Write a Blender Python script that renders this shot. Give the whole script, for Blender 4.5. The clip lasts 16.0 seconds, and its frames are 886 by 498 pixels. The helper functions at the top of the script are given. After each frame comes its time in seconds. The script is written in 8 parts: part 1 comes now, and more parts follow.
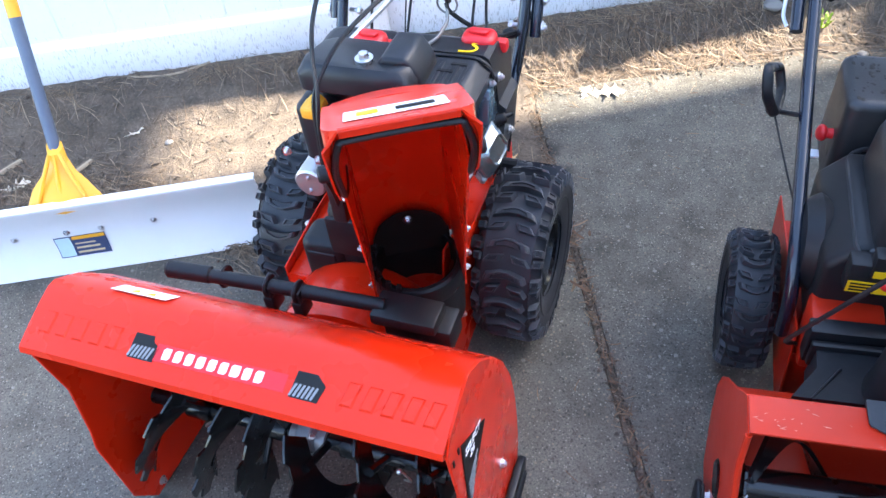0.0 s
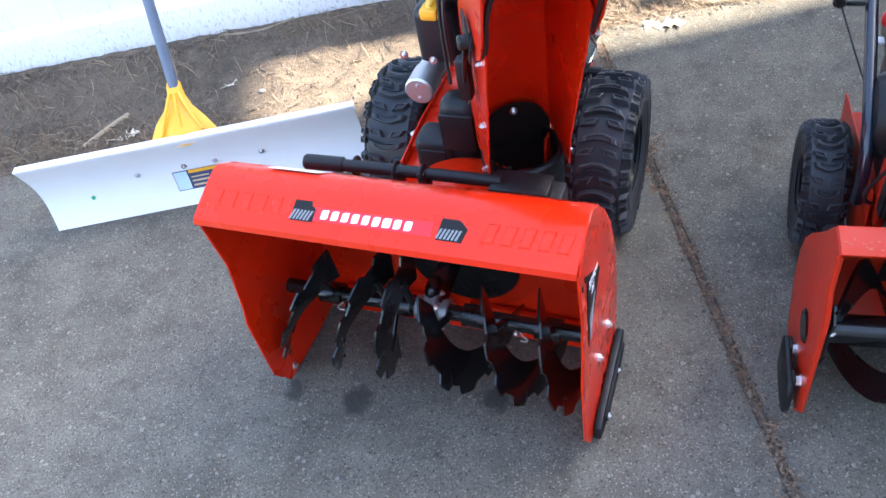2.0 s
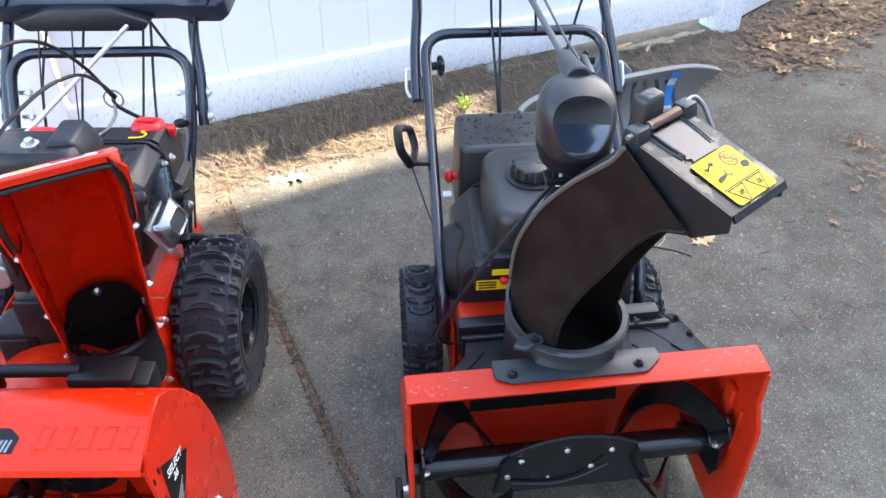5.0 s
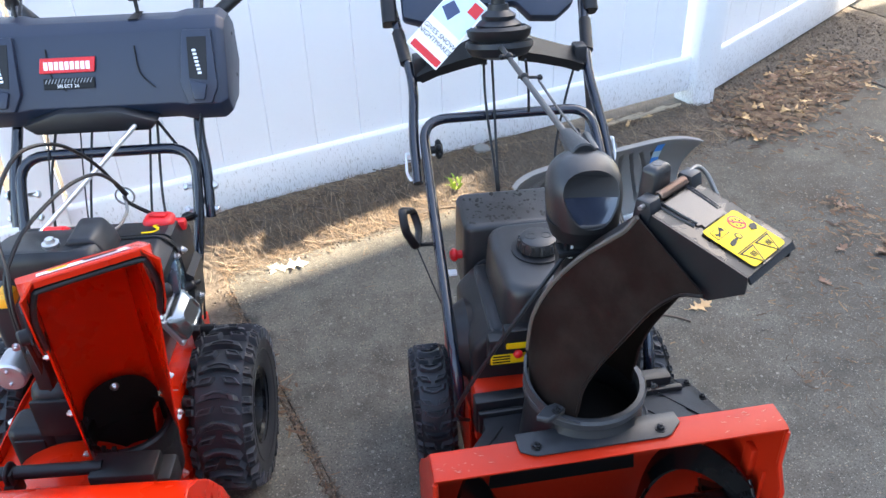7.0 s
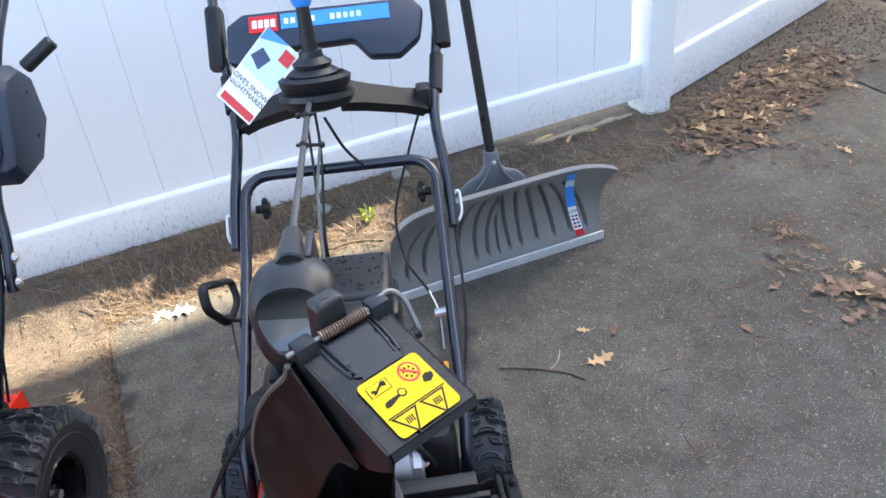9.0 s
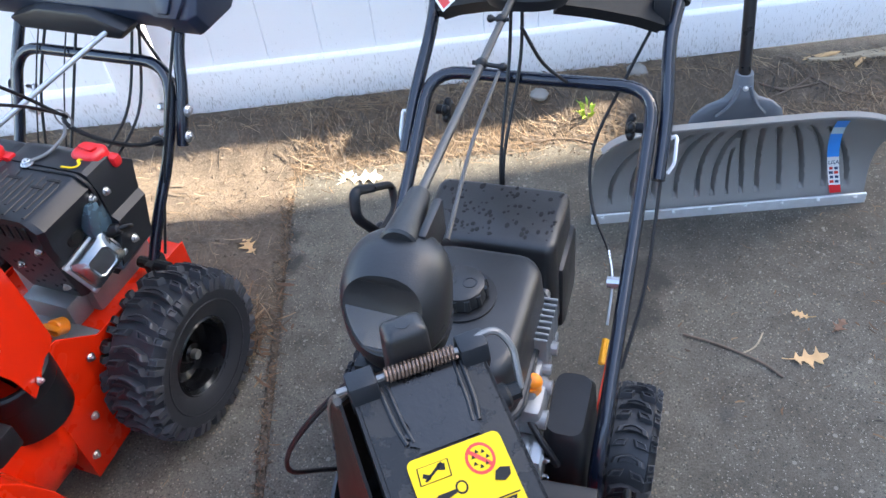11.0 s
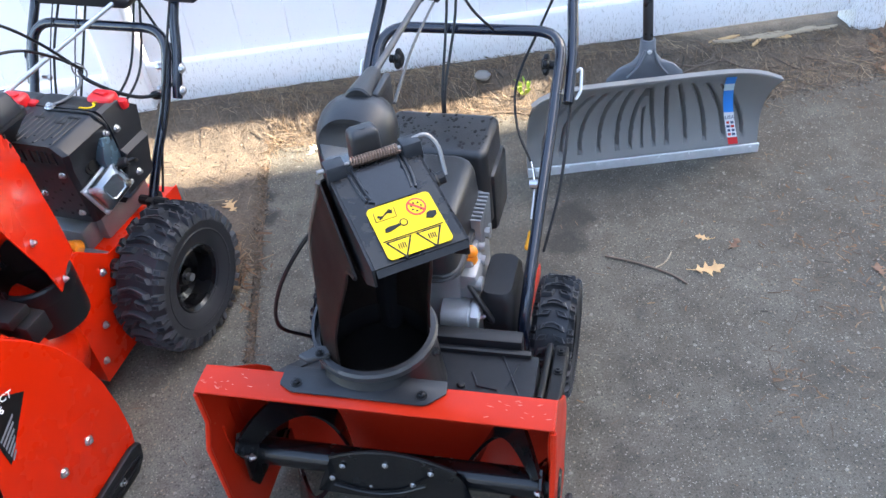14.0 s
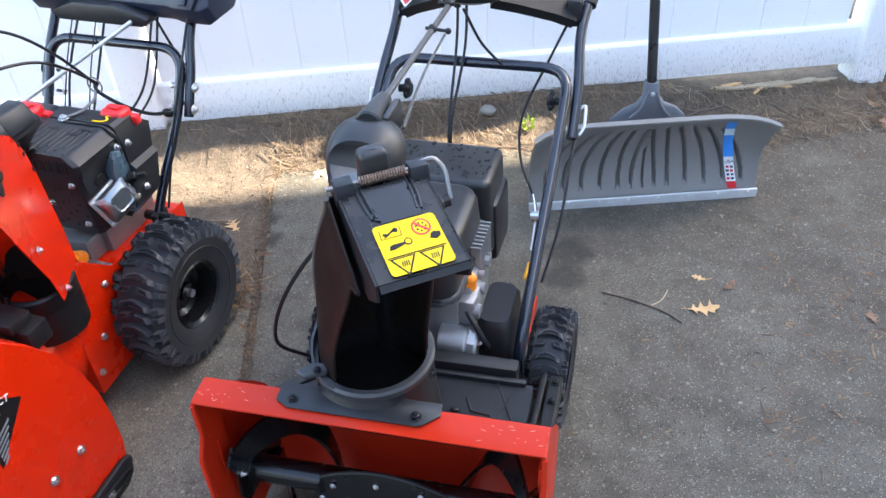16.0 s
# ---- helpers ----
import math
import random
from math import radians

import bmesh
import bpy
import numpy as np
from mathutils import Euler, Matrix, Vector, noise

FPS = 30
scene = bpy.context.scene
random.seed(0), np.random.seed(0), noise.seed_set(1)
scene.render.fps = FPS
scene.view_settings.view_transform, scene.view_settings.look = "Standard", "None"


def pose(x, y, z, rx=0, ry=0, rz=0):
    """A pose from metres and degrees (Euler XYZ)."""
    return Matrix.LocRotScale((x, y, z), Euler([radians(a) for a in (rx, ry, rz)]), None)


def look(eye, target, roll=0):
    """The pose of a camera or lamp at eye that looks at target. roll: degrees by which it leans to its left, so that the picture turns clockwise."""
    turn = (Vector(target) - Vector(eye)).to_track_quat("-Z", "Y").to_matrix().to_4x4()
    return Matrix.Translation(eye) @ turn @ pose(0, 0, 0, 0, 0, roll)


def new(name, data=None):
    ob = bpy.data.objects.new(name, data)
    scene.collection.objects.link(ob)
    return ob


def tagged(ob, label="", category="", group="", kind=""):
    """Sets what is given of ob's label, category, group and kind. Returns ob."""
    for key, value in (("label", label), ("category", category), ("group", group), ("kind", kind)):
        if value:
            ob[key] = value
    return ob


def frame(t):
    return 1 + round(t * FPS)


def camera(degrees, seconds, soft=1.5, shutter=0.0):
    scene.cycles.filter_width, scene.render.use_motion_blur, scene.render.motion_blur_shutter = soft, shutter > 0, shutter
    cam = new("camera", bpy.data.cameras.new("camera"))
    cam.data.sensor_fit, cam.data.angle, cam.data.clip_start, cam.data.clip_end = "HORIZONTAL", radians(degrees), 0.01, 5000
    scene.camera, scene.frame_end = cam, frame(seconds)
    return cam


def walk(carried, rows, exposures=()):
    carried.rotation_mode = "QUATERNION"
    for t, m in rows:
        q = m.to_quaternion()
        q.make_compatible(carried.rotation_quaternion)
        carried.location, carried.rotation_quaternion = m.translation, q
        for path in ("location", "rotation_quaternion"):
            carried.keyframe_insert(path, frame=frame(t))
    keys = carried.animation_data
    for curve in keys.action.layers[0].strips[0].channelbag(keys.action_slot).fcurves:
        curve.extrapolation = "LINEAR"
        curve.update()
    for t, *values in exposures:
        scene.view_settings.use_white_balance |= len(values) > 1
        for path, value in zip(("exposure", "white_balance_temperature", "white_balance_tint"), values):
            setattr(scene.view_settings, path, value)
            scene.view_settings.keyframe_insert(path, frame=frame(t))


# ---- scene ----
cam = camera(57.1, 16.0)
PATH = [
    (0, (-0.463, -0.65, 1.488), (-0.948, 0.651, 0.05), -7.9),
    (0.5, (-0.432, -0.765, 1.478), (-1.025, 0.498, 0.046), -11.2),
    (1, (-0.49, -0.869, 1.461), (-1.09, 0.386, 0.025), -11.4),
    (1.5, (-0.563, -0.962, 1.48), (-1.143, 0.307, 0.047), -12.8),
    (2, (-0.533, -0.955, 1.483), (-1.099, 0.321, 0.052), -12.6),
    (2.5, (-0.482, -0.932, 1.477), (-0.988, 0.367, 0.042), -12.9),
    (3, (-0.386, -0.882, 1.5), (-0.555, 0.526, 0.09), -9.3),
    (3.5, (-0.338, -0.88, 1.51), (-0.347, 0.578, 0.14), -5.7),
    (4, (-0.344, -0.899, 1.522), (-0.271, 0.584, 0.182), -2.2),
    (4.5, (-0.335, -0.92, 1.542), (-0.241, 0.622, 0.271), -0.5),
    (5, (-0.308, -0.892, 1.526), (-0.193, 0.661, 0.272), -0.1),
    (5.2, (-0.314, -0.883, 1.526), (-0.196, 0.669, 0.27), -0.1),
    (7.3, (-0.372, -0.935, 1.551), (-0.166, 0.733, 0.467), -3.0),
    (7.5, (-0.327, -0.945, 1.582), (-0.084, 0.715, 0.494), -4.1),
    (8, (-0.105, -0.896, 1.576), (0.138, 0.769, 0.495), -5.9),
    (8.2, (-0.025, -0.867, 1.581), (0.221, 0.797, 0.5), -5.8),
    (10.3, (0.332, -0.351, 1.563), (-0.135, 1.146, 0.322), -7.0),
    (10.5, (0.341, -0.329, 1.574), (-0.135, 1.159, 0.325), -6.9),
    (11, (0.279, -0.344, 1.548), (-0.254, 0.998, 0.164), -7.3),
    (11.5, (0.323, -0.412, 1.544), (-0.231, 0.874, 0.117), -7.0),
    (12, (0.388, -0.506, 1.546), (-0.245, 0.739, 0.114), -9.6),
    (12.5, (0.363, -0.716, 1.552), (-0.192, 0.624, 0.176), -8.4),
    (13, (0.358, -0.791, 1.555), (-0.144, 0.599, 0.206), -7.9),
    (13.5, (0.403, -0.771, 1.563), (-0.075, 0.644, 0.233), -7.0),
    (14, (0.428, -0.759, 1.567), (-0.04, 0.676, 0.254), -6.6),
    (14.5, (0.429, -0.752, 1.559), (-0.034, 0.693, 0.257), -6.4),
    (15, (0.43, -0.755, 1.563), (-0.034, 0.696, 0.267), -6.2),
    (15.5, (0.434, -0.762, 1.567), (-0.031, 0.708, 0.294), -5.3),
    (16, (0.429, -0.792, 1.569), (-0.041, 0.699, 0.323), -3.6),
]
EXPOSURES = [(0, 3.26, 6450, 10), (0.5, 3.29, 6450, 10), (1, 3.42, 6950, 10), (1.5, 3.28, 6900, 10), (2, 3.26, 6750, 10), (3, 3.32, 7050, 10), (3.5, 3.42, 7100, 10), (4, 3.47, 7200, 10), (4.5, 3.40, 7050, 10), (5, 3.34, 7300, 10), (7.5, 2.92, 7350, 10), (8.2, 2.82, 7450, 10), (10.5, 2.95, 7300, 10), (11, 2.97, 7000, 10), (11.5, 3.29, 7400, 10), (12, 3.34, 7250, 10), (12.5, 3.23, 7200, 10), (13, 3.21, 7150, 10), (14.5, 3.16, 7100, 10), (16, 3.14, 7250, 10)]
SKY, SUN = 0.15, 4.0
walk(cam, [(t, look(eye, target, roll)) for t, eye, target, roll in PATH], EXPOSURES)

# ---- world and light ----
FENCE_TURN = 20.5          # degrees; the fence and the slabs share this direction
SUN_EL, SUN_OFF = 42.0, 4.5
world = bpy.data.worlds.new("world")
scene.world = world
world.use_nodes = True
wn, wl = world.node_tree.nodes, world.node_tree.links
sky = wn.new("ShaderNodeTexSky")
sky.sky_type = "NISHITA"
sky.sun_disc = False
sky.sun_elevation = radians(SUN_EL)
# the sun stands almost along the fence, a little behind it
sun_az = FENCE_TURN + SUN_OFF
sky.sun_rotation = radians(90 - sun_az)
sky.air_density, sky.dust_density, sky.ozone_density = 1.0, 1.6, 1.0
wl.new(sky.outputs["Color"], wn["Background"].inputs["Color"])
wn["Background"].inputs["Strength"].default_value = SKY
sun = new("sun", bpy.data.lights.new("sun", "SUN"))
sun.data.energy, sun.data.angle, sun.data.color = SUN, radians(0.53), (1.0, 0.93, 0.82)
ce = math.cos(radians(SUN_EL))
sun_dir = Vector((ce * math.cos(radians(sun_az)), ce * math.sin(radians(sun_az)), math.sin(radians(SUN_EL))))
sun.matrix_world = look(sun_dir * 20, (0, 0, 0))


# ---- mesh helpers ----
def join(*bms):
    """One bmesh out of several."""
    out = bmesh.new()
    for b in bms:
        me = bpy.data.meshes.new("tmp")
        b.to_mesh(me)
        b.free()
        out.from_mesh(me)
        bpy.data.meshes.remove(me)
    return out


def moved(bm, m):
    bmesh.ops.transform(bm, matrix=m, verts=bm.verts)
    return bm


def box(x0, x1, y0, y1, z0, z1, b=0.003, seg=2):
    bm = bmesh.new()
    bmesh.ops.create_cube(bm, size=1)
    moved(bm, pose((x0 + x1) / 2, (y0 + y1) / 2, (z0 + z1) / 2) @ Matrix.Diagonal((x1 - x0, y1 - y0, z1 - z0, 1)))
    if b:
        bmesh.ops.bevel(bm, geom=bm.edges[:], offset=b, segments=seg, profile=0.5, affect="EDGES")
    return bm


def skin(rings, closed=True, caps=True):
    """A surface through rings of equally many points."""
    bm = bmesh.new()
    vs = [[bm.verts.new(p) for p in r] for r in rings]
    n = len(vs[0])
    for a, b in zip(vs, vs[1:]):
        for i in range(n if closed else n - 1):
            j = (i + 1) % n
            bm.faces.new((a[i], a[j], b[j], b[i]))
    if caps and closed:
        bm.faces.new(vs[0][::-1])
        bm.faces.new(vs[-1])
    bmesh.ops.recalc_face_normals(bm, faces=bm.faces)
    return bm


def rrect(cx, cy, w, d, r, z, n=4):
    """A ring: a rectangle with round corners at height z."""
    pts = []
    r = min(r, w / 2 - 1e-4, d / 2 - 1e-4)
    for k, (sx, sy) in enumerate(((1, 1), (-1, 1), (-1, -1), (1, -1))):
        for i in range(n + 1):
            a = radians(90 * k + 90 * i / n)
            pts.append((cx + sx * (w / 2 - r) + r * math.cos(a), cy + sy * (d / 2 - r) + r * math.sin(a), z))
    return pts


def tub(cx, cy, w, d, z0, z1, r=0.03, top=0.02, draft=0.0):
    """A moulded cover: round corners, a rounded top edge and some draft."""
    rings = [rrect(cx, cy, w + 2 * draft, d + 2 * draft, r, z0), rrect(cx, cy, w, d, r, z1 - top)]
    for a in (30, 60, 90):
        k = top * (1 - math.cos(radians(a)))
        rings.append(rrect(cx, cy, w - 2 * k, d - 2 * k, max(r - k, 0.004), z1 - top + top * math.sin(radians(a))))
    return skin(rings)


def axes_to(p, q):
    """A pose at p whose z axis points to q."""
    p, q = Vector(p), Vector(q)
    return Matrix.Translation(p) @ (q - p).to_track_quat("Z", "Y").to_matrix().to_4x4()


def cyl(p, q, r, r2=None, n=16, b=0.0):
    r2 = r if r2 is None else r2
    h = (Vector(q) - Vector(p)).length
    prof = [(r, 0), (r2, h)] if not b else [(r - b, 0), (r, b), (r2, h - b), (r2 - b, h)]
    return lathe(prof, p, q, n)


def lathe(prof, p, q, n=24, caps=True):
    """A turned body: (radius, height) along the line from p to q."""
    m = axes_to(p, q)
    rings = [[m @ Vector((r * math.cos(2 * math.pi * i / n), r * math.sin(2 * math.pi * i / n), h)) for i in range(n)] for r, h in prof]
    return skin(rings, True, caps)


def smooth_line(pts, sub=6):
    """A Catmull-Rom line through points."""
    p = [Vector(q) for q in pts]
    p = [2 * p[0] - p[1]] + p + [2 * p[-1] - p[-2]]
    out = []
    for a, b, c, d in zip(p, p[1:], p[2:], p[3:]):
        for i in range(sub):
            t = i / sub
            out.append(0.5 * (2 * b + (c - a) * t + (2 * a - 5 * b + 4 * c - d) * t * t + (3 * b - a - 3 * c + d) * t ** 3))
    out.append(p[-2])
    return out


def pipe(pts, r, n=8, sub=6, flat=1.0):
    """A round bar or cable along a smooth line; sub 0 keeps the corners."""
    line = smooth_line(pts, sub) if sub else [Vector(p) for p in pts]
    rings, up = [], None
    for i, p in enumerate(line):
        d = (line[min(i + 1, len(line) - 1)] - line[max(i - 1, 0)]).normalized()
        if up is None:
            up = Vector((0, 0, 1)) if abs(d.z) < 0.9 else Vector((1, 0, 0))
        side = d.cross(up).normalized()
        up = side.cross(d).normalized()
        rings.append([p + r * (math.cos(2 * math.pi * k / n) * side + flat * math.sin(2 * math.pi * k / n) * up) for k in range(n)])
    return skin(rings)


def bent(corners, rad, steps=5):
    """A polyline with its inner corners rounded."""
    c = [Vector(p) for p in corners]
    out = [c[0]]
    for a, b, d in zip(c, c[1:], c[2:]):
        u, v = (a - b), (d - b)
        k = min(rad, u.length * 0.45, v.length * 0.45)
        s, e = b + u.normalized() * k, b + v.normalized() * k
        for i in range(steps + 1):
            t = i / steps
            out.append((1 - t) ** 2 * s + 2 * t * (1 - t) * b + t * t * e)
    out.append(c[-1])
    return out


def prism(poly, axis, a, b, bev=0.0, seg=1):
    """A flat outline pushed from a to b along an axis: x takes (y, z), y takes (x, z), z takes (x, y)."""
    put = {"x": lambda u, v, w: (w, u, v), "y": lambda u, v, w: (u, w, v), "z": lambda u, v, w: (u, v, w)}[axis]
    bm = bmesh.new()
    lo = [bm.verts.new(put(u, v, a)) for u, v in poly]
    hi = [bm.verts.new(put(u, v, b)) for u, v in poly]
    n = len(poly)
    for i in range(n):
        bm.faces.new((lo[i], lo[(i + 1) % n], hi[(i + 1) % n], hi[i]))
    bm.faces.new(lo[::-1])
    bm.faces.new(hi)
    bmesh.ops.recalc_face_normals(bm, faces=bm.faces)
    if bev:
        es = [e for e in bm.edges if e.calc_face_angle(0) > 0.5]
        bmesh.ops.bevel(bm, geom=es, offset=bev, segments=seg, profile=0.5, affect="EDGES")
    return bm


def sheet(rows, th):
    """A bent plate through a grid of points, with a thickness."""
    bm = bmesh.new()
    vs = [[bm.verts.new(p) for p in r] for r in rows]
    for a, b in zip(vs, vs[1:]):
        for i in range(len(a) - 1):
            bm.faces.new((a[i], a[i + 1], b[i + 1], b[i]))
    bmesh.ops.recalc_face_normals(bm, faces=bm.faces)
    bmesh.ops.solidify(bm, geom=bm.faces[:], thickness=th)
    return bm


def ball(c, r, sx=1, sy=1, sz=1, u=14, v=9):
    bm = bmesh.new()
    bmesh.ops.create_uvsphere(bm, u_segments=u, v_segments=v, radius=r)
    return moved(bm, Matrix.Translation(c) @ Matrix.Diagonal((sx, sy, sz, 1)))


def bolt(c, d, r=0.008, h=0.006):
    """A bolt: washer, six-sided head, shank end."""
    c, d = Vector(c), Vector(d).normalized()
    return join(lathe([(r * 1.45, 0), (r * 1.45, h * 0.25)], c, c + d, 12), lathe([(r, 0), (r, h * 0.9), (r * 0.85, h)], c + d * h * 0.25, c + d * 2, 6),
                lathe([(r * 0.5, 0), (r * 0.5, h * 0.5)], c + d * h * 1.25, c + d * 2, 8))


def link_mesh(name, bm, mat, sharp=0.6):
    me = bpy.data.meshes.new(name)
    for f in bm.faces:
        f.smooth = True
    for e in bm.edges:
        e.smooth = len(e.link_faces) == 2 and e.calc_face_angle(0) < sharp
    bm.to_mesh(me)
    bm.free()
    for m in (mat if isinstance(mat, (list, tuple)) else [mat]):
        me.materials.append(m)
    return new(name, me)


def part(name, bm, mat, parent, label=""):
    ob = link_mesh(name, bm, mat)
    ob.parent = parent
    return tagged(ob, label)


def thing(name, m, label, category, group=""):
    ob = new(name)
    ob.empty_display_size = 0.1
    ob.matrix_world = m
    return tagged(ob, label, category, group)


def write(name, text, size, mat, parent, m, depth=0.0004, align="CENTER"):
    """Raised lettering in the built-in font, as a mesh."""
    cu = bpy.data.curves.new(name, "FONT")
    cu.body, cu.size, cu.extrude, cu.align_x, cu.align_y, cu.resolution_u = text, size, depth, align, "CENTER", 3
    tmp = bpy.data.objects.new(name, cu)
    me = bpy.data.meshes.new_from_object(tmp)
    bpy.data.objects.remove(tmp)
    me.transform(m)
    me.materials.clear()
    me.materials.append(mat)
    ob = new(name, me)
    ob.parent = parent
    return ob


# ---- materials ----
def nodes_of(name):
    mat = bpy.data.materials.new(name)
    mat.use_nodes = True
    nt = mat.node_tree
    return mat, nt.nodes, nt.links, nt.nodes["Principled BSDF"]


def noise_node(n, l, vec, scale, detail=4.0, rough=0.6):
    t = n.new("ShaderNodeTexNoise")
    t.inputs["Scale"].default_value, t.inputs["Detail"].default_value, t.inputs["Roughness"].default_value = scale, detail, rough
    l.new(vec, t.inputs["Vector"])
    return t.outputs["Fac"]


def ramp(n, l, fac, a, b, lo=(0, 0, 0), hi=(1, 1, 1)):
    r = n.new("ShaderNodeValToRGB")
    r.color_ramp.elements[0].position, r.color_ramp.elements[1].position = a, b
    r.color_ramp.elements[0].color, r.color_ramp.elements[1].color = (*lo, 1), (*hi, 1)
    l.new(fac, r.inputs["Fac"])
    return r.outputs["Color"]


def blend(n, l, fac, a, b, mode="MIX"):
    m = n.new("ShaderNodeMix")
    m.data_type, m.blend_type = "RGBA", mode
    for v, k in ((fac, 0), (a, 6), (b, 7)):
        if isinstance(v, (int, float)):
            m.inputs[k].default_value = v
        elif isinstance(v, tuple):
            m.inputs[k].default_value = (*v, 1)
        else:
            l.new(v, m.inputs[k])
    return m.outputs[2]


def number(n, l, op, a, b=0.0):
    m = n.new("ShaderNodeMath")
    m.operation = op
    for k, v in enumerate((a, b)):
        if isinstance(v, (int, float)):
            m.inputs[k].default_value = v
        else:
            l.new(v, m.inputs[k])
    return m.outputs[0]


def bump(n, l, bsdf, height, strength, dist=0.002):
    b = n.new("ShaderNodeBump")
    b.inputs["Strength"].default_value, b.inputs["Distance"].default_value = strength, dist
    l.new(height, b.inputs["Height"])
    l.new(b.outputs["Normal"], bsdf.inputs["Normal"])


def surface(name, col, rough=0.5, metal=0.0, vary=0.12, s1=9.0, s2=160.0, bmp=0.15, dust=0.0, dust_col=(0.30, 0.27, 0.23), coat=0.0, dist=0.001, wear=None, spec=0.5):
    """A surface with variation at two scales, fine relief, and dust or wear in patches."""
    mat, n, l, b = nodes_of(name)
    co = n.new("ShaderNodeTexCoord").outputs["Object"]
    a, f = noise_node(n, l, co, s1), noise_node(n, l, co, s2, 3.0)
    lo, hi = tuple(c * (1 - vary) for c in col), tuple(min(c * (1 + vary), 1.0) for c in col)
    c = blend(n, l, a, lo, hi)
    c = blend(n, l, number(n, l, "MULTIPLY", f, vary), c, tuple(min(x * 1.5 + 0.01, 1) for x in col))
    if dust:
        k = number(n, l, "MULTIPLY", ramp(n, l, noise_node(n, l, co, s1 * 2.3, 6.0, 0.7), 0.42, 0.75), dust)
        c = blend(n, l, k, c, dust_col)
    if wear:
        k = ramp(n, l, noise_node(n, l, co, 70.0, 5.0, 0.75), 0.66, 0.72)
        c = blend(n, l, number(n, l, "MULTIPLY", k, 0.6), c, wear)
    l.new(c, b.inputs["Base Color"])
    l.new(number(n, l, "ADD", number(n, l, "MULTIPLY", number(n, l, "SUBTRACT", a, 0.5), 0.25), rough), b.inputs["Roughness"])
    b.inputs["Metallic"].default_value = metal
    b.inputs["Specular IOR Level"].default_value = spec
    b.inputs["Coat Weight"].default_value, b.inputs["Coat Roughness"].default_value = coat, 0.08
    bump(n, l, b, f, bmp, dist)
    return mat


RED_NEW = surface("red_gloss_paint", (0.62, 0.018, 0.0025), 0.28, 0, 0.05, 5, 60, 0.05, coat=0.22, dist=0.0006, spec=0.25)
RED_OLD = surface("red_used_paint", (0.44, 0.019, 0.005), 0.34, 0, 0.12, 7, 90, 0.10, dust=0.03, dust_col=(0.34, 0.10, 0.06), coat=0.06, wear=(0.48, 0.20, 0.14), spec=0.2)
SCUFF = surface("scuffed_paint", (0.50, 0.16, 0.11), 0.45, 0, 0.25, 60, 300, 0.2)
BLACK_PAINT = surface("black_gloss_paint", (0.003, 0.0032, 0.004), 0.26, 0, 0.2, 8, 90, 0.08, coat=0.2, spec=0.35)
BLACK_TUBE = surface("blue_black_tube_paint", (0.0045, 0.0075, 0.016), 0.22, 0.0, 0.2, 12, 120, 0.05, coat=0.45, spec=0.45)
PLASTIC = surface("black_grained_plastic", (0.0075, 0.008, 0.0095), 0.42, 0, 0.2, 8, 420, 0.35, dust=0.06, dust_col=(0.06, 0.058, 0.055), dist=0.0008, spec=0.3)
PLASTIC_NEW = surface("dark_smooth_plastic", (0.0105, 0.0120, 0.0150), 0.38, 0, 0.2, 7, 300, 0.18, spec=0.34)
PLASTIC_DUSTY = surface("dusty_dark_plastic", (0.0105, 0.0110, 0.0125), 0.38, 0, 0.2, 9, 380, 0.3, dust=0.20, dust_col=(0.042, 0.041, 0.041), spec=0.50)
CHUTE_BROWN = surface("brown_black_plastic", (0.0072, 0.0043, 0.0036), 0.42, 0, 0.18, 6, 300, 0.18, dust=0.04, spec=0.16)
DECK = surface("grey_deck_plastic", (0.0099, 0.0116, 0.0148), 0.42, 0, 0.18, 6, 260, 0.25, dust=0.18, dust_col=(0.075, 0.072, 0.070), spec=0.4)
def rubber():
    """Tyre rubber that is paler on its raised rims."""
    mat = surface("tyre_rubber", (0.0080, 0.0092, 0.0125), 0.46, 0, 0.25, 14, 200, 0.25, dust=0.06, dust_col=(0.036, 0.036, 0.036), spec=0.36)
    n, l = mat.node_tree.nodes, mat.node_tree.links
    b = n["Principled BSDF"]
    old = b.inputs["Base Color"].links[0].from_socket
    rim = ramp(n, l, n.new("ShaderNodeNewGeometry").outputs["Pointiness"], 0.52, 0.60)
    l.new(blend(n, l, number(n, l, "MULTIPLY", rim, 0.55), old, (0.075, 0.079, 0.088)), b.inputs["Base Color"])
    return mat


RUBBER = rubber()
BLUE_STEEL = surface("blue_tinted_steel", (0.10, 0.17, 0.22), 0.28, 0.6, 0.25, 20, 200, 0.1)
HEAD_STEEL = surface("polished_head_steel", (0.24, 0.26, 0.27), 0.22, 0.9, 0.2, 18, 160, 0.12)
STEEL = surface("zinc_steel", (0.62, 0.62, 0.63), 0.30, 1.0, 0.12, 20, 200, 0.1)
CHUTE_EDGE = surface("paler_brown_plastic", (0.075, 0.062, 0.052), 0.55, 0, 0.25, 12, 260, 0.2)
PANEL = surface("blue_black_panel_plastic", (0.012, 0.020, 0.040), 0.42, 0, 0.2, 7, 300, 0.2, spec=0.5)
ALU_CAST = surface("rough_cast_aluminium", (0.26, 0.265, 0.27), 0.52, 0.7, 0.25, 22, 260, 0.4)
RING = surface("worn_dark_plastic", (0.024, 0.025, 0.028), 0.42, 0, 0.25, 9, 220, 0.2, dust=0.22, dust_col=(0.10, 0.097, 0.095), spec=0.45)
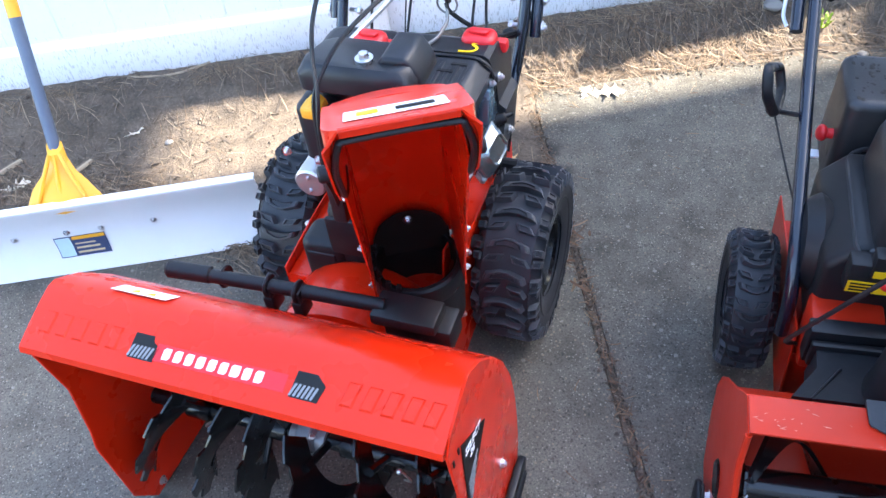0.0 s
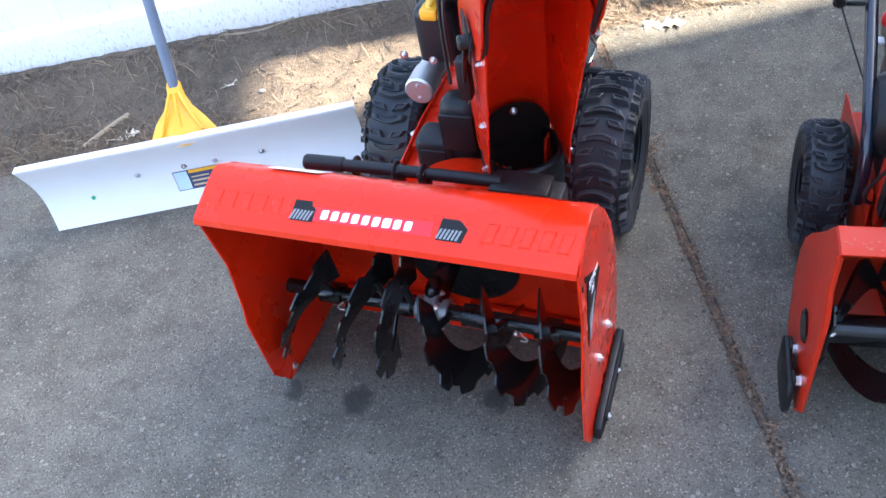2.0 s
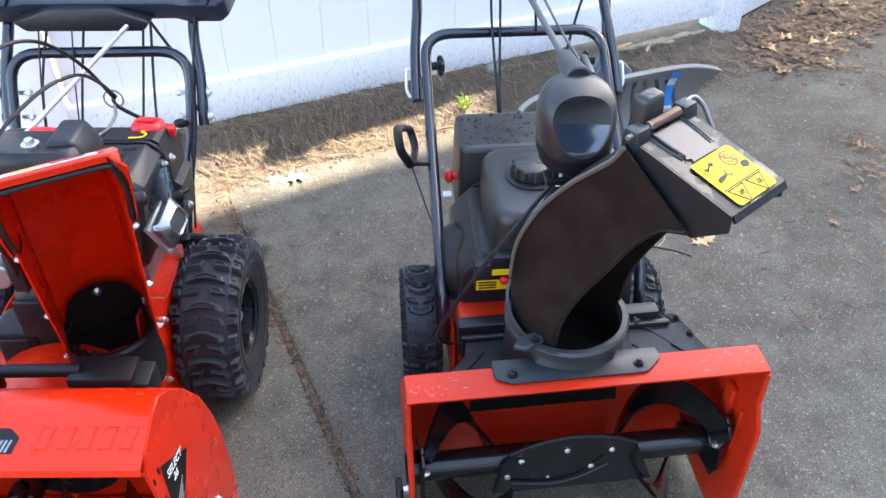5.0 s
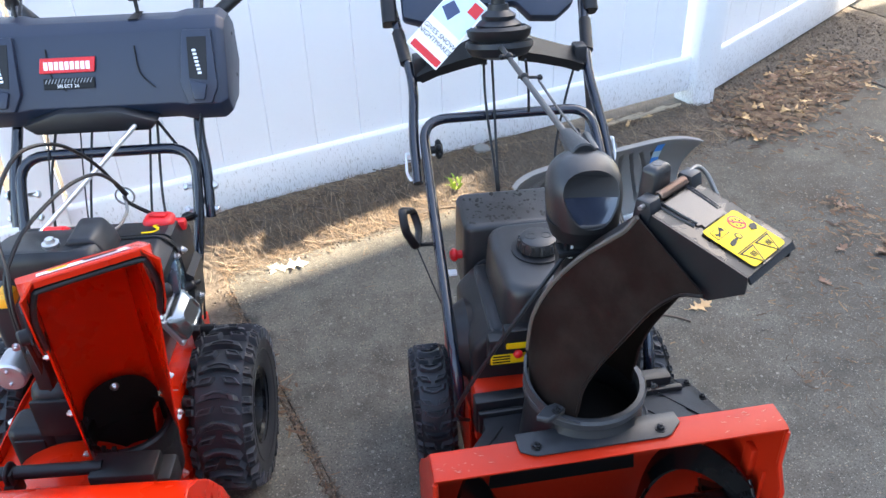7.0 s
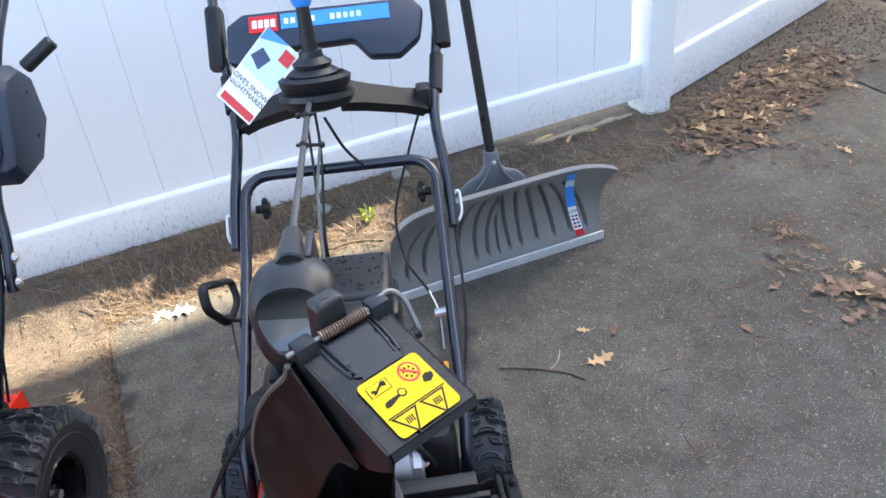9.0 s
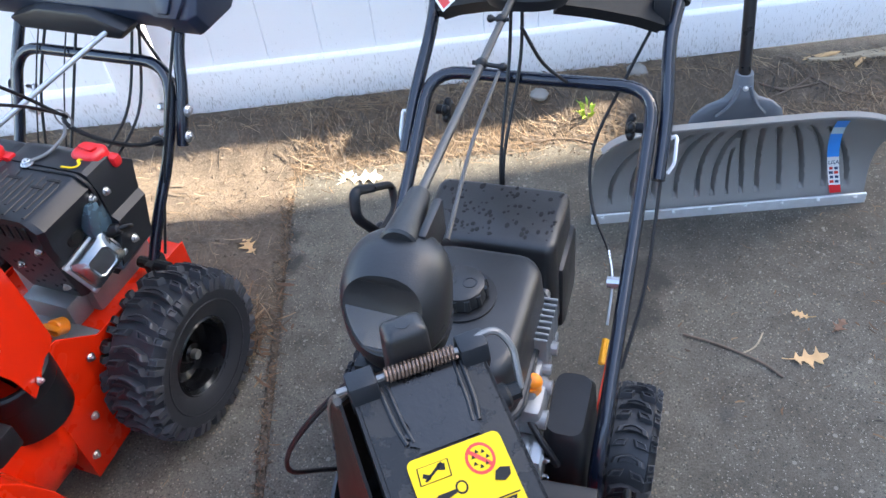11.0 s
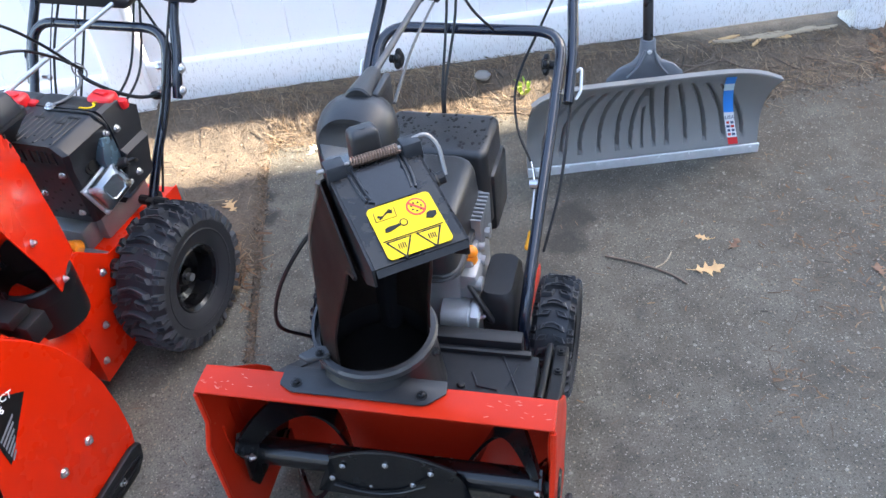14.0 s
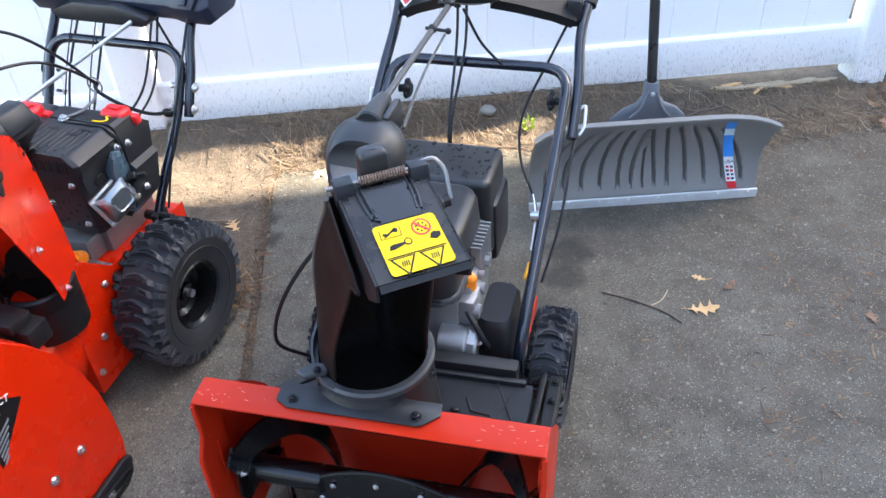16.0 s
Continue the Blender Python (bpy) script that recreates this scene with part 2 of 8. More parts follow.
def damp_plastic():
    """Black plastic with a patchy film of water."""
    mat, n, l, b = nodes_of("damp_black_plastic")
    co = n.new("ShaderNodeTexCoord").outputs["Object"]
    wet = ramp(n, l, noise_node(n, l, co, 38.0, 5.0, 0.65), 0.47, 0.56)
    l.new(blend(n, l, wet, (0.018, 0.0170, 0.0165), (0.009, 0.0088, 0.0090)), b.inputs["Base Color"])
    l.new(number(n, l, "SUBTRACT", 0.46, number(n, l, "MULTIPLY", wet, 0.30)), b.inputs["Roughness"])
    b.inputs["Specular IOR Level"].default_value = 0.34
    bump(n, l, b, number(n, l, "ADD", noise_node(n, l, co, 320.0, 3.0), number(n, l, "MULTIPLY", wet, 0.8)), 0.25, 0.0008)
    return mat


DAMP = damp_plastic()
WET_PLASTIC = surface("wet_dark_plastic", (0.010, 0.0105, 0.012), 0.24, 0, 0.3, 9, 130, 0.45, coat=0.1, spec=0.4)
# glossy cover; its bluish base colour carries the reflected sky
PLASTIC_GLOSS = surface("sky_tinted_gloss_cover", (0.012, 0.017, 0.030), 0.12, 0, 0.15, 7, 300, 0.06, coat=0.9, spec=0.8)
ALU = surface("cast_aluminium", (0.52, 0.53, 0.54), 0.42, 0.9, 0.15, 16, 260, 0.3)
SPRING = surface("brown_spring_steel", (0.22, 0.145, 0.11), 0.42, 0.8, 0.2, 30, 300, 0.1)
DARK_ROD = surface("dull_steel_rod", (0.085, 0.083, 0.082), 0.42, 0.6, 0.15, 18, 200, 0.12)
GREY_ROD = surface("grey_steel_rod", (0.20, 0.195, 0.19), 0.40, 0.7, 0.12, 18, 200, 0.12)
YELLOW = surface("yellow_sticker", (0.72, 0.46, 0.010), 0.50, 0, 0.05, 10, 120, 0.03, spec=0.2)
INK = surface("black_ink", (0.006, 0.006, 0.006), 0.5, 0, 0.1, 10, 100, 0.0, spec=0.25)
RED_INK = surface("red_ink", (0.62, 0.03, 0.02), 0.5, 0, 0.1, 10, 100, 0.0)
WHITE_INK = surface("white_print", (0.78, 0.78, 0.78), 0.45, 0, 0.04, 10, 100, 0.0)
GREY_INK = surface("grey_hatch_print", (0.20, 0.21, 0.22), 0.45, 0, 0.1, 10, 100, 0.0)
BLUE = surface("blue_print", (0.022, 0.27, 0.80), 0.42, 0, 0.1, 12, 100, 0.02)
BLUE_DARK = surface("dark_blue_print", (0.015, 0.06, 0.25), 0.4, 0, 0.1, 12, 100, 0.02)
PALE_BLUE = surface("pale_blue_card", (0.50, 0.66, 0.74), 0.45, 0, 0.15, 30, 100, 0.02)
ORANGE = surface("orange_plastic", (0.90, 0.24, 0.012), 0.38, 0, 0.08, 10, 150, 0.05)
AMBER = surface("amber_yellow_plastic", (0.85, 0.40, 0.025), 0.42, 0, 0.08, 7, 120, 0.08, dust=0.06)
RED_PLASTIC = surface("red_plastic", (0.62, 0.012, 0.016), 0.35, 0, 0.08, 10, 150, 0.05)
WHITE_POLY = surface("white_polyethylene", (0.76, 0.78, 0.80), 0.38, 0, 0.04, 4, 120, 0.08, dust=0.06, dust_col=(0.5, 0.47, 0.43))
GREY_POLY = surface("grey_polyethylene", (0.20, 0.195, 0.188), 0.42, 0, 0.10, 5, 260, 0.25, dust=0.15, dust_col=(0.26, 0.25, 0.23))
GREY_SOCKET = surface("slate_grey_plastic", (0.13, 0.145, 0.165), 0.5, 0, 0.1, 8, 200, 0.12)
SLATE_POLE = surface("blue_grey_pole_paint", (0.085, 0.115, 0.165), 0.38, 0, 0.12, 10, 140, 0.08, dust=0.06)
DARK_POLE = surface("black_pole_paint", (0.014, 0.014, 0.016), 0.30, 0.2, 0.2, 10, 140, 0.05)
GALV = surface("galvanised_strip", (0.72, 0.75, 0.77), 0.45, 0.55, 0.2, 26, 160, 0.12, dust=0.1)
GREEN = surface("green_sticker", (0.02, 0.35, 0.18), 0.5, 0, 0.1, 10, 100, 0.0)
TAN_CARD = surface("tan_label_print", (0.55, 0.42, 0.25), 0.5, 0, 0.2, 40, 200, 0.0)
NAVY = surface("navy_label_print", (0.03, 0.05, 0.12), 0.5, 0, 0.2, 40, 200, 0.0)


def fence_vinyl():
    mat, n, l, b = nodes_of("white_vinyl")
    co = n.new("ShaderNodeTexCoord").outputs["Object"]
    sep = n.new("ShaderNodeSeparateXYZ")
    l.new(co, sep.inputs["Vector"])
    mp = n.new("ShaderNodeMapping")
    mp.inputs["Scale"].default_value = (1.0, 1.0, 0.22)
    l.new(co, mp.inputs["Vector"])
    base = blend(n, l, noise_node(n, l, co, 2.0), (0.90, 0.91, 0.92), (0.93, 0.93, 0.94))
    # mud splashed up from the soil, in short upright specks, thinning out with height
    specks = noise_node(n, l, mp.outputs["Vector"], 230.0, 4.0, 0.7)
    low = n.new("ShaderNodeMapRange")
    low.inputs["From Min"].default_value, low.inputs["From Max"].default_value = 0.42, 0.06
    l.new(sep.outputs["Z"], low.inputs["Value"])
    patch = noise_node(n, l, co, 6.0, 4.0)
    amount = number(n, l, "ADD", number(n, l, "MULTIPLY", low.outputs["Result"], 0.16), number(n, l, "MULTIPLY", patch, 0.14))
    k = ramp(n, l, number(n, l, "ADD", specks, amount), 0.745, 0.805)
    c = blend(n, l, number(n, l, "MULTIPLY", k, 0.50), base, (0.34, 0.31, 0.27))
    l.new(c, b.inputs["Base Color"])
    b.inputs["Roughness"].default_value = 0.38
    bump(n, l, b, noise_node(n, l, co, 40.0), 0.05, 0.001)
    return mat


def concrete():
    mat, n, l, b = nodes_of("broom_worn_concrete")
    co = n.new("ShaderNodeTexCoord").outputs["Object"]
    big, mid = noise_node(n, l, co, 1.1, 6.0, 0.65), noise_node(n, l, co, 9.0, 6.0, 0.7)
    fine = noise_node(n, l, co, 190.0, 5.0, 0.8)
    base = blend(n, l, ramp(n, l, big, 0.40, 0.60), (0.062, 0.056, 0.044), (0.116, 0.104, 0.082))
    base = blend(n, l, ramp(n, l, noise_node(n, l, co, 34.0, 5.0, 0.75), 0.42, 0.66), base, (0.066, 0.058, 0.046))
    base = blend(n, l, ramp(n, l, mid, 0.35, 0.75), base, (0.148, 0.134, 0.107))
    base = blend(n, l, 0.80, base, ramp(n, l, fine, 0.30, 0.70, (0.16, 0.155, 0.15), (0.95, 0.95, 0.95)), "OVERLAY")
    # brown film growing to the right: that side's shade put into the colour
    sep = n.new("ShaderNodeSeparateXYZ")
    l.new(co, sep.inputs["Vector"])
    reach = n.new("ShaderNodeMapRange")
    reach.inputs["From Min"].default_value, reach.inputs["From Max"].default_value = 0.2, 1.7
    l.new(sep.outputs["X"], reach.inputs["Value"])
    film = number(n, l, "MULTIPLY", ramp(n, l, noise_node(n, l, co, 2.7, 7.0, 0.7), 0.30, 0.62), reach.outputs["Result"])
    base = blend(n, l, number(n, l, "MULTIPLY", film, 0.85), base, (0.058, 0.044, 0.031))
    for scale, lim, col, amt in ((260.0, 0.90, (0.40, 0.365, 0.31), 0.55), (170.0, 0.90, (0.030, 0.028, 0.026), 0.7), (140.0, 0.94, (0.26, 0.20, 0.14), 0.6), (330.0, 0.82, (0.040, 0.037, 0.034), 0.7), (85.0, 0.985, (0.34, 0.31, 0.27), 0.45), (110.0, 0.975, (0.045, 0.036, 0.028), 0.6)):
        v = n.new("ShaderNodeTexVoronoi")
        v.inputs["Scale"].default_value = scale
        l.new(co, v.inputs["Vector"])
        sp = n.new("ShaderNodeSeparateColor")
        l.new(v.outputs["Color"], sp.inputs["Color"])
        k = number(n, l, "MULTIPLY", number(n, l, "GREATER_THAN", sp.outputs[0], lim), number(n, l, "LESS_THAN", v.outputs["Distance"], 0.42))
        base = blend(n, l, number(n, l, "MULTIPLY", k, amt), base, col)
    # small damp stains
    v = n.new("ShaderNodeTexVoronoi")
    v.inputs["Scale"].default_value = 7.0
    wob = n.new("ShaderNodeMixRGB")
    l.new(co, wob.inputs[1])
    nz = n.new("ShaderNodeTexNoise")
    nz.inputs["Scale"].default_value = 22.0
    l.new(co, nz.inputs["Vector"])
    l.new(nz.outputs["Color"], wob.inputs[2])
    wob.inputs[0].default_value = 0.05
    l.new(wob.outputs[0], v.inputs["Vector"])
    sp = n.new("ShaderNodeSeparateColor")
    l.new(v.outputs["Color"], sp.inputs["Color"])
    k = number(n, l, "MULTIPLY", number(n, l, "GREATER_THAN", sp.outputs[1], 0.80), ramp(n, l, v.outputs["Distance"], 0.10, 0.19, (1, 1, 1), (0, 0, 0)))
    base = blend(n, l, number(n, l, "MULTIPLY", k, 0.45), base, (0.060, 0.056, 0.052))
    # damp oily spots; the last three are broad, faint dark patches
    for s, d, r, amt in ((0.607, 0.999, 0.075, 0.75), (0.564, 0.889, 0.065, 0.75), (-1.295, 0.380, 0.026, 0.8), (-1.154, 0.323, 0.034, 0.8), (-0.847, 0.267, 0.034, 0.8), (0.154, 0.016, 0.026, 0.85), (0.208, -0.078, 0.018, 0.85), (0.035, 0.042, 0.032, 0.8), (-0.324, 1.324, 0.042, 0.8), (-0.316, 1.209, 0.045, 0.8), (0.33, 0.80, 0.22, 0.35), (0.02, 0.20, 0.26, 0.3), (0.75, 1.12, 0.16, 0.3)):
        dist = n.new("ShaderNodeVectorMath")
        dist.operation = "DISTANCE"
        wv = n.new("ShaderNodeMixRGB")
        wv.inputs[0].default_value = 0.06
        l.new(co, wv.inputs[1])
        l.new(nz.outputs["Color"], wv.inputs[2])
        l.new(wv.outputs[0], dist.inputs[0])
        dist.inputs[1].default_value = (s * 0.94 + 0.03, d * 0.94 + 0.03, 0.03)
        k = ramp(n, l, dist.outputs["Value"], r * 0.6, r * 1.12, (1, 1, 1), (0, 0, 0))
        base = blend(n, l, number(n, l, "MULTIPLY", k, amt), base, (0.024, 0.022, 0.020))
    l.new(base, b.inputs["Base Color"])
    b.inputs["Roughness"].default_value = 0.88
    bump(n, l, b, fine, 0.9, 0.0030)
    return mat


def soil():
    mat, n, l, b = nodes_of("dry_soil")
    co = n.new("ShaderNodeTexCoord").outputs["Object"]
    big, mid, fine = noise_node(n, l, co, 2.2, 6.0, 0.7), noise_node(n, l, co, 16.0, 6.0, 0.75), noise_node(n, l, co, 120.0, 6.0, 0.8)
    c = blend(n, l, ramp(n, l, big, 0.32, 0.68), (0.046, 0.036, 0.027), (0.108, 0.084, 0.062))
    c = blend(n, l, ramp(n, l, mid, 0.4, 0.75), c, (0.140, 0.106, 0.077))
    c = blend(n, l, 0.8, c, ramp(n, l, fine, 0.25, 0.75, (0.2, 0.19, 0.18), (1, 1, 1)), "OVERLAY")
    l.new(c, b.inputs["Base Color"])
    b.inputs["Roughness"].default_value = 0.95
    bump(n, l, b, number(n, l, "ADD", mid, fine), 0.8, 0.006)
    return mat


def island(name, cols, rough=0.8):
    """A colour picked at random for each loose piece."""
    mat, n, l, b = nodes_of(name)
    g = n.new("ShaderNodeNewGeometry")
    r = n.new("ShaderNodeValToRGB")
    el = r.color_ramp.elements
    while len(el) < len(cols):
        el.new(0.5)
    for i, c in enumerate(cols):
        el[i].position, el[i].color = i / (len(cols) - 1), (*c, 1)
    l.new(g.outputs["Random Per Island"], r.inputs["Fac"])
    co = n.new("ShaderNodeTexCoord").outputs["Object"]
    c = blend(n, l, 0.4, r.outputs["Color"], ramp(n, l, noise_node(n, l, co, 300.0), 0.3, 0.7, (0.3, 0.3, 0.3), (0.9, 0.9, 0.9)), "OVERLAY")
    l.new(c, b.inputs["Base Color"])
    b.inputs["Roughness"].default_value = rough
    return mat


VINYL, CONCRETE, SOIL = fence_vinyl(), concrete(), soil()
STRAW = island("dry_straw", [(0.095, 0.060, 0.036), (0.22, 0.146, 0.086), (0.135, 0.088, 0.052), (0.36, 0.265, 0.172), (0.036, 0.027, 0.020), (0.18, 0.112, 0.064)])
LITTER = island("leaf_litter", [(0.085, 0.046, 0.027), (0.17, 0.095, 0.050), (0.050, 0.032, 0.022), (0.24, 0.150, 0.082), (0.115, 0.060, 0.034)])
BITS = island("soil_and_bark_bits", [(0.06, 0.046, 0.035), (0.115, 0.086, 0.062), (0.155, 0.118, 0.086), (0.042, 0.034, 0.028)])
LEAF = surface("dry_oak_leaf", (0.52, 0.32, 0.15), 0.65, 0, 0.25, 30, 260, 0.3)
LEAF_DARK = surface("brown_dry_leaf", (0.20, 0.105, 0.060), 0.65, 0, 0.3, 30, 260, 0.3)
LEAF_PALE = surface("bleached_leaf", (0.62, 0.54, 0.42), 0.65, 0, 0.15, 30, 260, 0.3)
TWIG = surface("dry_twig_bark", (0.13, 0.095, 0.07), 0.85, 0, 0.3, 40, 300, 0.4)
WOOD = surface("weathered_wood", (0.33, 0.26, 0.18), 0.8, 0, 0.3, 25, 260, 0.4)
STONE = surface("grey_stone", (0.20, 0.19, 0.175), 0.8, 0, 0.2, 20, 200, 0.5)
WEED_GREEN = surface("young_weed", (0.30, 0.42, 0.05), 0.6, 0, 0.2, 30, 200, 0.2)
# pale, so that the added unseen blocks bounce light onto the fence
SIDING = surface("shade_block_siding", (0.60, 0.61, 0.63), 0.7, 0, 0.06, 3, 60, 0.2)
SHINGLE = surface("roof_shingle", (0.06, 0.058, 0.056), 0.9, 0, 0.2, 5, 90, 0.4)

# ---- ground, slabs and fence ----
F = pose(0, 0, 0, 0, 0, FENCE_TURN)      # along the fence (s), towards it (d), up
rnd = random.Random(4)
EDGE = [(-7, 1.36), (-3, 1.42), (-2.3, 1.44), (-2.0, 1.39), (-1.6, 1.37), (-1.3, 1.16), (-1.1, 0.96), (-0.60, 0.92), (-0.36, 0.90), (-0.330, 1.585), (0.0, 1.62), (0.5, 1.60), (0.9, 1.50), (1.4, 1.49), (2.87, 1.66), (8, 1.7)]


def edge_at(s):
    """Where the soil begins, measured towards the fence."""
    for (a, u), (b, v) in zip(EDGE, EDGE[1:]):
        if s <= b:
            return u + (v - u) * (s - a) / (b - a)
    return EDGE[-1][1]


def step(a, b, x):
    t = min(max((x - a) / (b - a), 0), 1)
    return t * t * (3 - 2 * t)


def soil_height(s, d):
    w = noise.noise((s * 3.1, d * 3.1, 0)) * 0.05 + noise.noise((s * 11, d * 11, 5)) * 0.025
    e = d - edge_at(s) + w
    bank = step(1.63, 1.79, d + 0.5 * w) * (0.088 - 0.05 * step(0.9, 1.5, s)) * (1 - 0.75 * step(1.7, 2.1, s))
    rough = noise.noise((s * 18, d * 18, 2)) * 0.006 + noise.noise((s * 47, d * 47, 3)) * 0.004
    return -0.014 + 0.022 * step(-0.05, 0.06, e) + bank + rough * step(-0.03, 0.08, e)


def mesh_thing(name, verts, faces, mat, m, label, category="", kind=""):
    me = bpy.data.meshes.new(name)
    me.from_pydata(verts, [], faces)
    me.materials.append(mat)
    ob = new(name, me)
    ob.matrix_world = m
    return tagged(ob, label, category, "", kind)


bm = bmesh.new()
bmesh.ops.create_grid(bm, x_segments=40, y_segments=40, size=400)
ob = link_mesh("ground", moved(bm, pose(0, 0, -0.016)), SOIL)
tagged(ob, "bare brown soil reaching far around", "ground", "", "structure")

cols, rows = 330, 112
S = [-4.2 + 7.9 * i / (cols - 1) for i in range(cols)]
D = [0.35 + 2.25 * (j / (rows - 1)) ** 0.9 for j in range(rows)]
verts = [(s, d, soil_height(s, d)) for d in D for s in S]
faces = [(j * cols + i, j * cols + i + 1, (j + 1) * cols + i + 1, (j + 1) * cols + i) for j in range(rows - 1) for i in range(cols - 1)]
ob = mesh_thing("soil_bank", verts, faces, SOIL, F, "uneven bank of bare brown soil along the fence", "soil", "structure")
for p in ob.data.polygons:
    p.use_smooth = True


def slab(poly, label):
    b = prism(poly, "z", -0.10, 0.0, 0.006, 2)
    o = link_mesh("pavement", b, CONCRETE)
    o.matrix_world = F
    return tagged(o, label, "concrete slab", "slabs of the drive", "structure")


J = -0.337
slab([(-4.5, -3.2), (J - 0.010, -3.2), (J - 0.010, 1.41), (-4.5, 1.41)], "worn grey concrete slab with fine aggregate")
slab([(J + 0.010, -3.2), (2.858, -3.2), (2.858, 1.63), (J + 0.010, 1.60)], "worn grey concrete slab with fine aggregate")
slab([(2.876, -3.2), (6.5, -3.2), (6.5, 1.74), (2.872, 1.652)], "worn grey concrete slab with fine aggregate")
slab([(3.655, 1.76), (7.0, 1.80), (7.0, 2.9), (3.79, 2.9), (3.765, 2.29)], "light grey concrete slab lying in the soil")

# dirt packed in the joint
verts, faces = [], []
for k in range(240):
    d = -3.0 + 4.5 * k / 239
    for c in range(5):
        verts.append((J - 0.014 + 0.007 * c, d, -0.011 + 0.007 * noise.noise((c * 2.2, d * 30, 1)) + (0.006 if 0 < c < 4 else -0.004)))
for k in range(239):
    for c in range(4):
        faces.append((k * 5 + c, k * 5 + c + 1, k * 5 + c + 6, k * 5 + c + 5))
mesh_thing("joint_dirt", verts, faces, SOIL, F, "dark dirt packed in the slab joint", "dirt", "structure")

# fence: posts, bottom rails and tongue-and-groove boards
fence = thing("fence", F, "white vinyl privacy fence with mud-splashed bottom rail", "fence")
tagged(fence, kind="structure")
RAIL_D, PITCH, TOP = 1.86, 0.1702, 1.84
P1, P2 = -0.79, 1.95


def board_mesh(w, z0, z1, th=0.022):
    g = 0.0025
    return prism([(-w / 2 + 0.0002, 0.0028), (-w / 2 + g, 0), (w / 2 - g, 0), (w / 2 - 0.0002, 0.0028), (w / 2 - 0.0002, th), (-w / 2 + 0.0002, th)], "z", z0, z1)


def rail_mesh(a, b, d, z0, z1, th=0.05):
    return prism([(d, z0), (d, z1 - 0.012), (d + 0.006, z1 - 0.003), (d + 0.014, z1), (d + th, z1), (d + th, z0)], "x", a, b, 0.003, 2)


def post_mesh(s, d, w, z0, z1):
    return join(box(s - w / 2, s + w / 2, d - w / 2, d + w / 2, z0, z1, 0.008, 3), skin([rrect(s, d, w + 0.02, w + 0.02, 0.01, z1), rrect(s, d, w + 0.02, w + 0.02, 0.01, z1 + 0.025), rrect(s, d, 0.02, 0.02, 0.004, z1 + 0.06)]))


BOARD = None


def panel(parent, a, b, zr0, zr1, first, m=None):
    """One bay: a bottom rail, a top rail and the boards between them."""
    global BOARD
    part("bottom_rail", rail_mesh(a, b, RAIL_D, zr0, zr1), VINYL, parent, "bottom rail splashed with mud")
    part("top_rail", rail_mesh(a, b, RAIL_D, TOP - 0.14, TOP), VINYL, parent)
    x = first
    while x > a:
        x -= PITCH
    x += PITCH / 2
    while x < b:
        lo, hi = max(x - PITCH / 2, a), min(x + PITCH / 2, b)
        if hi - lo > 0.02:
            if hi - lo < PITCH - 0.001 or BOARD is None:
                o = part("board", board_mesh(hi - lo, zr1 - 0.02, TOP - 0.13), VINYL, parent)
                if hi - lo > PITCH - 0.001:
                    BOARD = o.data
            else:
                o = new("board", BOARD)
                o.parent = parent
            o.location = ((lo + hi) / 2, RAIL_D + 0.016, 0)
        x += PITCH


panel(fence, P1 + 0.0635, P2 - 0.0635, 0.094, 0.254, -0.543)
panel(fence, -3.4, P1 - 0.0635, 0.072, 0.224, -1.05)
for s in (P1, P2, -3.4 - 0.063):
    part("post", post_mesh(s, RAIL_D + 0.02, 0.127, -0.05, TOP + 0.02), VINYL, fence)
# beyond the right-hand post the fence bends away
G = F @ Matrix.Translation((P2, RAIL_D, 0)) @ pose(0, 0, 0, 0, 0, 19.4) @ Matrix.Translation((0, -RAIL_D, 0))
fence_far = thing("fence", G, "white vinyl fence bay turning away behind bare soil", "fence")
tagged(fence_far, kind="structure")
panel(fence_far, 0.07, 2.5, 0.03, 0.235, 0.07)
part("post", post_mesh(2.563, RAIL_D + 0.02, 0.127, -0.05, TOP + 0.02), VINYL, fence_far)

# unseen house-like blocks, added to shade the drive and leave a sun strip
house = thing("house", F, "unseen house-like blocks added to shade the drive", "house")
part("wall", box(9.0, 18.0, -14.0, 2.20, -0.1, 11.6, 0.01), SIDING, house)
part("wing", box(9.0, 13.0, 2.205, 2.85, -0.1, 7.55, 0.01), SIDING, house)
# hung in the air only to end the sunlit strip on the left
part("sun_strip_stop", box(9.0, 9.2, 2.205, 2.85, 9.62, 11.6, 0.01), SIDING, house)
# these two are added to cut skylight behind and to the right
part("rear_sky_blocker", box(-9.0, 8.99, -7.4, -6.4, -0.1, 4.2, 0.01), SIDING, house)
part("garage", box(4.3, 8.99, -6.39, 0.85, -0.1, 6.2, 0.01), SIDING, house)
part("roof", prism([(-14.3, 11.6), (2.18, 11.6), (-6.0, 14.2)], "x", 8.95, 18.3), SHINGLE, house)

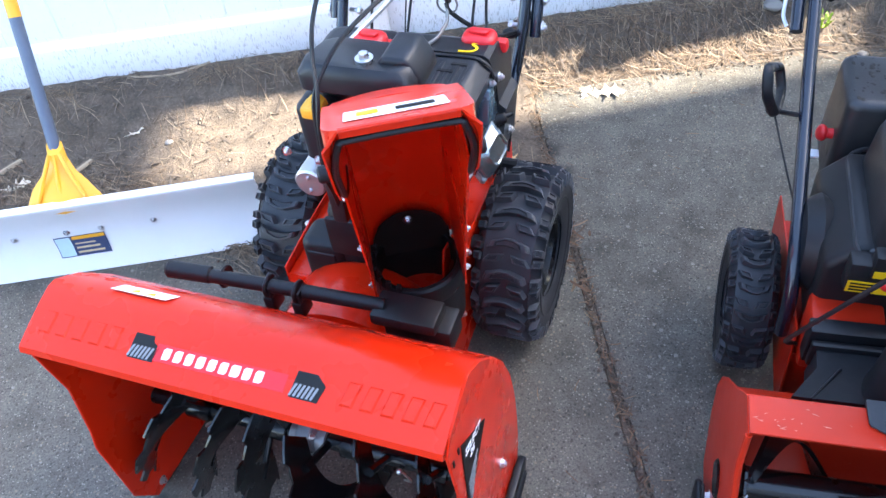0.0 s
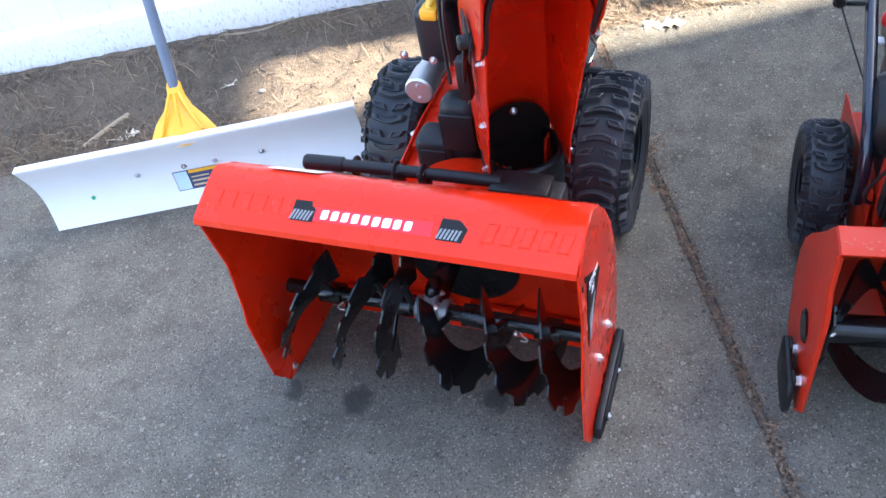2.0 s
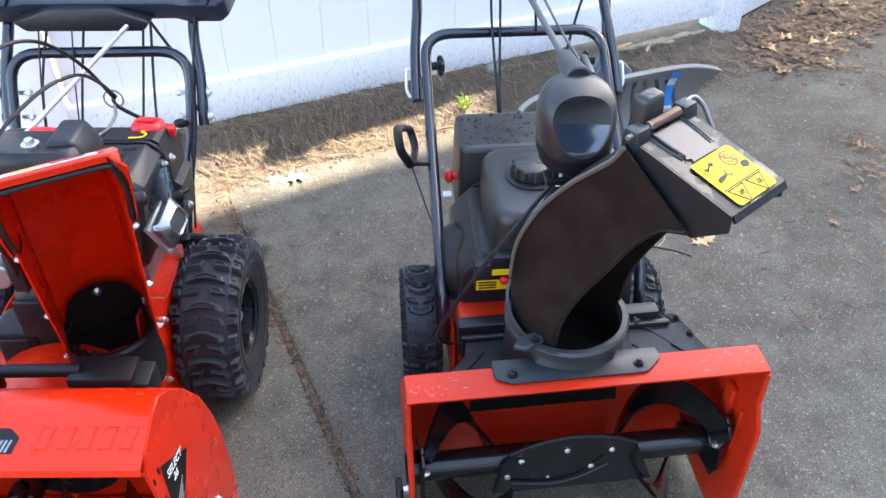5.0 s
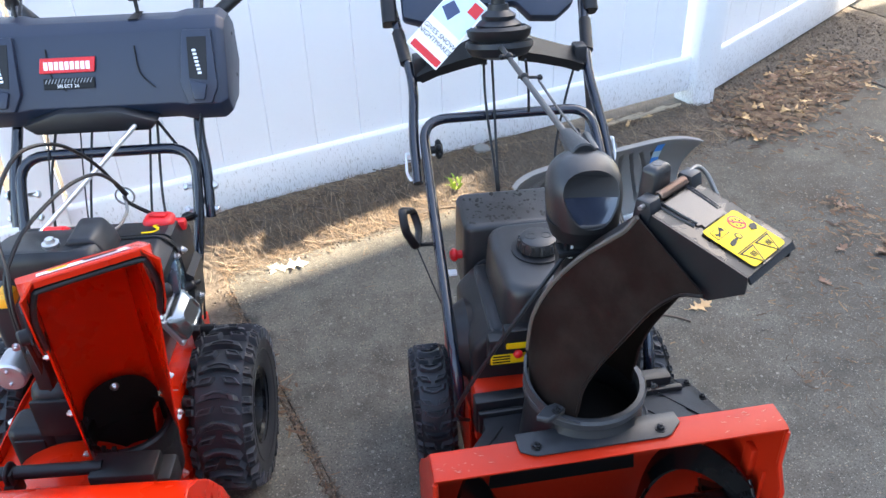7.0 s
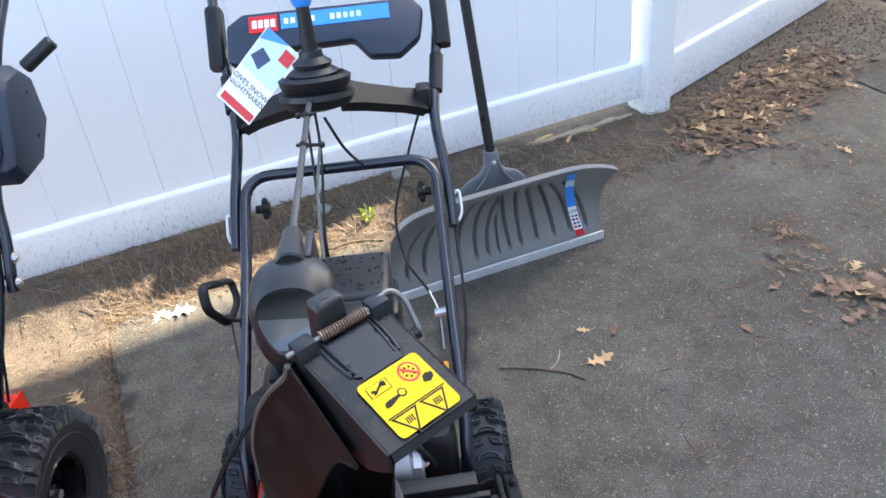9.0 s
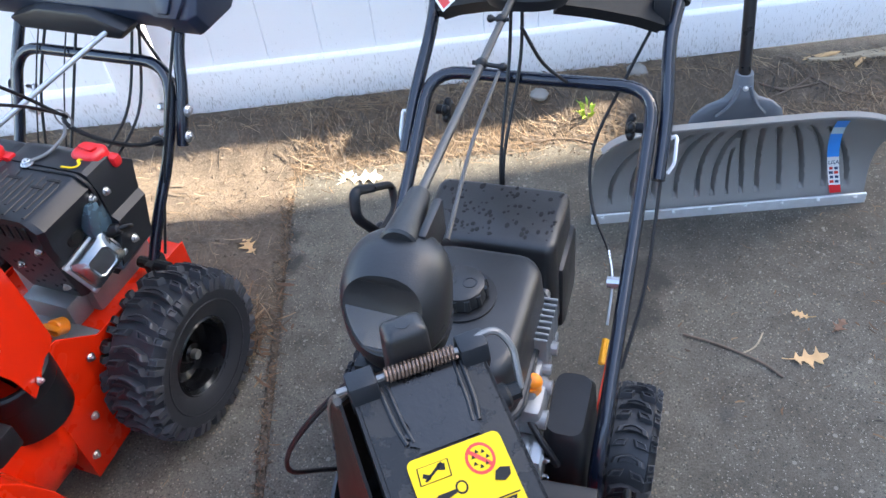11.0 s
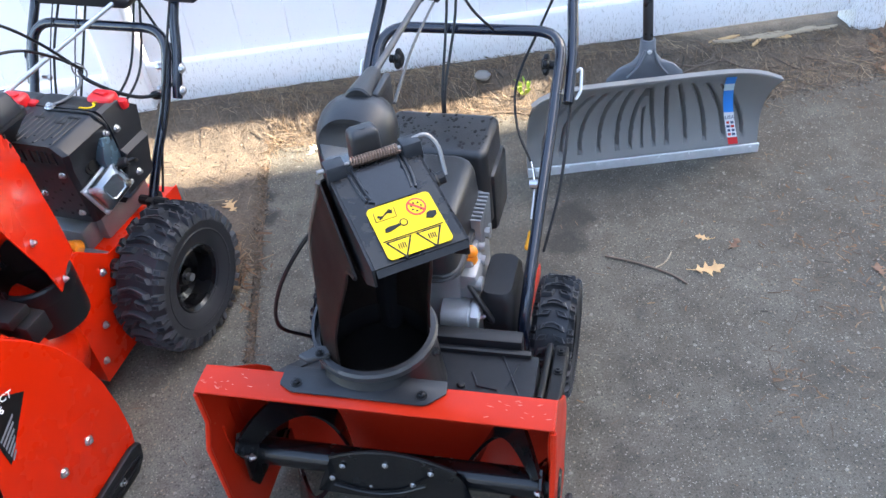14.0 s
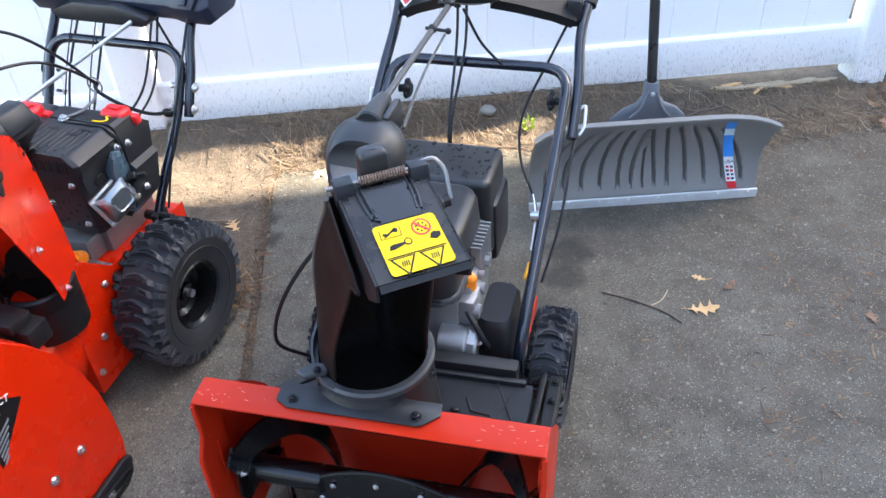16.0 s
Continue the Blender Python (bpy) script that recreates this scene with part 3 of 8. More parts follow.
# ---- wheels ----
def tyre_mesh(R, w, rim_r, lugs, lug_h):
    """A tyre along x: rows of one winged lug and of two slanted lugs in turn, with shoulder blocks."""
    prof = [(rim_r, -w * 0.40), (rim_r + 0.012, -w * 0.47), (R * 0.80, -w * 0.52), (R - lug_h * 1.9, -w * 0.49), (R - lug_h, -w * 0.38), (R - lug_h * 0.85, 0.0), (R - lug_h, w * 0.38),
            (R - lug_h * 1.9, w * 0.49), (R * 0.80, w * 0.52), (rim_r + 0.012, w * 0.47), (rim_r, w * 0.40)]
    n = 44
    rings = [[(h, r * math.cos(2 * math.pi * i / n), r * math.sin(2 * math.pi * i / n)) for i in range(n)] for r, h in prof]
    rings.append(rings[0])
    bms = [skin(rings, True, False)]
    bms.append(join(*[lathe([(rr, 0), (rr + 0.003, 0.0016), (rr + 0.006, 0)], (s * w * (0.512 if k else 0.5), 0, 0), (s * w, 0, 0), 40, False) for s in (-1, 1) for k, rr in enumerate((R * 0.66, R * 0.80))]))
    rows = 2 * (lugs - 1)
    st = 2 * math.pi / rows

    def lug(poly, a, h=0.0):
        """A block with an outline (x over the width, share of a row), its top hollowed inside a narrow rim."""
        cx, cu = sum(p[0] for p in poly) / len(poly), sum(p[1] for p in poly) / len(poly)
        rings = []
        for k, rr in ((1.08, R - lug_h * 1.5), (0.92, R - lug_h * 0.15 + h), (0.84, R + h), (0.62, R + h), (0.54, R - 0.0032 + h)):
            ring = []
            for x, u in poly:
                xx, aa = (cx + (x - cx) * k) * w, a + (cu + (u - cu) * k) * st
                r2 = rr - lug_h * 1.3 * max(0.0, abs(xx) / (w / 2) - 0.70) ** 1.2 * 2
                ring.append((xx, r2 * math.cos(aa), r2 * math.sin(aa)))
            rings.append(ring)
        return skin(rings)

    wing = [(-0.34, 0.42), (-0.10, 0.16), (0.10, 0.16), (0.34, 0.42), (0.30, -0.02), (0.08, -0.34), (-0.08, -0.34), (-0.30, -0.02)]
    slant = [(0.05, -0.36), (0.29, -0.16), (0.37, 0.30), (0.11, 0.14)]
    block = [(0.40, -0.22), (0.53, -0.22), (0.53, 0.26), (0.40, 0.26)]
    for i in range(rows):
        a = i * st
        if i % 2:
            bms.append(lug(wing, a))
        else:
            bms.append(lug(slant, a))
            bms.append(lug([(-x, u) for x, u in slant[::-1]], a))
        for sx in (-1, 1):
            bms.append(lug([(sx * x, u) for x, u in (block if sx > 0 else block[::-1])], a + st * (0.30 if i % 2 else 0.0), -0.001))
    return join(*bms)


def rim_mesh(R, w, deep):
    """A dished steel rim; deep is how far its face sits in from the outer side, which is +x."""
    f = w / 2 - deep
    return join(lathe([(R, 0), (R + 0.004, 0.004), (R - 0.008, 0.014), (R - 0.014, deep), (R * 0.62, deep + 0.012), (R * 0.55, deep - 0.004), (R * 0.30, deep - 0.004), (R * 0.26, deep - 0.020), (R * 0.10, deep - 0.022)], (w / 2 * 0.9, 0, 0), (-w, 0, 0), 32, False),
                lathe([(R - 0.003, 0), (R - 0.02, 0.02), (R * 0.3, 0.04), (0.012, 0.042)], (-w / 2 * 0.9, 0, 0), (w, 0, 0), 24, True),
                lathe([(R * 0.28, 0), (R * 0.28, 0.03), (0.016, 0.034)], (f, 0, 0), (-w, 0, 0), 16))


def wheel(parent, m, R, w, rim_r, lugs, lug_h, deep, outer):
    o = part("wheel", cyl((-w * 0.3, 0, 0), (w * 0.3, 0, 0), 0.011, n=12), STEEL, parent)
    o.matrix_local = m @ (pose(0, 0, 0) if outer > 0 else pose(0, 0, 0, 0, 0, 180))
    part("tyre", tyre_mesh(R, w, rim_r, lugs, lug_h), RUBBER, o, "chunky black snow tread with a film of dust")
    part("rim", rim_mesh(rim_r, w, deep), BLACK_PAINT, o)
    part("hub_bolt", bolt((w / 2 - deep + 0.002, 0, 0), (1, 0, 0), 0.009, 0.010), STEEL, o)
    return o


def ribbon(x0, x1, r0, r1, turns, start, axis, teeth=0, th=0.004, n=90):
    """A helical auger flight round an axis along x at (y, z), with a toothed rim if wanted."""
    rows = []
    for i in range(n + 1):
        t = i / n
        a = start + 2 * math.pi * turns * t
        out = r1
        if teeth:
            ph = (t * teeth) % 1.0
            out = r1 - 0.018 * (1 if ph > 0.5 else 0) * (0.6 + 0.4 * ph)
        x = x0 + (x1 - x0) * t
        rows.append([(x, axis[0] + r * math.cos(a), axis[1] + r * math.sin(a)) for r in (r0, (r0 + out) / 2, out)])
    return sheet(rows, th)


# ---- the larger snow blower ----
CM = pose(-1.02, -0.14, 0, 0, 0, -4)
craft = thing("snow_blower", CM, "new glossy red two-stage snow blower with serrated augers", "snow blower", "snow blowers")
HW = 0.339
# auger housing: a shell open to the front and below
arc = [(0.108, 0.598), (0.150, 0.568), (0.200, 0.510), (0.245, 0.440), (0.278, 0.360), (0.298, 0.270), (0.305, 0.180), (0.303, 0.100), (0.292, 0.045)]
top_line = [(0.002, 0.548), (-0.006, 0.556), (-0.002, 0.566), (0.030, 0.579), (0.070, 0.593), (0.092, 0.599)] + arc
rows = [[(x, y, z) for x in [-HW + 2 * HW * i / 12 for i in range(13)]] for y, z in top_line]
shell = part("auger_housing", sheet(rows, 0.004), RED_NEW, craft, "glossy red pressed-steel auger housing")
outline = [(0.004, 0.546), (0.018, 0.42), (0.004, 0.310), (-0.006, 0.270), (-0.004, 0.090), (0.035, 0.018), (0.20, 0.012), (0.285, 0.014)] + [(y, z) for y, z in arc[::-1]] + [(0.07, 0.593), (0.02, 0.575)]
for s in (-1, 1):
    b = prism([(y, z - (0.0 if z < 0.5 else 0.002)) for y, z in outline], "x", s * HW - 0.0025, s * HW + 0.0025, 0.0015)
    side = part("side_plate", b, RED_NEW, craft, "flat red side plate of the housing")
    part("bolt", bolt((s * (HW + 0.002), 0.200, 0.195), (s, 0, 0)), STEEL, side)
    part("bolt", bolt((s * (HW + 0.002), 0.118, 0.195), (s, 0, 0)), STEEL, side)
    part("bolt", bolt((s * (HW - 0.002), 0.060, 0.038), (-s, 0, 0), 0.007), STEEL, side)
    # skid shoe: a long slotted black runner
    sk = join(prism([(0.045, 0.02), (0.075, 0.001), (0.255, 0.001), (0.285, 0.025), (0.295, 0.065), (0.268, 0.075), (0.075, 0.060), (0.05, 0.05)], "x", s * (HW + 0.004), s * (HW + 0.020), 0.004, 2),
              pipe([(s * (HW + 0.022), 0.09, 0.022), (s * (HW + 0.022), 0.25, 0.026), (s * (HW + 0.022), 0.262, 0.045), (s * (HW + 0.022), 0.10, 0.046), (s * (HW + 0.022), 0.09, 0.022)], 0.003, 6, 4))
    shoe = part("skid_shoe", sk, PLASTIC, craft, "black plastic skid shoe standing on the concrete")
    part("bolt", bolt((s * (HW + 0.020), 0.205, 0.036), (s, 0, 0), 0.007), STEEL, shoe)
    part("bolt", bolt((s * (HW + 0.020), 0.095, 0.034), (s, 0, 0), 0.007), STEEL, shoe)
    for yy in (0.165, 0.185):
        part("slot", box(s * (HW + 0.002), s * (HW + 0.0045), yy - 0.15, yy - 0.146, 0.505, 0.517, 0), INK, side)
    # triangular badge with white lettering
    tri = prism([(0.047, 0.508), (0.142, 0.430), (0.044, 0.330)], "x", s * (HW + 0.0028), s * (HW + 0.0040))
    badge = part("badge", tri, INK, side, "black triangular badge with pale hatching")
    for k in range(6):
        u = k / 7
        y0, z0 = 0.050 + 0.0, 0.345 + 0.100 * u * 0.75
        part("stripe", prism([(0.052, z0 - 0.012), (0.052 + 0.060 * (0.25 + 0.75 * u), z0 + 0.018 * u), (0.052 + 0.060 * (0.25 + 0.75 * u), z0 + 0.005 + 0.018 * u), (0.052, z0 - 0.007)], "x", s * (HW + 0.0041), s * (HW + 0.0048)), GREY_INK, badge)
    mm = Matrix(((0, 0, s, s * (HW + 0.0048)), (s * 0.951, 0.309, 0, 0.083), (-s * 0.309, 0.951, 0, 0.449), (0, 0, 0, 1)))
    write("lettering", "SELECT\n26", 0.021, WHITE_INK, badge, mm @ pose(0, 0.004, 0))
# front lip pressings and badges
slope = math.degrees(math.atan2(0.599 - 0.566, 0.092 + 0.002))


def on_lip(x, u, h=0.0):
    """A pose on the sloping front of the housing: x along it, u up the slope from the lip."""
    a = radians(slope)
    return Matrix.Translation((x, -0.002 + u * math.cos(a) - (h + 0.001) * math.sin(a), 0.566 + u * math.sin(a) + (h + 0.001) * math.cos(a))) @ pose(0, 0, 0, slope)


for k in range(5):
    for s, lean in ((-1, 0.0), (1, 0.10)):
        x = s * (0.185 + 0.03 * k) + (0 if s < 0 else 0.012)
        rib = skin([[(-0.012 + lean * 0.03, 0.016, 0), (0.009 + lean * 0.03, 0.016, 0), (0.009 - lean * 0.03, -0.020, 0), (-0.012 - lean * 0.03, -0.020, 0)],
                    [(-0.009 + lean * 0.03, 0.013, 0.0032), (0.006 + lean * 0.03, 0.013, 0.0032), (0.006 - lean * 0.03, -0.017, 0.0032), (-0.009 - lean * 0.03, -0.017, 0.0032)]])
        part("pressed_rib", moved(rib, on_lip(x, 0.048)), RED_NEW, shell)
plate = part("brand_strip", moved(box(-0.112, 0.100, -0.013, 0.013, 0, 0.0012, 0.0004, 1), on_lip(0.0, 0.040)), RED_PLASTIC, shell, "red brand strip with white block marks")
for k in range(9):
    w = 0.0125 if k != 6 else 0.0145
    x = -0.092 + 0.0188 * k
    part("white_mark", moved(prism([(-w / 2, -0.0085), (w / 2 - 0.003, -0.0085), (w / 2, -0.005), (w / 2, 0.0085), (-w / 2 + 0.003, 0.0085), (-w / 2, 0.005)], "z", 0, 0.0008), on_lip(x, 0.040, 0.0014)), WHITE_INK, plate)
for s in (-1, 1):
    x = s * 0.132
    pl = part("hatched_badge", moved(prism([(-0.023, -0.018), (0.020, -0.018), (0.026, -0.004 + 0.01 * s), (0.014 - 0.004 * s, 0.020), (-0.020, 0.020)] if s > 0 else [(-0.022, -0.018), (0.020, -0.018), (0.024, 0.004), (0.012, 0.012), (0.010, 0.020), (-0.022, 0.020)], "z", 0, 0.0012), on_lip(x, 0.042)), INK, shell, "dark carbon-look badge with diagonal stripes")
    for k in range(6):
        part("stripe", moved(prism([(-0.018 + 0.0065 * k - 0.004, -0.016), (-0.018 + 0.0065 * k - 0.0005, -0.016), (-0.018 + 0.0065 * k + 0.005, 0.002), (-0.018 + 0.0065 * k + 0.0015, 0.002)], "z", 0.0012, 0.0018), on_lip(x - 0.002, 0.042)), GREY_INK, pl)
warn = part("warning_label", moved(box(-0.05, 0.05, -0.018, 0.018, 0, 0.0006, 0.0002, 1), Matrix.Translation((-0.185, 0.125, 0.5895)) @ pose(0, 0, 0, -40, 0, 0)), WHITE_INK, shell, "white warning label with yellow triangles")
for k in range(2):
    part("warning_mark", moved(prism([(-0.009, -0.007), (0.009, -0.007), (0.0, 0.009)], "z", 0.0006, 0.0011), Matrix.Translation((-0.195 + 0.028 * k, 0.121, 0.5935)) @ pose(0, 0, 0, -40, 0, 0)), YELLOW, warn)
# lower scraper and rear lip
part("scraper_bar", box(-HW, HW, 0.262, 0.292, 0.012, 0.050, 0.002), RED_NEW, craft)
for s in (-1, 1):
    part("inner_lug", prism([(s * 0.02, 0.05), (s * 0.30, 0.05), (s * 0.30, 0.075), (s * 0.02, 0.09)], "y", 0.275, 0.285), RED_NEW, craft)
# augers
AX = (0.150, 0.215)
part("auger_shaft", join(cyl((-HW, *AX), (HW, *AX), 0.0165, n=16), *[cyl((x - 0.025, *AX), (x + 0.025, *AX), 0.024, n=16) for x in (-0.23, -0.07, 0.09, 0.24)]), BLACK_PAINT, craft)
for x0, x1, a0, a1, teeth in ((-0.195, -0.330, 95, 232, 4), (-0.080, -0.215, 80, 246, 5), (-0.035, -0.095, 75, 258, 5), (0.020, 0.150, 120, 322, 6), (0.135, 0.265, 105, 312, 6), (0.240, 0.332, 100, 290, 5)):
    part("auger_flight", ribbon(x0, x1, 0.070, 0.158, (a1 - a0) / 360, radians(a0), AX, teeth, 0.004, 50), BLACK_PAINT, craft, "black serrated steel auger flight")
    for g in (0.15, 0.8):
        a, x = radians(a0 + (a1 - a0) * g), x0 + (x1 - x0) * g
        part("flight_arm", cyl((x, *AX), (x, AX[0] + 0.100 * math.cos(a), AX[1] + 0.100 * math.sin(a)), 0.008, n=8), BLACK_PAINT, craft)
for s in (-1, 1):
    part("shear_pin", join(pipe([(s * 0.19, AX[0] - 0.03, AX[1] + 0.012), (s * 0.205, AX[0] - 0.034, AX[1] - 0.004), (s * 0.19, AX[0] - 0.03, AX[1] - 0.014)], 0.0022, 6), ball((s * 0.18, AX[0] - 0.024, AX[1]), 0.006)), STEEL, craft)
gear = join(ball((0, *AX), 0.040, 0.6, 1.0, 1.0), cyl((-0.014, *AX), (0.014, *AX), 0.046, n=20, b=0.003), cyl((-0.034, *AX), (0.034, *AX), 0.026, n=16))
gearbox = part("gearbox", gear, ALU_CAST, craft, "cast aluminium auger gearbox")
part("gearbox_neck", join(cyl((0, AX[0], AX[1] + 0.01), (0, 0.30, 0.235), 0.026, 0.022, 16), ball((0, AX[0] + 0.02, AX[1] + 0.045), 0.024, 0.7, 1.2, 0.9)), BLACK_PAINT, gearbox)
for k in range(6):
    a = 2 * math.pi * k / 6
    part("bolt", bolt((0.014, AX[0] + 0.038 * math.cos(a), AX[1] + 0.038 * math.sin(a)), (1, 0, 0), 0.005, 0.005), STEEL, gearbox)
# impeller drum, visible through the back of the housing and above it
part("impeller_drum", lathe([(0.150, 0), (0.165, 0.004), (0.165, 0.13), (0.155, 0.145), (0.03, 0.15)], (0.02, 0.290, 0.225), (0.02, 1, 0.225), 36), RED_NEW, craft, "round red impeller drum")
part("drum_opening", lathe([(0.125, 0), (0.125, 0.004)], (0.02, 0.286, 0.225), (0.02, 0, 0.225), 32), BLACK_PAINT, craft)
# chassis
chassis = part("chassis", join(box(-0.168, 0.168, 0.52, 0.90, 0.300, 0.320, 0.002), box(-0.168, 0.168, 0.436, 0.442, 0.06, 0.30, 0.001), box(-0.168, 0.168, 0.89, 0.898, 0.08, 0.30, 0.001), box(-0.166, 0.166, 0.441, 0.895, 0.10, 0.302, 0.001)), RED_NEW, craft, "red folded-steel chassis")
part("chassis_side", prism([(0.435, 0.06), (0.90, 0.10), (0.90, 0.33), (0.60, 0.345), (0.52, 0.42), (0.455, 0.43), (0.435, 0.36)], "x", 0.168, 0.172, 0.001), RED_NEW, chassis)
part("chassis_side", prism([(0.435, 0.06), (0.90, 0.10), (0.90, 0.33), (0.60, 0.335), (0.435, 0.32)], "x", -0.172, -0.168, 0.001), RED_NEW, chassis)
for s in (-1, 1):
    for y, z in ((0.47, 0.30), (0.50, 0.20), (0.455, 0.12), (0.56, 0.32)):
        part("chassis_bolt", bolt((s * 0.173, y, z), (s, 0, 0), 0.007), STEEL, craft)
    part("wheel_stub", cyl((s * 0.165, 0.71, 0.19), (s * 0.24, 0.71, 0.19), 0.022, n=14), BLACK_PAINT, craft)
    wheel(craft, pose(s * 0.251, 0.708, 0.191), 0.193, 0.132, 0.088, 19, 0.017, 0.055, s)
part("rubber_plug", cyl((0.172, 0.60, 0.31), (0.195, 0.60, 0.31), 0.016, n=12, b=0.003), PLASTIC, craft)
# belt cover between drum and engine, seen beside the chute
part("belt_cover", join(tub(-0.008, 0.470, 0.085, 0.070, 0.24, 0.515, 0.03, 0.03), tub(-0.068, 0.468, 0.096, 0.080, 0.20, 0.415, 0.022, 0.018), box(-0.045, 0.030, 0.428, 0.440, 0.40, 0.490, 0.005), box(-0.100, -0.040, 0.424, 0.434, 0.30, 0.395, 0.005)), PLASTIC, craft, "black moulded belt cover")
# clean-out stick clipped across the top of the housing
stick_a, stick_b = (-0.258, 0.246, 0.496), (0.129, 0.286, 0.462)
stick = part("clean_out_stick", join(pipe([stick_a, (-0.07, 0.265, 0.481), stick_b], 0.0125, 12, 4), cyl(stick_a, (-0.175, 0.255, 0.490), 0.0155, n=14, b=0.004),
             *[cyl((x, 0.265, 0.481), (x + 0.006, 0.265, 0.481), 0.021, n=14, b=0.002) for x in (-0.16, -0.075, -0.02)]), PLASTIC, craft, "black clean-out stick clipped on the housing")
part("blade", box(0.11, 0.225, 0.258, 0.318, 0.440, 0.466, 0.006), PLASTIC, stick)
for x in (-0.075, -0.02):
    part("clip", join(box(x - 0.010, x + 0.010, 0.250, 0.285, 0.425, 0.462, 0.004), box(x - 0.006, x + 0.010, 0.252, 0.282, 0.460, 0.488, 0.003)), PLASTIC, stick)

# discharge chute: a curved channel facing forward and to the right
CC = Vector((0.135, 0.415, 0))
ca = Vector((0.48, -0.877, 0))
cl = Vector((0.877, 0.48, 0))


def ch(r, lat, z):
    return CC + ca * r + cl * lat + Vector((0, 0, z))


part("chute_base", join(lathe([(0.078, 0), (0.083, 0.01), (0.083, 0.045), (0.079, 0.050), (0.073, 0.050), (0.071, 0.0)], ch(-0.012, 0, 0.382), ch(-0.012, 0, 1), 36, False),
                        lathe([(0.080, 0), (0.083, 0.09)], ch(-0.012, 0, 0.30), ch(-0.012, 0, 1), 30, False)), PLASTIC, craft, "black plastic chute base ring")
for k in range(9):
    a = radians(-150 + 15 * k)
    part("ring_tooth", box(*(lambda p: (p.x - 0.004, p.x + 0.004, p.y - 0.004, p.y + 0.004, 0.413, 0.446))(ch(-0.012 + 0.079 * math.cos(a), 0.079 * math.sin(a), 0)), 0.001, 1), PLASTIC, craft)
part("ring_lining", lathe([(0.0705, 0), (0.0705, 0.048)], ch(-0.012, 0, 0.383), ch(-0.012, 0, 1), 36, False), INK, craft)
part("base_box", box(0.125, 0.245, 0.272, 0.332, 0.385, 0.438, 0.006), PLASTIC, craft, "black plastic housing of the chute crank")
CB = [(-0.076, 0.425), (-0.074, 0.52), (-0.066, 0.60), (-0.060, 0.67), (-0.048, 0.735), (-0.012, 0.790), (0.060, 0.838), (0.140, 0.884)]
CFR = [(0.064, 0.425), (0.083, 0.500), (0.116, 0.570), (0.146, 0.635), (0.176, 0.700), (0.202, 0.756), (0.224, 0.808), (0.248, 0.862)]
W2 = 0.078
back = [[ch(r + 0.012 * (1 - (lat / W2) ** 2) * -1, lat, z) for lat in [-W2 + 2 * W2 * i / 8 for i in range(9)]] for r, z in CB]
chute = part("chute", sheet(back, 0.003), RED_NEW, craft, "tall red discharge chute leaning forward")
for s in (-1, 1):
    wall_rows = [[ch(a[0] + (b[0] - a[0]) * t, s * W2, a[1] + (b[1] - a[1]) * t) for t in (0, 0.5, 1)] for a, b in zip(CB, CFR)]
    part("chute_wall", sheet(wall_rows, 0.003), RED_NEW, chute)
    for i in (0, 2, 5):
        p = ch(CFR[i][0] - 0.03, s * (W2 + 0.002), CFR[i][1] + 0.01)
        part("bolt", bolt(p, cl * s, 0.006), STEEL, chute)
for r, z in ((-0.030, 0.760), (-0.036, 0.735), (-0.050, 0.690)):
    part("hole", cyl(ch(r, W2 + 0.0015, z), ch(r, W2 + 0.0026, z), 0.005, n=10), INK, chute)
part("throat_plate", sheet([[ch(-0.060, lat, 0.405) for lat in [-0.07 + 0.14 * i / 10 for i in range(11)]]] + [[ch(-0.060, lat, 0.440 + 0.066 * math.sqrt(max(0.0, 1 - (lat / 0.0705) ** 2)) * t) for lat in [-0.07 + 0.14 * i / 10 for i in range(11)]] for t in (0.5, 1.0)], 0.002), INK, chute, "black lower lining of the chute")
part("bolt", bolt(ch(-0.052, -0.002, 0.492), ca, 0.006), STEEL, chute)
# hinged top flap
FS = math.tan(radians(27.3))
HB = [(r, 0.866 + FS * (r - 0.095)) for r in (0.125, 0.180, 0.235, 0.272, 0.288, 0.297, 0.300)]
HBW = (0.088, 0.088, 0.086, 0.085, 0.081, 0.074, 0.066)
flap_rows = [[ch(r, w * i / 6, z) for i in range(-6, 7)] for (r, z), w in zip(HB, HBW)]
flap = part("deflector", sheet(flap_rows, 0.003), RED_NEW, craft, "red hinged deflector with a white label")
lo = [(0.095, 0.748), (0.150, 0.762), (0.215, 0.800), (0.258, 0.852), (0.282, 0.896), (0.297, 0.928), (0.304, 0.950)]
for s in (-1, 1):
    part("deflector_side", sheet([[ch(a[0] + (b[0] - a[0]) * t, s * (w + (0.088 - w) * t), a[1] + (b[1] - a[1]) * t) for t in (0, 0.5, 1)] for a, b, w in zip(HB, lo, HBW)], 0.003), RED_NEW, flap)
    part("pivot", cyl(ch(0.165, s * 0.086, 0.806), ch(0.165, s * 0.112, 0.806), 0.012, n=14, b=0.003), PLASTIC, flap)
    part("pivot_plate", sheet([[ch(0.128, s * 0.093, 0.842), ch(0.160, s * 0.093, 0.842)], [ch(0.122, s * 0.094, 0.800), ch(0.185, s * 0.094, 0.802)], [ch(0.140, s * 0.093, 0.752), ch(0.148, s * 0.093, 0.752)]], 0.003), PLASTIC, flap)
lipp = [[ch(0.300, 0.066 * i / 6, HB[-1][1] - k) for i in range(-6, 7)] for k in (0, 0.012)]
rim_line = [ch(r - 0.004, -0.080, z + 0.004) for r, z in lo[:5]] + [ch(0.296, -0.070, 0.946), ch(0.293, -0.054, 0.9510)]
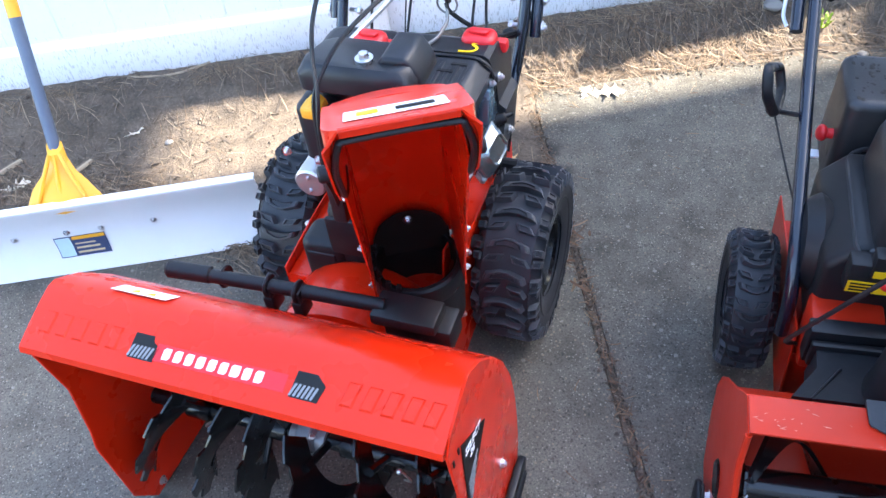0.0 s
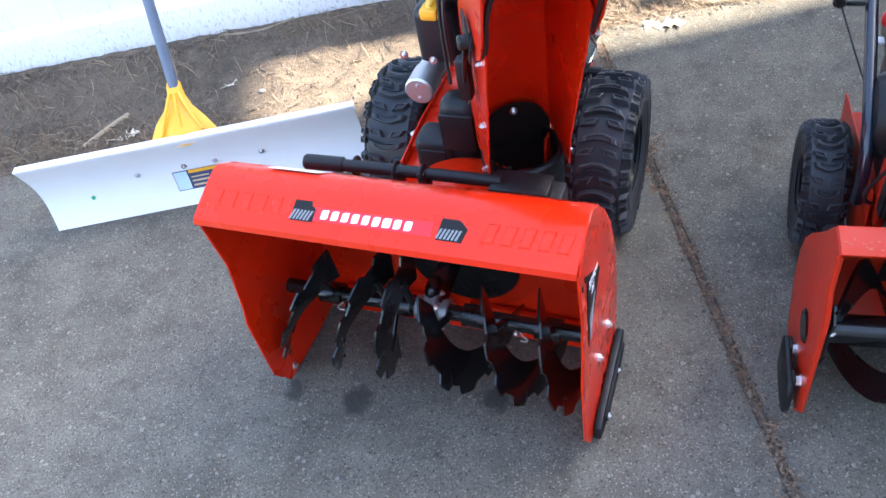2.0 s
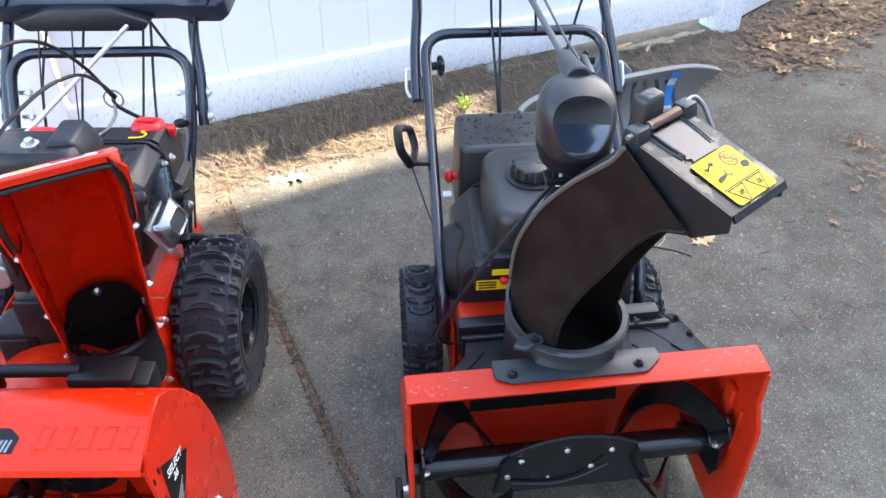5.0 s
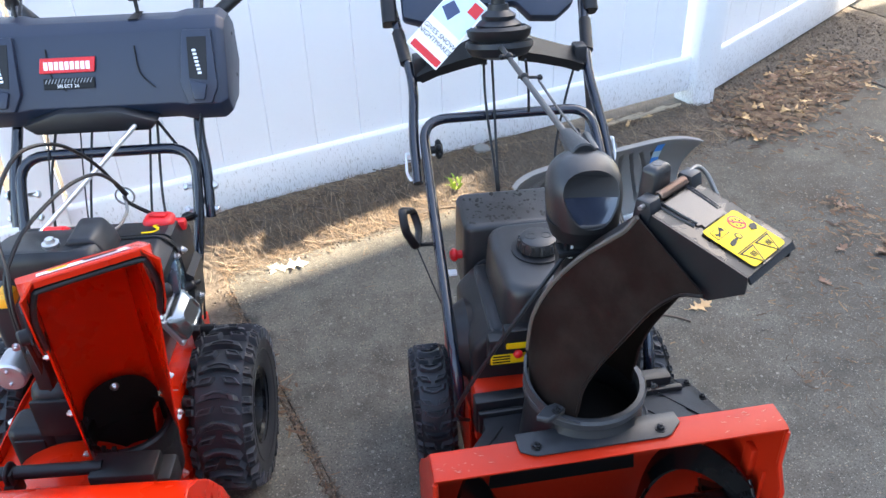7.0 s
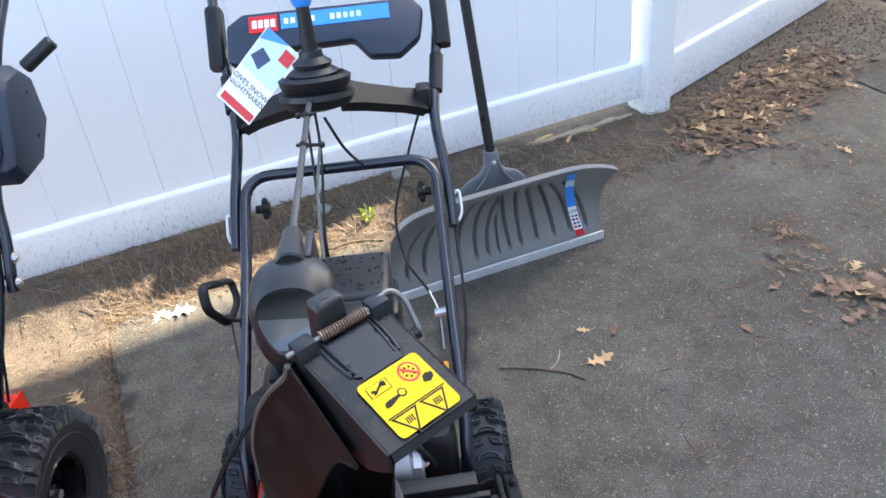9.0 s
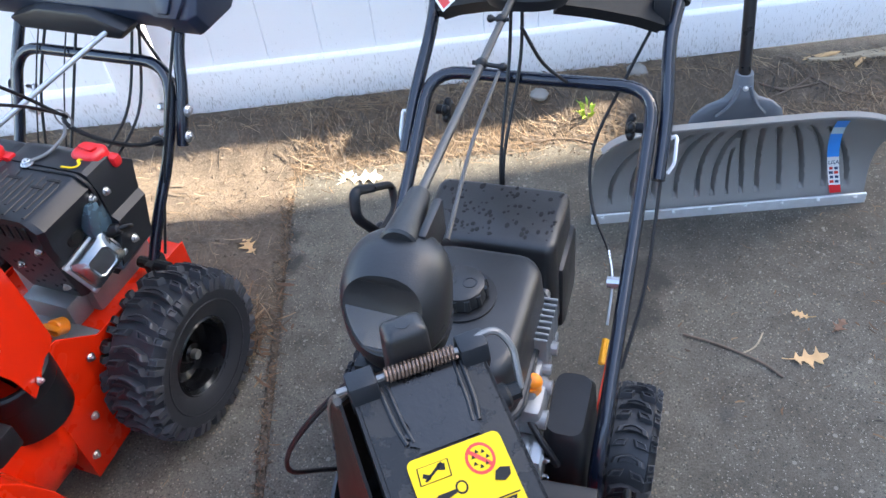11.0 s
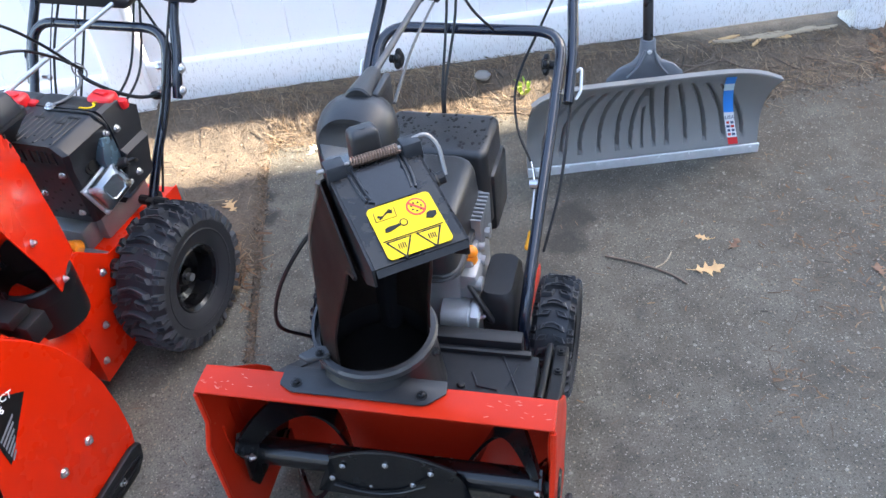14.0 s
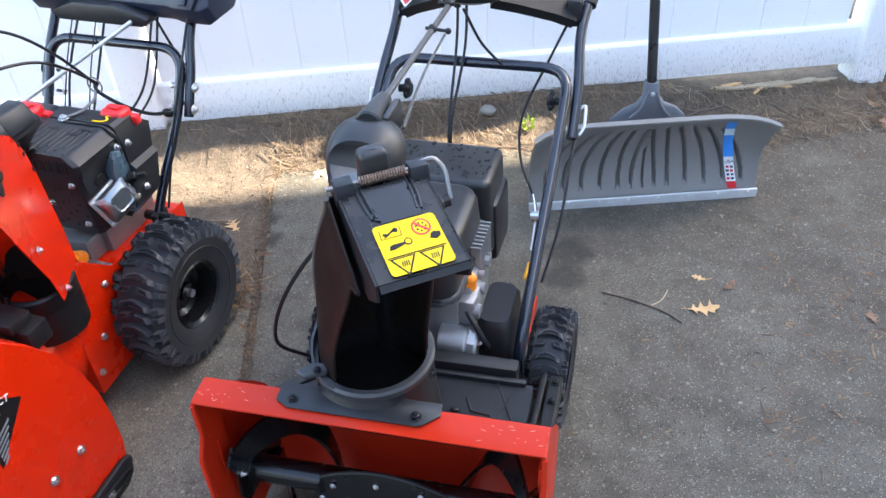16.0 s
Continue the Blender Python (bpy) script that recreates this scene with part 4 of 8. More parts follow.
rim_line += [ch(0.293, 0.054, 0.9510), ch(0.296, 0.070, 0.946)] + [ch(r - 0.004, 0.080, z + 0.004) for r, z in lo[4::-1]]
part("rubber_strip", pipe(rim_line, 0.0045, 8, 3), PLASTIC, flap)
part("deflector_lip", sheet(lipp, 0.003), RED_NEW, flap)
lab = part("label", sheet([[ch(r, lat, 0.866 + FS * (r - 0.095) + 0.0020) for lat in (-0.06, 0, 0.06)] for r in (0.208, 0.235, 0.264)], 0.0006), WHITE_INK, flap, "white printed label")
part("label_bar", sheet([[ch(r, lat, 0.866 + FS * (r - 0.095) + 0.0030) for lat in (0.0, 0.045)] for r in (0.232, 0.250)], 0.0004), INK, lab)
part("label_bar", sheet([[ch(r, lat, 0.866 + FS * (r - 0.095) + 0.0030) for lat in (-0.045, -0.02)] for r in (0.226, 0.250)], 0.0004), YELLOW, lab)
part("deflector_arm", join(pipe([ch(0.05, -0.098, 0.62), ch(0.10, -0.100, 0.72), ch(0.160, -0.100, 0.80)], 0.010, 8, 4, 0.4), box(*(lambda p: (p.x - 0.014, p.x + 0.010, p.y - 0.012, p.y + 0.012, 0.64, 0.72))(ch(0.075, -0.098, 0)), 0.004)), PLASTIC, craft)

# engine
part("engine_block", join(box(-0.09, 0.120, 0.670, 0.86, 0.318, 0.47, 0.01), box(-0.02, 0.100, 0.615, 0.672, 0.32, 0.385, 0.006)), ALU_CAST, craft, "cast grey engine block")
air_rings = [rrect(-0.020, 0.595, 0.10, 0.08, 0.03, 0.60), rrect(-0.005, 0.590, 0.12, 0.09, 0.03, 0.66), rrect(0.030, 0.565, 0.165, 0.105, 0.022, 0.715), rrect(0.043, 0.545, 0.192, 0.124, 0.022, 0.735), rrect(0.046, 0.536, 0.202, 0.134, 0.022, 0.742), rrect(0.046, 0.535, 0.200, 0.134, 0.022, 0.768), rrect(0.046, 0.532, 0.180, 0.116, 0.03, 0.786), rrect(0.046, 0.530, 0.168, 0.104, 0.03, 0.789)]
air_rings = [[(x, y, z - 0.22 * max(0.0, y - 0.500) * step(0.73, 0.79, z)) for x, y, z in ring] for ring in air_rings]
air = part("air_box", join(skin(air_rings), prism([(0.060, 0.758), (0.090, 0.797), (0.130, 0.797), (0.146, 0.772), (0.152, 0.750)], "y", 0.500, 0.582, 0.007, 3), tub(-0.050, 0.555, 0.080, 0.13, 0.575, 0.690, 0.02, 0.02)), PLASTIC_NEW, craft, "large black air box over the engine")
part("cover_nut", join(cyl((0.060, 0.503, 0.787), (0.060, 0.503, 0.793), 0.015, n=20), lathe([(0.009, 0), (0.009, 0.006), (0.0075, 0.009), (0.003, 0.010)], (0.060, 0.503, 0.793), (0.060, 0.503, 1), 6)), STEEL, air)
part("choke_knob", join(cyl((-0.044, 0.510, 0.690), (-0.044, 0.478, 0.690), 0.018, 0.014, 12, 0.003), box(-0.062, -0.026, 0.470, 0.505, 0.678, 0.702, 0.006)), AMBER, air)
for x, z in ((-0.110, 0.60), (-0.05, 0.59)):
    part("bolt", bolt((x, 0.474, z), (0, -1, 0), 0.006), STEEL, air)
part("starter_disc", join(cyl((-0.128, 0.60, 0.462), (-0.128, 0.535, 0.462), 0.033, n=24, b=0.004), cyl((-0.128, 0.66, 0.462), (-0.128, 0.60, 0.462), 0.029, n=20)), ALU, craft, "round silver starter end")
for z in (0.446, 0.478):
    part("starter_screw", bolt((-0.128, 0.535, z), (0, -1, 0), 0.004, 0.003), STEEL, craft)
# muffler guard with slots and holes
def guard_front(z):
    return 0.591 + 0.24 * max(0.0, 0.61 - z)


def guard_ring(x, z, y1, cut=0.010):
    y0 = guard_front(z)
    return [(0.0, y0, z), (x - cut, y0, z), (x, y0 + cut, z), (x, y1, z), (0.0, y1, z)]


guard = part("muffler_guard", join(skin([guard_ring(0.137, 0.402, 0.735), guard_ring(0.178, 0.585, 0.735), guard_ring(0.190, 0.610, 0.735), guard_ring(0.191, 0.632, 0.735), guard_ring(0.170, 0.653, 0.735), guard_ring(0.164, 0.656, 0.735)]),
                                   skin([[(0.0, a, z), (x, a, z), (x, b, z), (0.0, b, z)] for x, z, a, b in ((0.186, 0.425, 0.700, 0.750), (0.210, 0.455, 0.705, 0.800), (0.214, 0.545, 0.7365, 0.822), (0.200, 0.556, 0.7365, 0.826), (0.197, 0.615, 0.7365, 0.842), (0.186, 0.651, 0.7365, 0.800), (0.176, 0.6585, 0.7365, 0.785))])), PLASTIC_NEW, craft, "black sheet-metal muffler guard with vent slots")
for k in range(7):
    part("slot", join(box(0.148 - 0.021 * k, 0.159 - 0.021 * k, 0.5895, 0.5935, 0.612, 0.641, 0.001, 1)), INK, guard)
    part("slot_edge", box(0.1595 - 0.021 * k, 0.1615 - 0.021 * k, 0.5880, 0.5935, 0.610, 0.643, 0.0008, 1), PLASTIC_NEW, guard)
for i in range(5):
    for j in range(4):
        x, z = 0.035 + 0.024 * i, 0.430 + 0.038 * j + 0.012 * (i % 2)
        part("hole", cyl((x, guard_front(z) + 0.002, z), (x, guard_front(z) - 0.0008, z), 0.004, n=8), INK, guard)
part("side_recess", join(cyl((0.150, 0.662, 0.560), (0.1745, 0.662, 0.560), 0.021, n=20, b=0.002), cyl((0.160, 0.662, 0.560), (0.1770, 0.662, 0.560), 0.012, n=16, b=0.001)), INK, guard)
for x, y, z, d in ((0.150, guard_front(0.576), 0.576, (0, -1, 0)), (0.118, guard_front(0.440), 0.440, (0, -1, 0)), (0.05, guard_front(0.50), 0.50, (0, -1, 0)), (0.198, 0.752, 0.606, (1, 0, 0)), (0.191, 0.722, 0.611, (1, 0, 0)), (0.213, 0.752, 0.486, (1, 0, 0))):
    part("bolt", bolt((x, y, z), d, 0.0065), STEEL, guard)
for k in range(10):
    x = 0.012 + 0.0155 * k
    part("top_rib", box(x, x + 0.0075, 0.600 + 0.012 * (k % 3), 0.712 - 0.014 * (k % 2), 0.655, 0.6580, 0.001, 1), PLASTIC_NEW, guard)
for x, y in ((0.040, 0.690), (0.105, 0.676), (0.125, 0.700)):
    part("top_slot", box(x, x + 0.030, y, y + 0.008, 0.6570, 0.6588, 0.0008, 1), INK, guard)
part("strap", pipe([(0.060, 0.726, 0.658), (0.130, 0.728, 0.659), (0.172, 0.728, 0.656), (0.194, 0.729, 0.632), (0.196, 0.728, 0.590)], 0.004, 8, 3, 0.5), PLASTIC, guard)
head = part("cylinder_head_cover", skin([[(x, y, z) for x, y in ((-a, -b + c), (-a + c, -b), (a - c, -b), (a, -b + c), (a, b - c), (a - c, b), (-a + c, b), (-a, b - c))] for a, b, c, z in ((0.050, 0.062, 0.010, 0.0), (0.050, 0.062, 0.010, 0.014), (0.044, 0.055, 0.016, 0.026), (0.030, 0.038, 0.012, 0.042), (0.027, 0.034, 0.010, 0.042), (0.024, 0.030, 0.009, 0.039))]), HEAD_STEEL, craft, "bright silver faceted cylinder head cover")
part("head_flange", join(box(-0.057, 0.057, -0.070, 0.070, -0.012, 0.003, 0.003)), ALU, head)
for x in (-0.046, 0.046):
    for y in (-0.064, 0.064):
        part("head_bolt", bolt((x, y, 0.003), (0, 0, 1), 0.0055, 0.004), STEEL, head)
head.matrix_local = Matrix.Translation((0.190, 0.668, 0.498)) @ Matrix.Scale(0.74, 4) @ pose(0, 0, 0, 0, 72, 0) @ pose(0, 0, 0, 14, 0, 0) @ pose(0, 0, 0, 0, 0, 12)
part("valve_shroud", join(prism([(0.690, 0.50), (0.740, 0.52), (0.735, 0.600), (0.700, 0.610), (0.682, 0.560)], "x", 0.170, 0.196, 0.004, 2), prism([(0.700, 0.44), (0.752, 0.45), (0.745, 0.50), (0.700, 0.50)], "x", 0.175, 0.206, 0.004, 2)), BLUE_STEEL, craft, "blue-tinted sheet-metal shroud")
part("spark_plug_boot", join(cyl((0.185, 0.722, 0.522), (0.216, 0.730, 0.532), 0.015, 0.011, 14, 0.003), pipe([(0.214, 0.730, 0.532), (0.222, 0.742, 0.530), (0.214, 0.758, 0.515)], 0.0045)), PLASTIC, craft)
part("oil_cap", join(cyl((0.100, 0.592, 0.360), (0.104, 0.566, 0.380), 0.018, n=14, b=0.003), box(0.082, 0.126, 0.556, 0.570, 0.376, 0.388, 0.003)), ORANGE, craft, "orange oil dipstick cap")
part("crankcase", join(cyl((0.06, 0.53, 0.34), (0.06, 0.59, 0.34), 0.040, n=20), box(0.03, 0.165, 0.53, 0.62, 0.318, 0.335, 0.006)), ALU_CAST, craft)
part("fuel_tank", join(tub(-0.075, 0.725, 0.17, 0.16, 0.47, 0.658, 0.035, 0.025), tub(0.075, 0.770, 0.22, 0.085, 0.47, 0.648, 0.025, 0.015)), PLASTIC_NEW, craft, "black fuel tank behind the engine")
for x, y, z in ((0.150, 0.795, 0.640), (-0.045, 0.730, 0.655)):
    cap = part("red_cap", join(tub(x, y, 0.066, 0.052, z - 0.02, z + 0.028, 0.018, 0.012), box(x + 0.015, x + 0.052, y + 0.002, y + 0.024, z - 0.015, z + 0.010, 0.007), prism([(x - 0.020, y - 0.004), (x + 0.016, y - 0.010), (x + 0.022, y + 0.004), (x - 0.016, y + 0.012)], "z", z + 0.027, z + 0.034, 0.003, 2)), RED_PLASTIC, craft, "red plastic cap on the tank")
part("yellow_mark", join(pipe([(0.126, 0.742, 0.6600), (0.150, 0.744, 0.6602), (0.158, 0.756, 0.6602), (0.146, 0.768, 0.6600), (0.166, 0.776, 0.6598)], 0.0028, 6, 4, 0.4)), YELLOW, craft)
part("hook_bracket", pipe(bent([(0.052, 0.735, 0.662), (0.075, 0.765, 0.662), (0.082, 0.815, 0.672), (0.078, 0.830, 0.690)], 0.02), 0.0036, 8, 0), GREY_ROD, craft)
part("bracket_bolt", bolt((0.052, 0.732, 0.660), (0, 0, 1), 0.009), STEEL, craft)
part("cable_ring", pipe([(0.078 + 0.020 * math.cos(a), 0.832, 0.700 + 0.020 * math.sin(a)) for a in [2 * math.pi * k / 12 for k in range(13)]], 0.002, 6, 2), GREY_ROD, craft)
# handles
HXR = {1: 0.186, -1: 0.222}      # half widths: the handle sits a little to one side
lower = bent([(0.168, 0.800, 0.345), (0.176, 0.860, 0.440), (0.186, 0.950, 0.545), (0.186, 1.045, 0.708), (-0.222, 1.035, 0.708), (-0.222, 0.945, 0.545), (-0.215, 0.860, 0.440), (-0.210, 0.800, 0.345)], 0.07, 6)
part("lower_handle", pipe(lower, 0.0125, 12, 0), BLACK_TUBE, craft, "blue-black bent tube handle")
for s in (-1, 1):
    h = HXR[s]
    part("upper_handle", pipe(bent([(s * (h + 0.024), 0.972, 0.556), (s * (h + 0.024), 0.990, 0.592), (s * (h + 0.022), 1.030, 0.660), (s * (h + 0.008), 1.075, 0.735), (s * (h + 0.014), 1.30, 1.00), (s * (h + 0.022), 1.42, 1.10)], 0.05), 0.0125, 12, 0), BLACK_TUBE, craft)
    for y, z in ((0.985, 0.572), (1.008, 0.622)):
        part("handle_bolt", bolt((s * (h + 0.036), y, z), (s, 0, 0), 0.009), STEEL, craft)
        part("handle_nut", join(cyl((s * (h - 0.034), y, z), (s * (h - 0.008), y, z), 0.005, n=8), lathe([(0.008, 0), (0.009, 0.003), (0.009, 0.008), (0.006, 0.010)], (s * (h - 0.026), y, z), (s * (h - 0.05), y, z), 6)), STEEL, craft)
    part("handle_foot", join(box(s * (h - 0.014) - 0.010, s * (h - 0.014) + 0.010, 0.78, 0.83, 0.27, 0.365, 0.004), cyl((s * (h - 0.05), 0.80, 0.352), (s * (h + 0.028), 0.80, 0.352), 0.013, n=10)), PLASTIC, craft)
    part("hand_grip", cyl((s * 0.223, 1.335, 0.930), (s * 0.290, 1.375, 0.975), 0.017, n=14, b=0.004), PLASTIC_DUSTY, craft)
part("clip_knob", join(ball((0.186 - 0.024, 0.955, 0.570), 0.013, 1.3, 0.8, 0.9), cyl((0.150, 0.955, 0.570), (0.186, 0.955, 0.572), 0.006, n=8)), PLASTIC, craft)
# control panel
dash_prof = [(1.048, 0.815), (1.075, 0.768), (1.17, 0.770), (1.250, 0.840), (1.250, 0.945), (1.205, 0.985), (1.15, 0.985), (1.125, 0.965)]
stations = [(-0.284, 0.90), (-0.266, 1.02), (-0.190, 1.02), (-0.165, 0.97), (0.165, 0.97), (0.190, 1.02), (0.266, 1.02), (0.284, 0.90)]
cy, cz = 1.15, 0.875
rings = [[(x, cy + (y - cy) * k, cz + (z - cz) * k) for y, z in dash_prof] for x, k in stations]
b = skin(rings)
bmesh.ops.bevel(b, geom=[e for e in b.edges if e.calc_face_angle(0) > 0.35], offset=0.0035, segments=2, profile=0.5, affect="EDGES")
dash = part("control_panel", b, PANEL, craft, "black moulded control panel with a red brand plate")
fn = Vector((0, -0.150, 0.077)).normalized()
fu = Vector((0, 0.077, 0.150)).normalized()
fo = Vector((0, 1.0895, 0.8900))


def on_dash(x, u, h=0.0):
    m = Matrix.Identity(4)
    m.col[0][:3], m.col[1][:3], m.col[2][:3] = (1, 0, 0), fu, fn
    m.translation = fo + Vector((x, 0, 0)) + fu * u + fn * (h + 0.0035)
    return m


brand = part("brand_plate", moved(prism([(-0.062, -0.016), (0.062, -0.016), (0.066, 0.018), (-0.058, 0.018)], "z", 0, 0.003, 0.001), on_dash(-0.075, 0.012)), RED_PLASTIC, dash, "red plate with white block marks")
for k in range(9):
    part("white_mark", moved(box(-0.0045, 0.0045, -0.009, 0.009, 0.003, 0.0036, 0), on_dash(-0.121 + 0.0118 * k, 0.012)), WHITE_INK, brand)
hatch = part("hatch_plate", moved(box(-0.055, 0.060, -0.028, -0.004, 0, 0.0016, 0.0006, 1), on_dash(-0.075, -0.012)), INK, dash, "dark hatched plate")
for k in range(15):
    part("stripe", moved(prism([(-0.052 + 0.0072 * k, -0.015), (-0.0495 + 0.0072 * k, -0.015), (-0.0445 + 0.0072 * k, -0.005), (-0.047 + 0.0072 * k, -0.005)], "z", 0.0016, 0.0021), on_dash(-0.075, -0.012)), GREY_INK, hatch)
write("lettering", "SELECT 26", 0.011, WHITE_INK, hatch, on_dash(-0.075, -0.034, 0.002))
for s in (-1, 1):
    pod = part("side_pod", moved(join(prism([(-0.026, -0.088), (0.026, -0.088), (0.042, -0.050), (0.034, 0.078), (-0.030, 0.078), (-0.042, -0.040)], "z", -0.01, 0.012, 0.003, 2), prism([(-0.012, -0.080), (0.012, -0.080), (0.020, -0.045), (-0.020, -0.035)], "z", 0.012, 0.020, 0.003, 2)), on_dash(s * 0.222, 0.0)), PANEL, dash, "raised side pod with a worn grip patch")
    part("pod_recess", moved(prism([(-0.020, -0.030), (0.020, -0.036), (0.024, 0.062), (-0.020, 0.062)], "z", 0.012, 0.0135, 0.0005), on_dash(s * 0.222, 0.0)), PLASTIC, pod)
    for q in range(7):
        part("silver_mark", moved(box(-0.005, 0.004, 0.0, 0.0055, 0.0135, 0.0145, 0.0005, 1), on_dash(s * 0.222 + 0.0016 * (3 - q), -0.022 + 0.0085 * q)), GALV, pod)
    part("pod_screw", cyl((s * 0.2835, 1.20, 0.925), (s * 0.2855, 1.20, 0.925), 0.004, n=8), INK, pod)
    part("pod_screw", cyl((s * 0.2835, 1.18, 0.83), (s * 0.2855, 1.18, 0.83), 0.004, n=8), INK, pod)
    part("lever", join(cyl((s * 0.14 - 0.06, 1.19, 0.95), (s * 0.14 - 0.065, 1.205, 1.015), 0.0045, n=8), tub(s * 0.14 - 0.068, 1.215, 0.030, 0.024, 1.01, 1.085, 0.010, 0.008)), PLASTIC, dash, "black speed lever")
    part("lever_slot", moved(prism([(-0.012, -0.03), (0.012, -0.03), (0.009, 0.03), (-0.009, 0.03)], "z", 0, 0.0025, 0.001), Matrix.Translation((s * 0.14 - 0.062, 1.178, 0.9825))), INK, dash)
    part("seam", moved(join(pipe([(-0.02, 0.05, 0), (-0.012, -0.01, 0), (0.02, -0.045, 0)], 0.0016, 5, 3)), on_dash(s * 0.10, 0.0)), INK, dash)
part("lower_scoop", prism([(-0.19, 0.785), (-0.10, 0.815), (0.03, 0.815), (0.12, 0.785), (0.10, 0.762), (-0.16, 0.762)], "y", 1.025, 1.08, 0.008, 2), PLASTIC_NEW, dash)
part("headlight", join(box(-0.12, 0.0, 1.245, 1.275, 0.93, 0.955, 0.006)), ALU, dash)
# chute rod and cables
part("chute_rod", cyl((0.100, 1.10, 0.80), (-0.085, 0.700, 0.670), 0.0058, n=10), ALU, craft, "bright steel chute crank rod")
cables = [[(0.085, 1.10, 0.79), (0.075, 1.00, 0.62), (0.11, 0.86, 0.60), (0.13, 0.82, 0.62)], [(0.100, 1.10, 0.79), (0.098, 1.01, 0.62), (0.14, 0.87, 0.60), (0.155, 0.83, 0.62)], [(0.21, 1.07, 0.79), (0.19, 0.93, 0.55), (0.185, 0.83, 0.36)],
          [(-0.12, 1.08, 0.80), (-0.15, 0.98, 0.62), (-0.13, 0.86, 0.40)], [(-0.04, 1.08, 0.80), (-0.06, 0.98, 0.62), (-0.06, 0.86, 0.45)]]
for c in cables:
    part("cable", pipe(c, 0.0032, 6), PLASTIC, craft)
part("chute_cable", pipe([(0.074, 0.836, 0.700), (0.084, 0.832, 0.682), (0.120, 0.86, 0.635), (0.150, 0.91, 0.590), (0.175, 0.955, 0.575)], 0.0046, 6), PLASTIC, craft)
part("chute_cable", pipe([(0.076, 0.842, 0.695), (0.071, 0.767, 0.800), (0.055, 0.706, 0.872), (0.043, 0.645, 0.915), (0.021, 0.583, 0.931), (0.004, 0.532, 0.909), (0.000, 0.481, 0.870), (0.007, 0.442, 0.828), (0.026, 0.403, 0.795), (0.030, 0.375, 0.740), (0.036, 0.362, 0.66)], 0.0036, 6), PLASTIC, craft)
part("chute_cable", pipe([(0.080, 0.842, 0.700), (0.088, 0.768, 0.770), (0.092, 0.688, 0.828), (0.078, 0.607, 0.852), (0.058, 0.535, 0.850), (0.037, 0.474, 0.834), (0.022, 0.433, 0.806), (0.016, 0.402, 0.775), (0.020, 0.380, 0.70), (0.028, 0.362, 0.62)], 0.0036, 6), PLASTIC, craft)
part("chute_cable", pipe([(0.085, 1.085, 0.790), (0.150, 1.060, 0.690), (0.200, 1.035, 0.640), (0.196, 1.000, 0.590), (0.180, 0.960, 0.575)], 0.0036, 6), PLASTIC, craft)
for x, q in ((-0.150, -0.135), (-0.075, -0.055)):
    part("control_wire", pipe([(x, 1.085, 0.790), ((x + q) / 2, 0.98, 0.66), (q, 0.88, 0.50)], 0.0018, 5, 3), PLASTIC, craft)

# ---- the smaller snow blower ----
FRONT = Matrix.Translation((0.0105, 0.011, 0)) @ pose(0, 0, 0, 0, 0, 2.4)      # the front stands slightly turned to the frame
toro = thing("snow_blower", pose(0, 0, 0), "used red single-stage snow blower with a tall black chute", "snow blower", "snow blowers")
TW = 0.312
# housing: flanged top, curved back, two side plates
back_line = [(0.053, 0.4875), (0.076, 0.455), (0.110, 0.405), (0.150, 0.358), (0.190, 0.314), (0.224, 0.264), (0.240, 0.215), (0.236, 0.140), (0.205, 0.080), (0.180, 0.050)]
lip_line = [(0.008, 0.4825), (0.000, 0.4815), (-0.0045, 0.4835), (-0.0045, 0.4870), (0.004, 0.4895), (0.018, 0.4905), (0.050, 0.4915), (0.055, 0.4905)]
rows = [[(x, y, z) for x in [-TW + 2 * TW * i / 12 for i in range(13)]] for y, z in lip_line]
tlip = part("housing_lip", sheet(rows, 0.003), RED_OLD, toro, "scuffed red folded top lip")
rows = [[(x, y, z) for x in [-TW + 2 * TW * i / 16 for i in range(17)]] for y, z in back_line]
thouse = part("auger_housing", sheet(rows, 0.003), RED_OLD, toro, "used red auger housing open to the front")
vent = [[(x * k, y - 0.007, z) for x in (-0.172, 0.0, 0.150)] for y, z, k in ((0.2240, 0.264, 0.93), (0.2330, 0.240, 0.95), (0.2400, 0.215, 0.97), (0.2400, 0.190, 0.985), (0.2385, 0.168, 1.0))]
part("discharge_opening", sheet(vent, 0.002), INK, thouse, "dark discharge slot in the housing")
side_out = [(-0.004, 0.484), (-0.004, 0.40), (-0.030, 0.360), (-0.034, 0.085), (0.000, 0.040), (0.060, 0.030), (0.205, 0.035), (0.250, 0.140), (0.255, 0.220), (0.236, 0.275), (0.198, 0.326), (0.155, 0.372), (0.113, 0.418), (0.078, 0.462), (0.056, 0.487)]
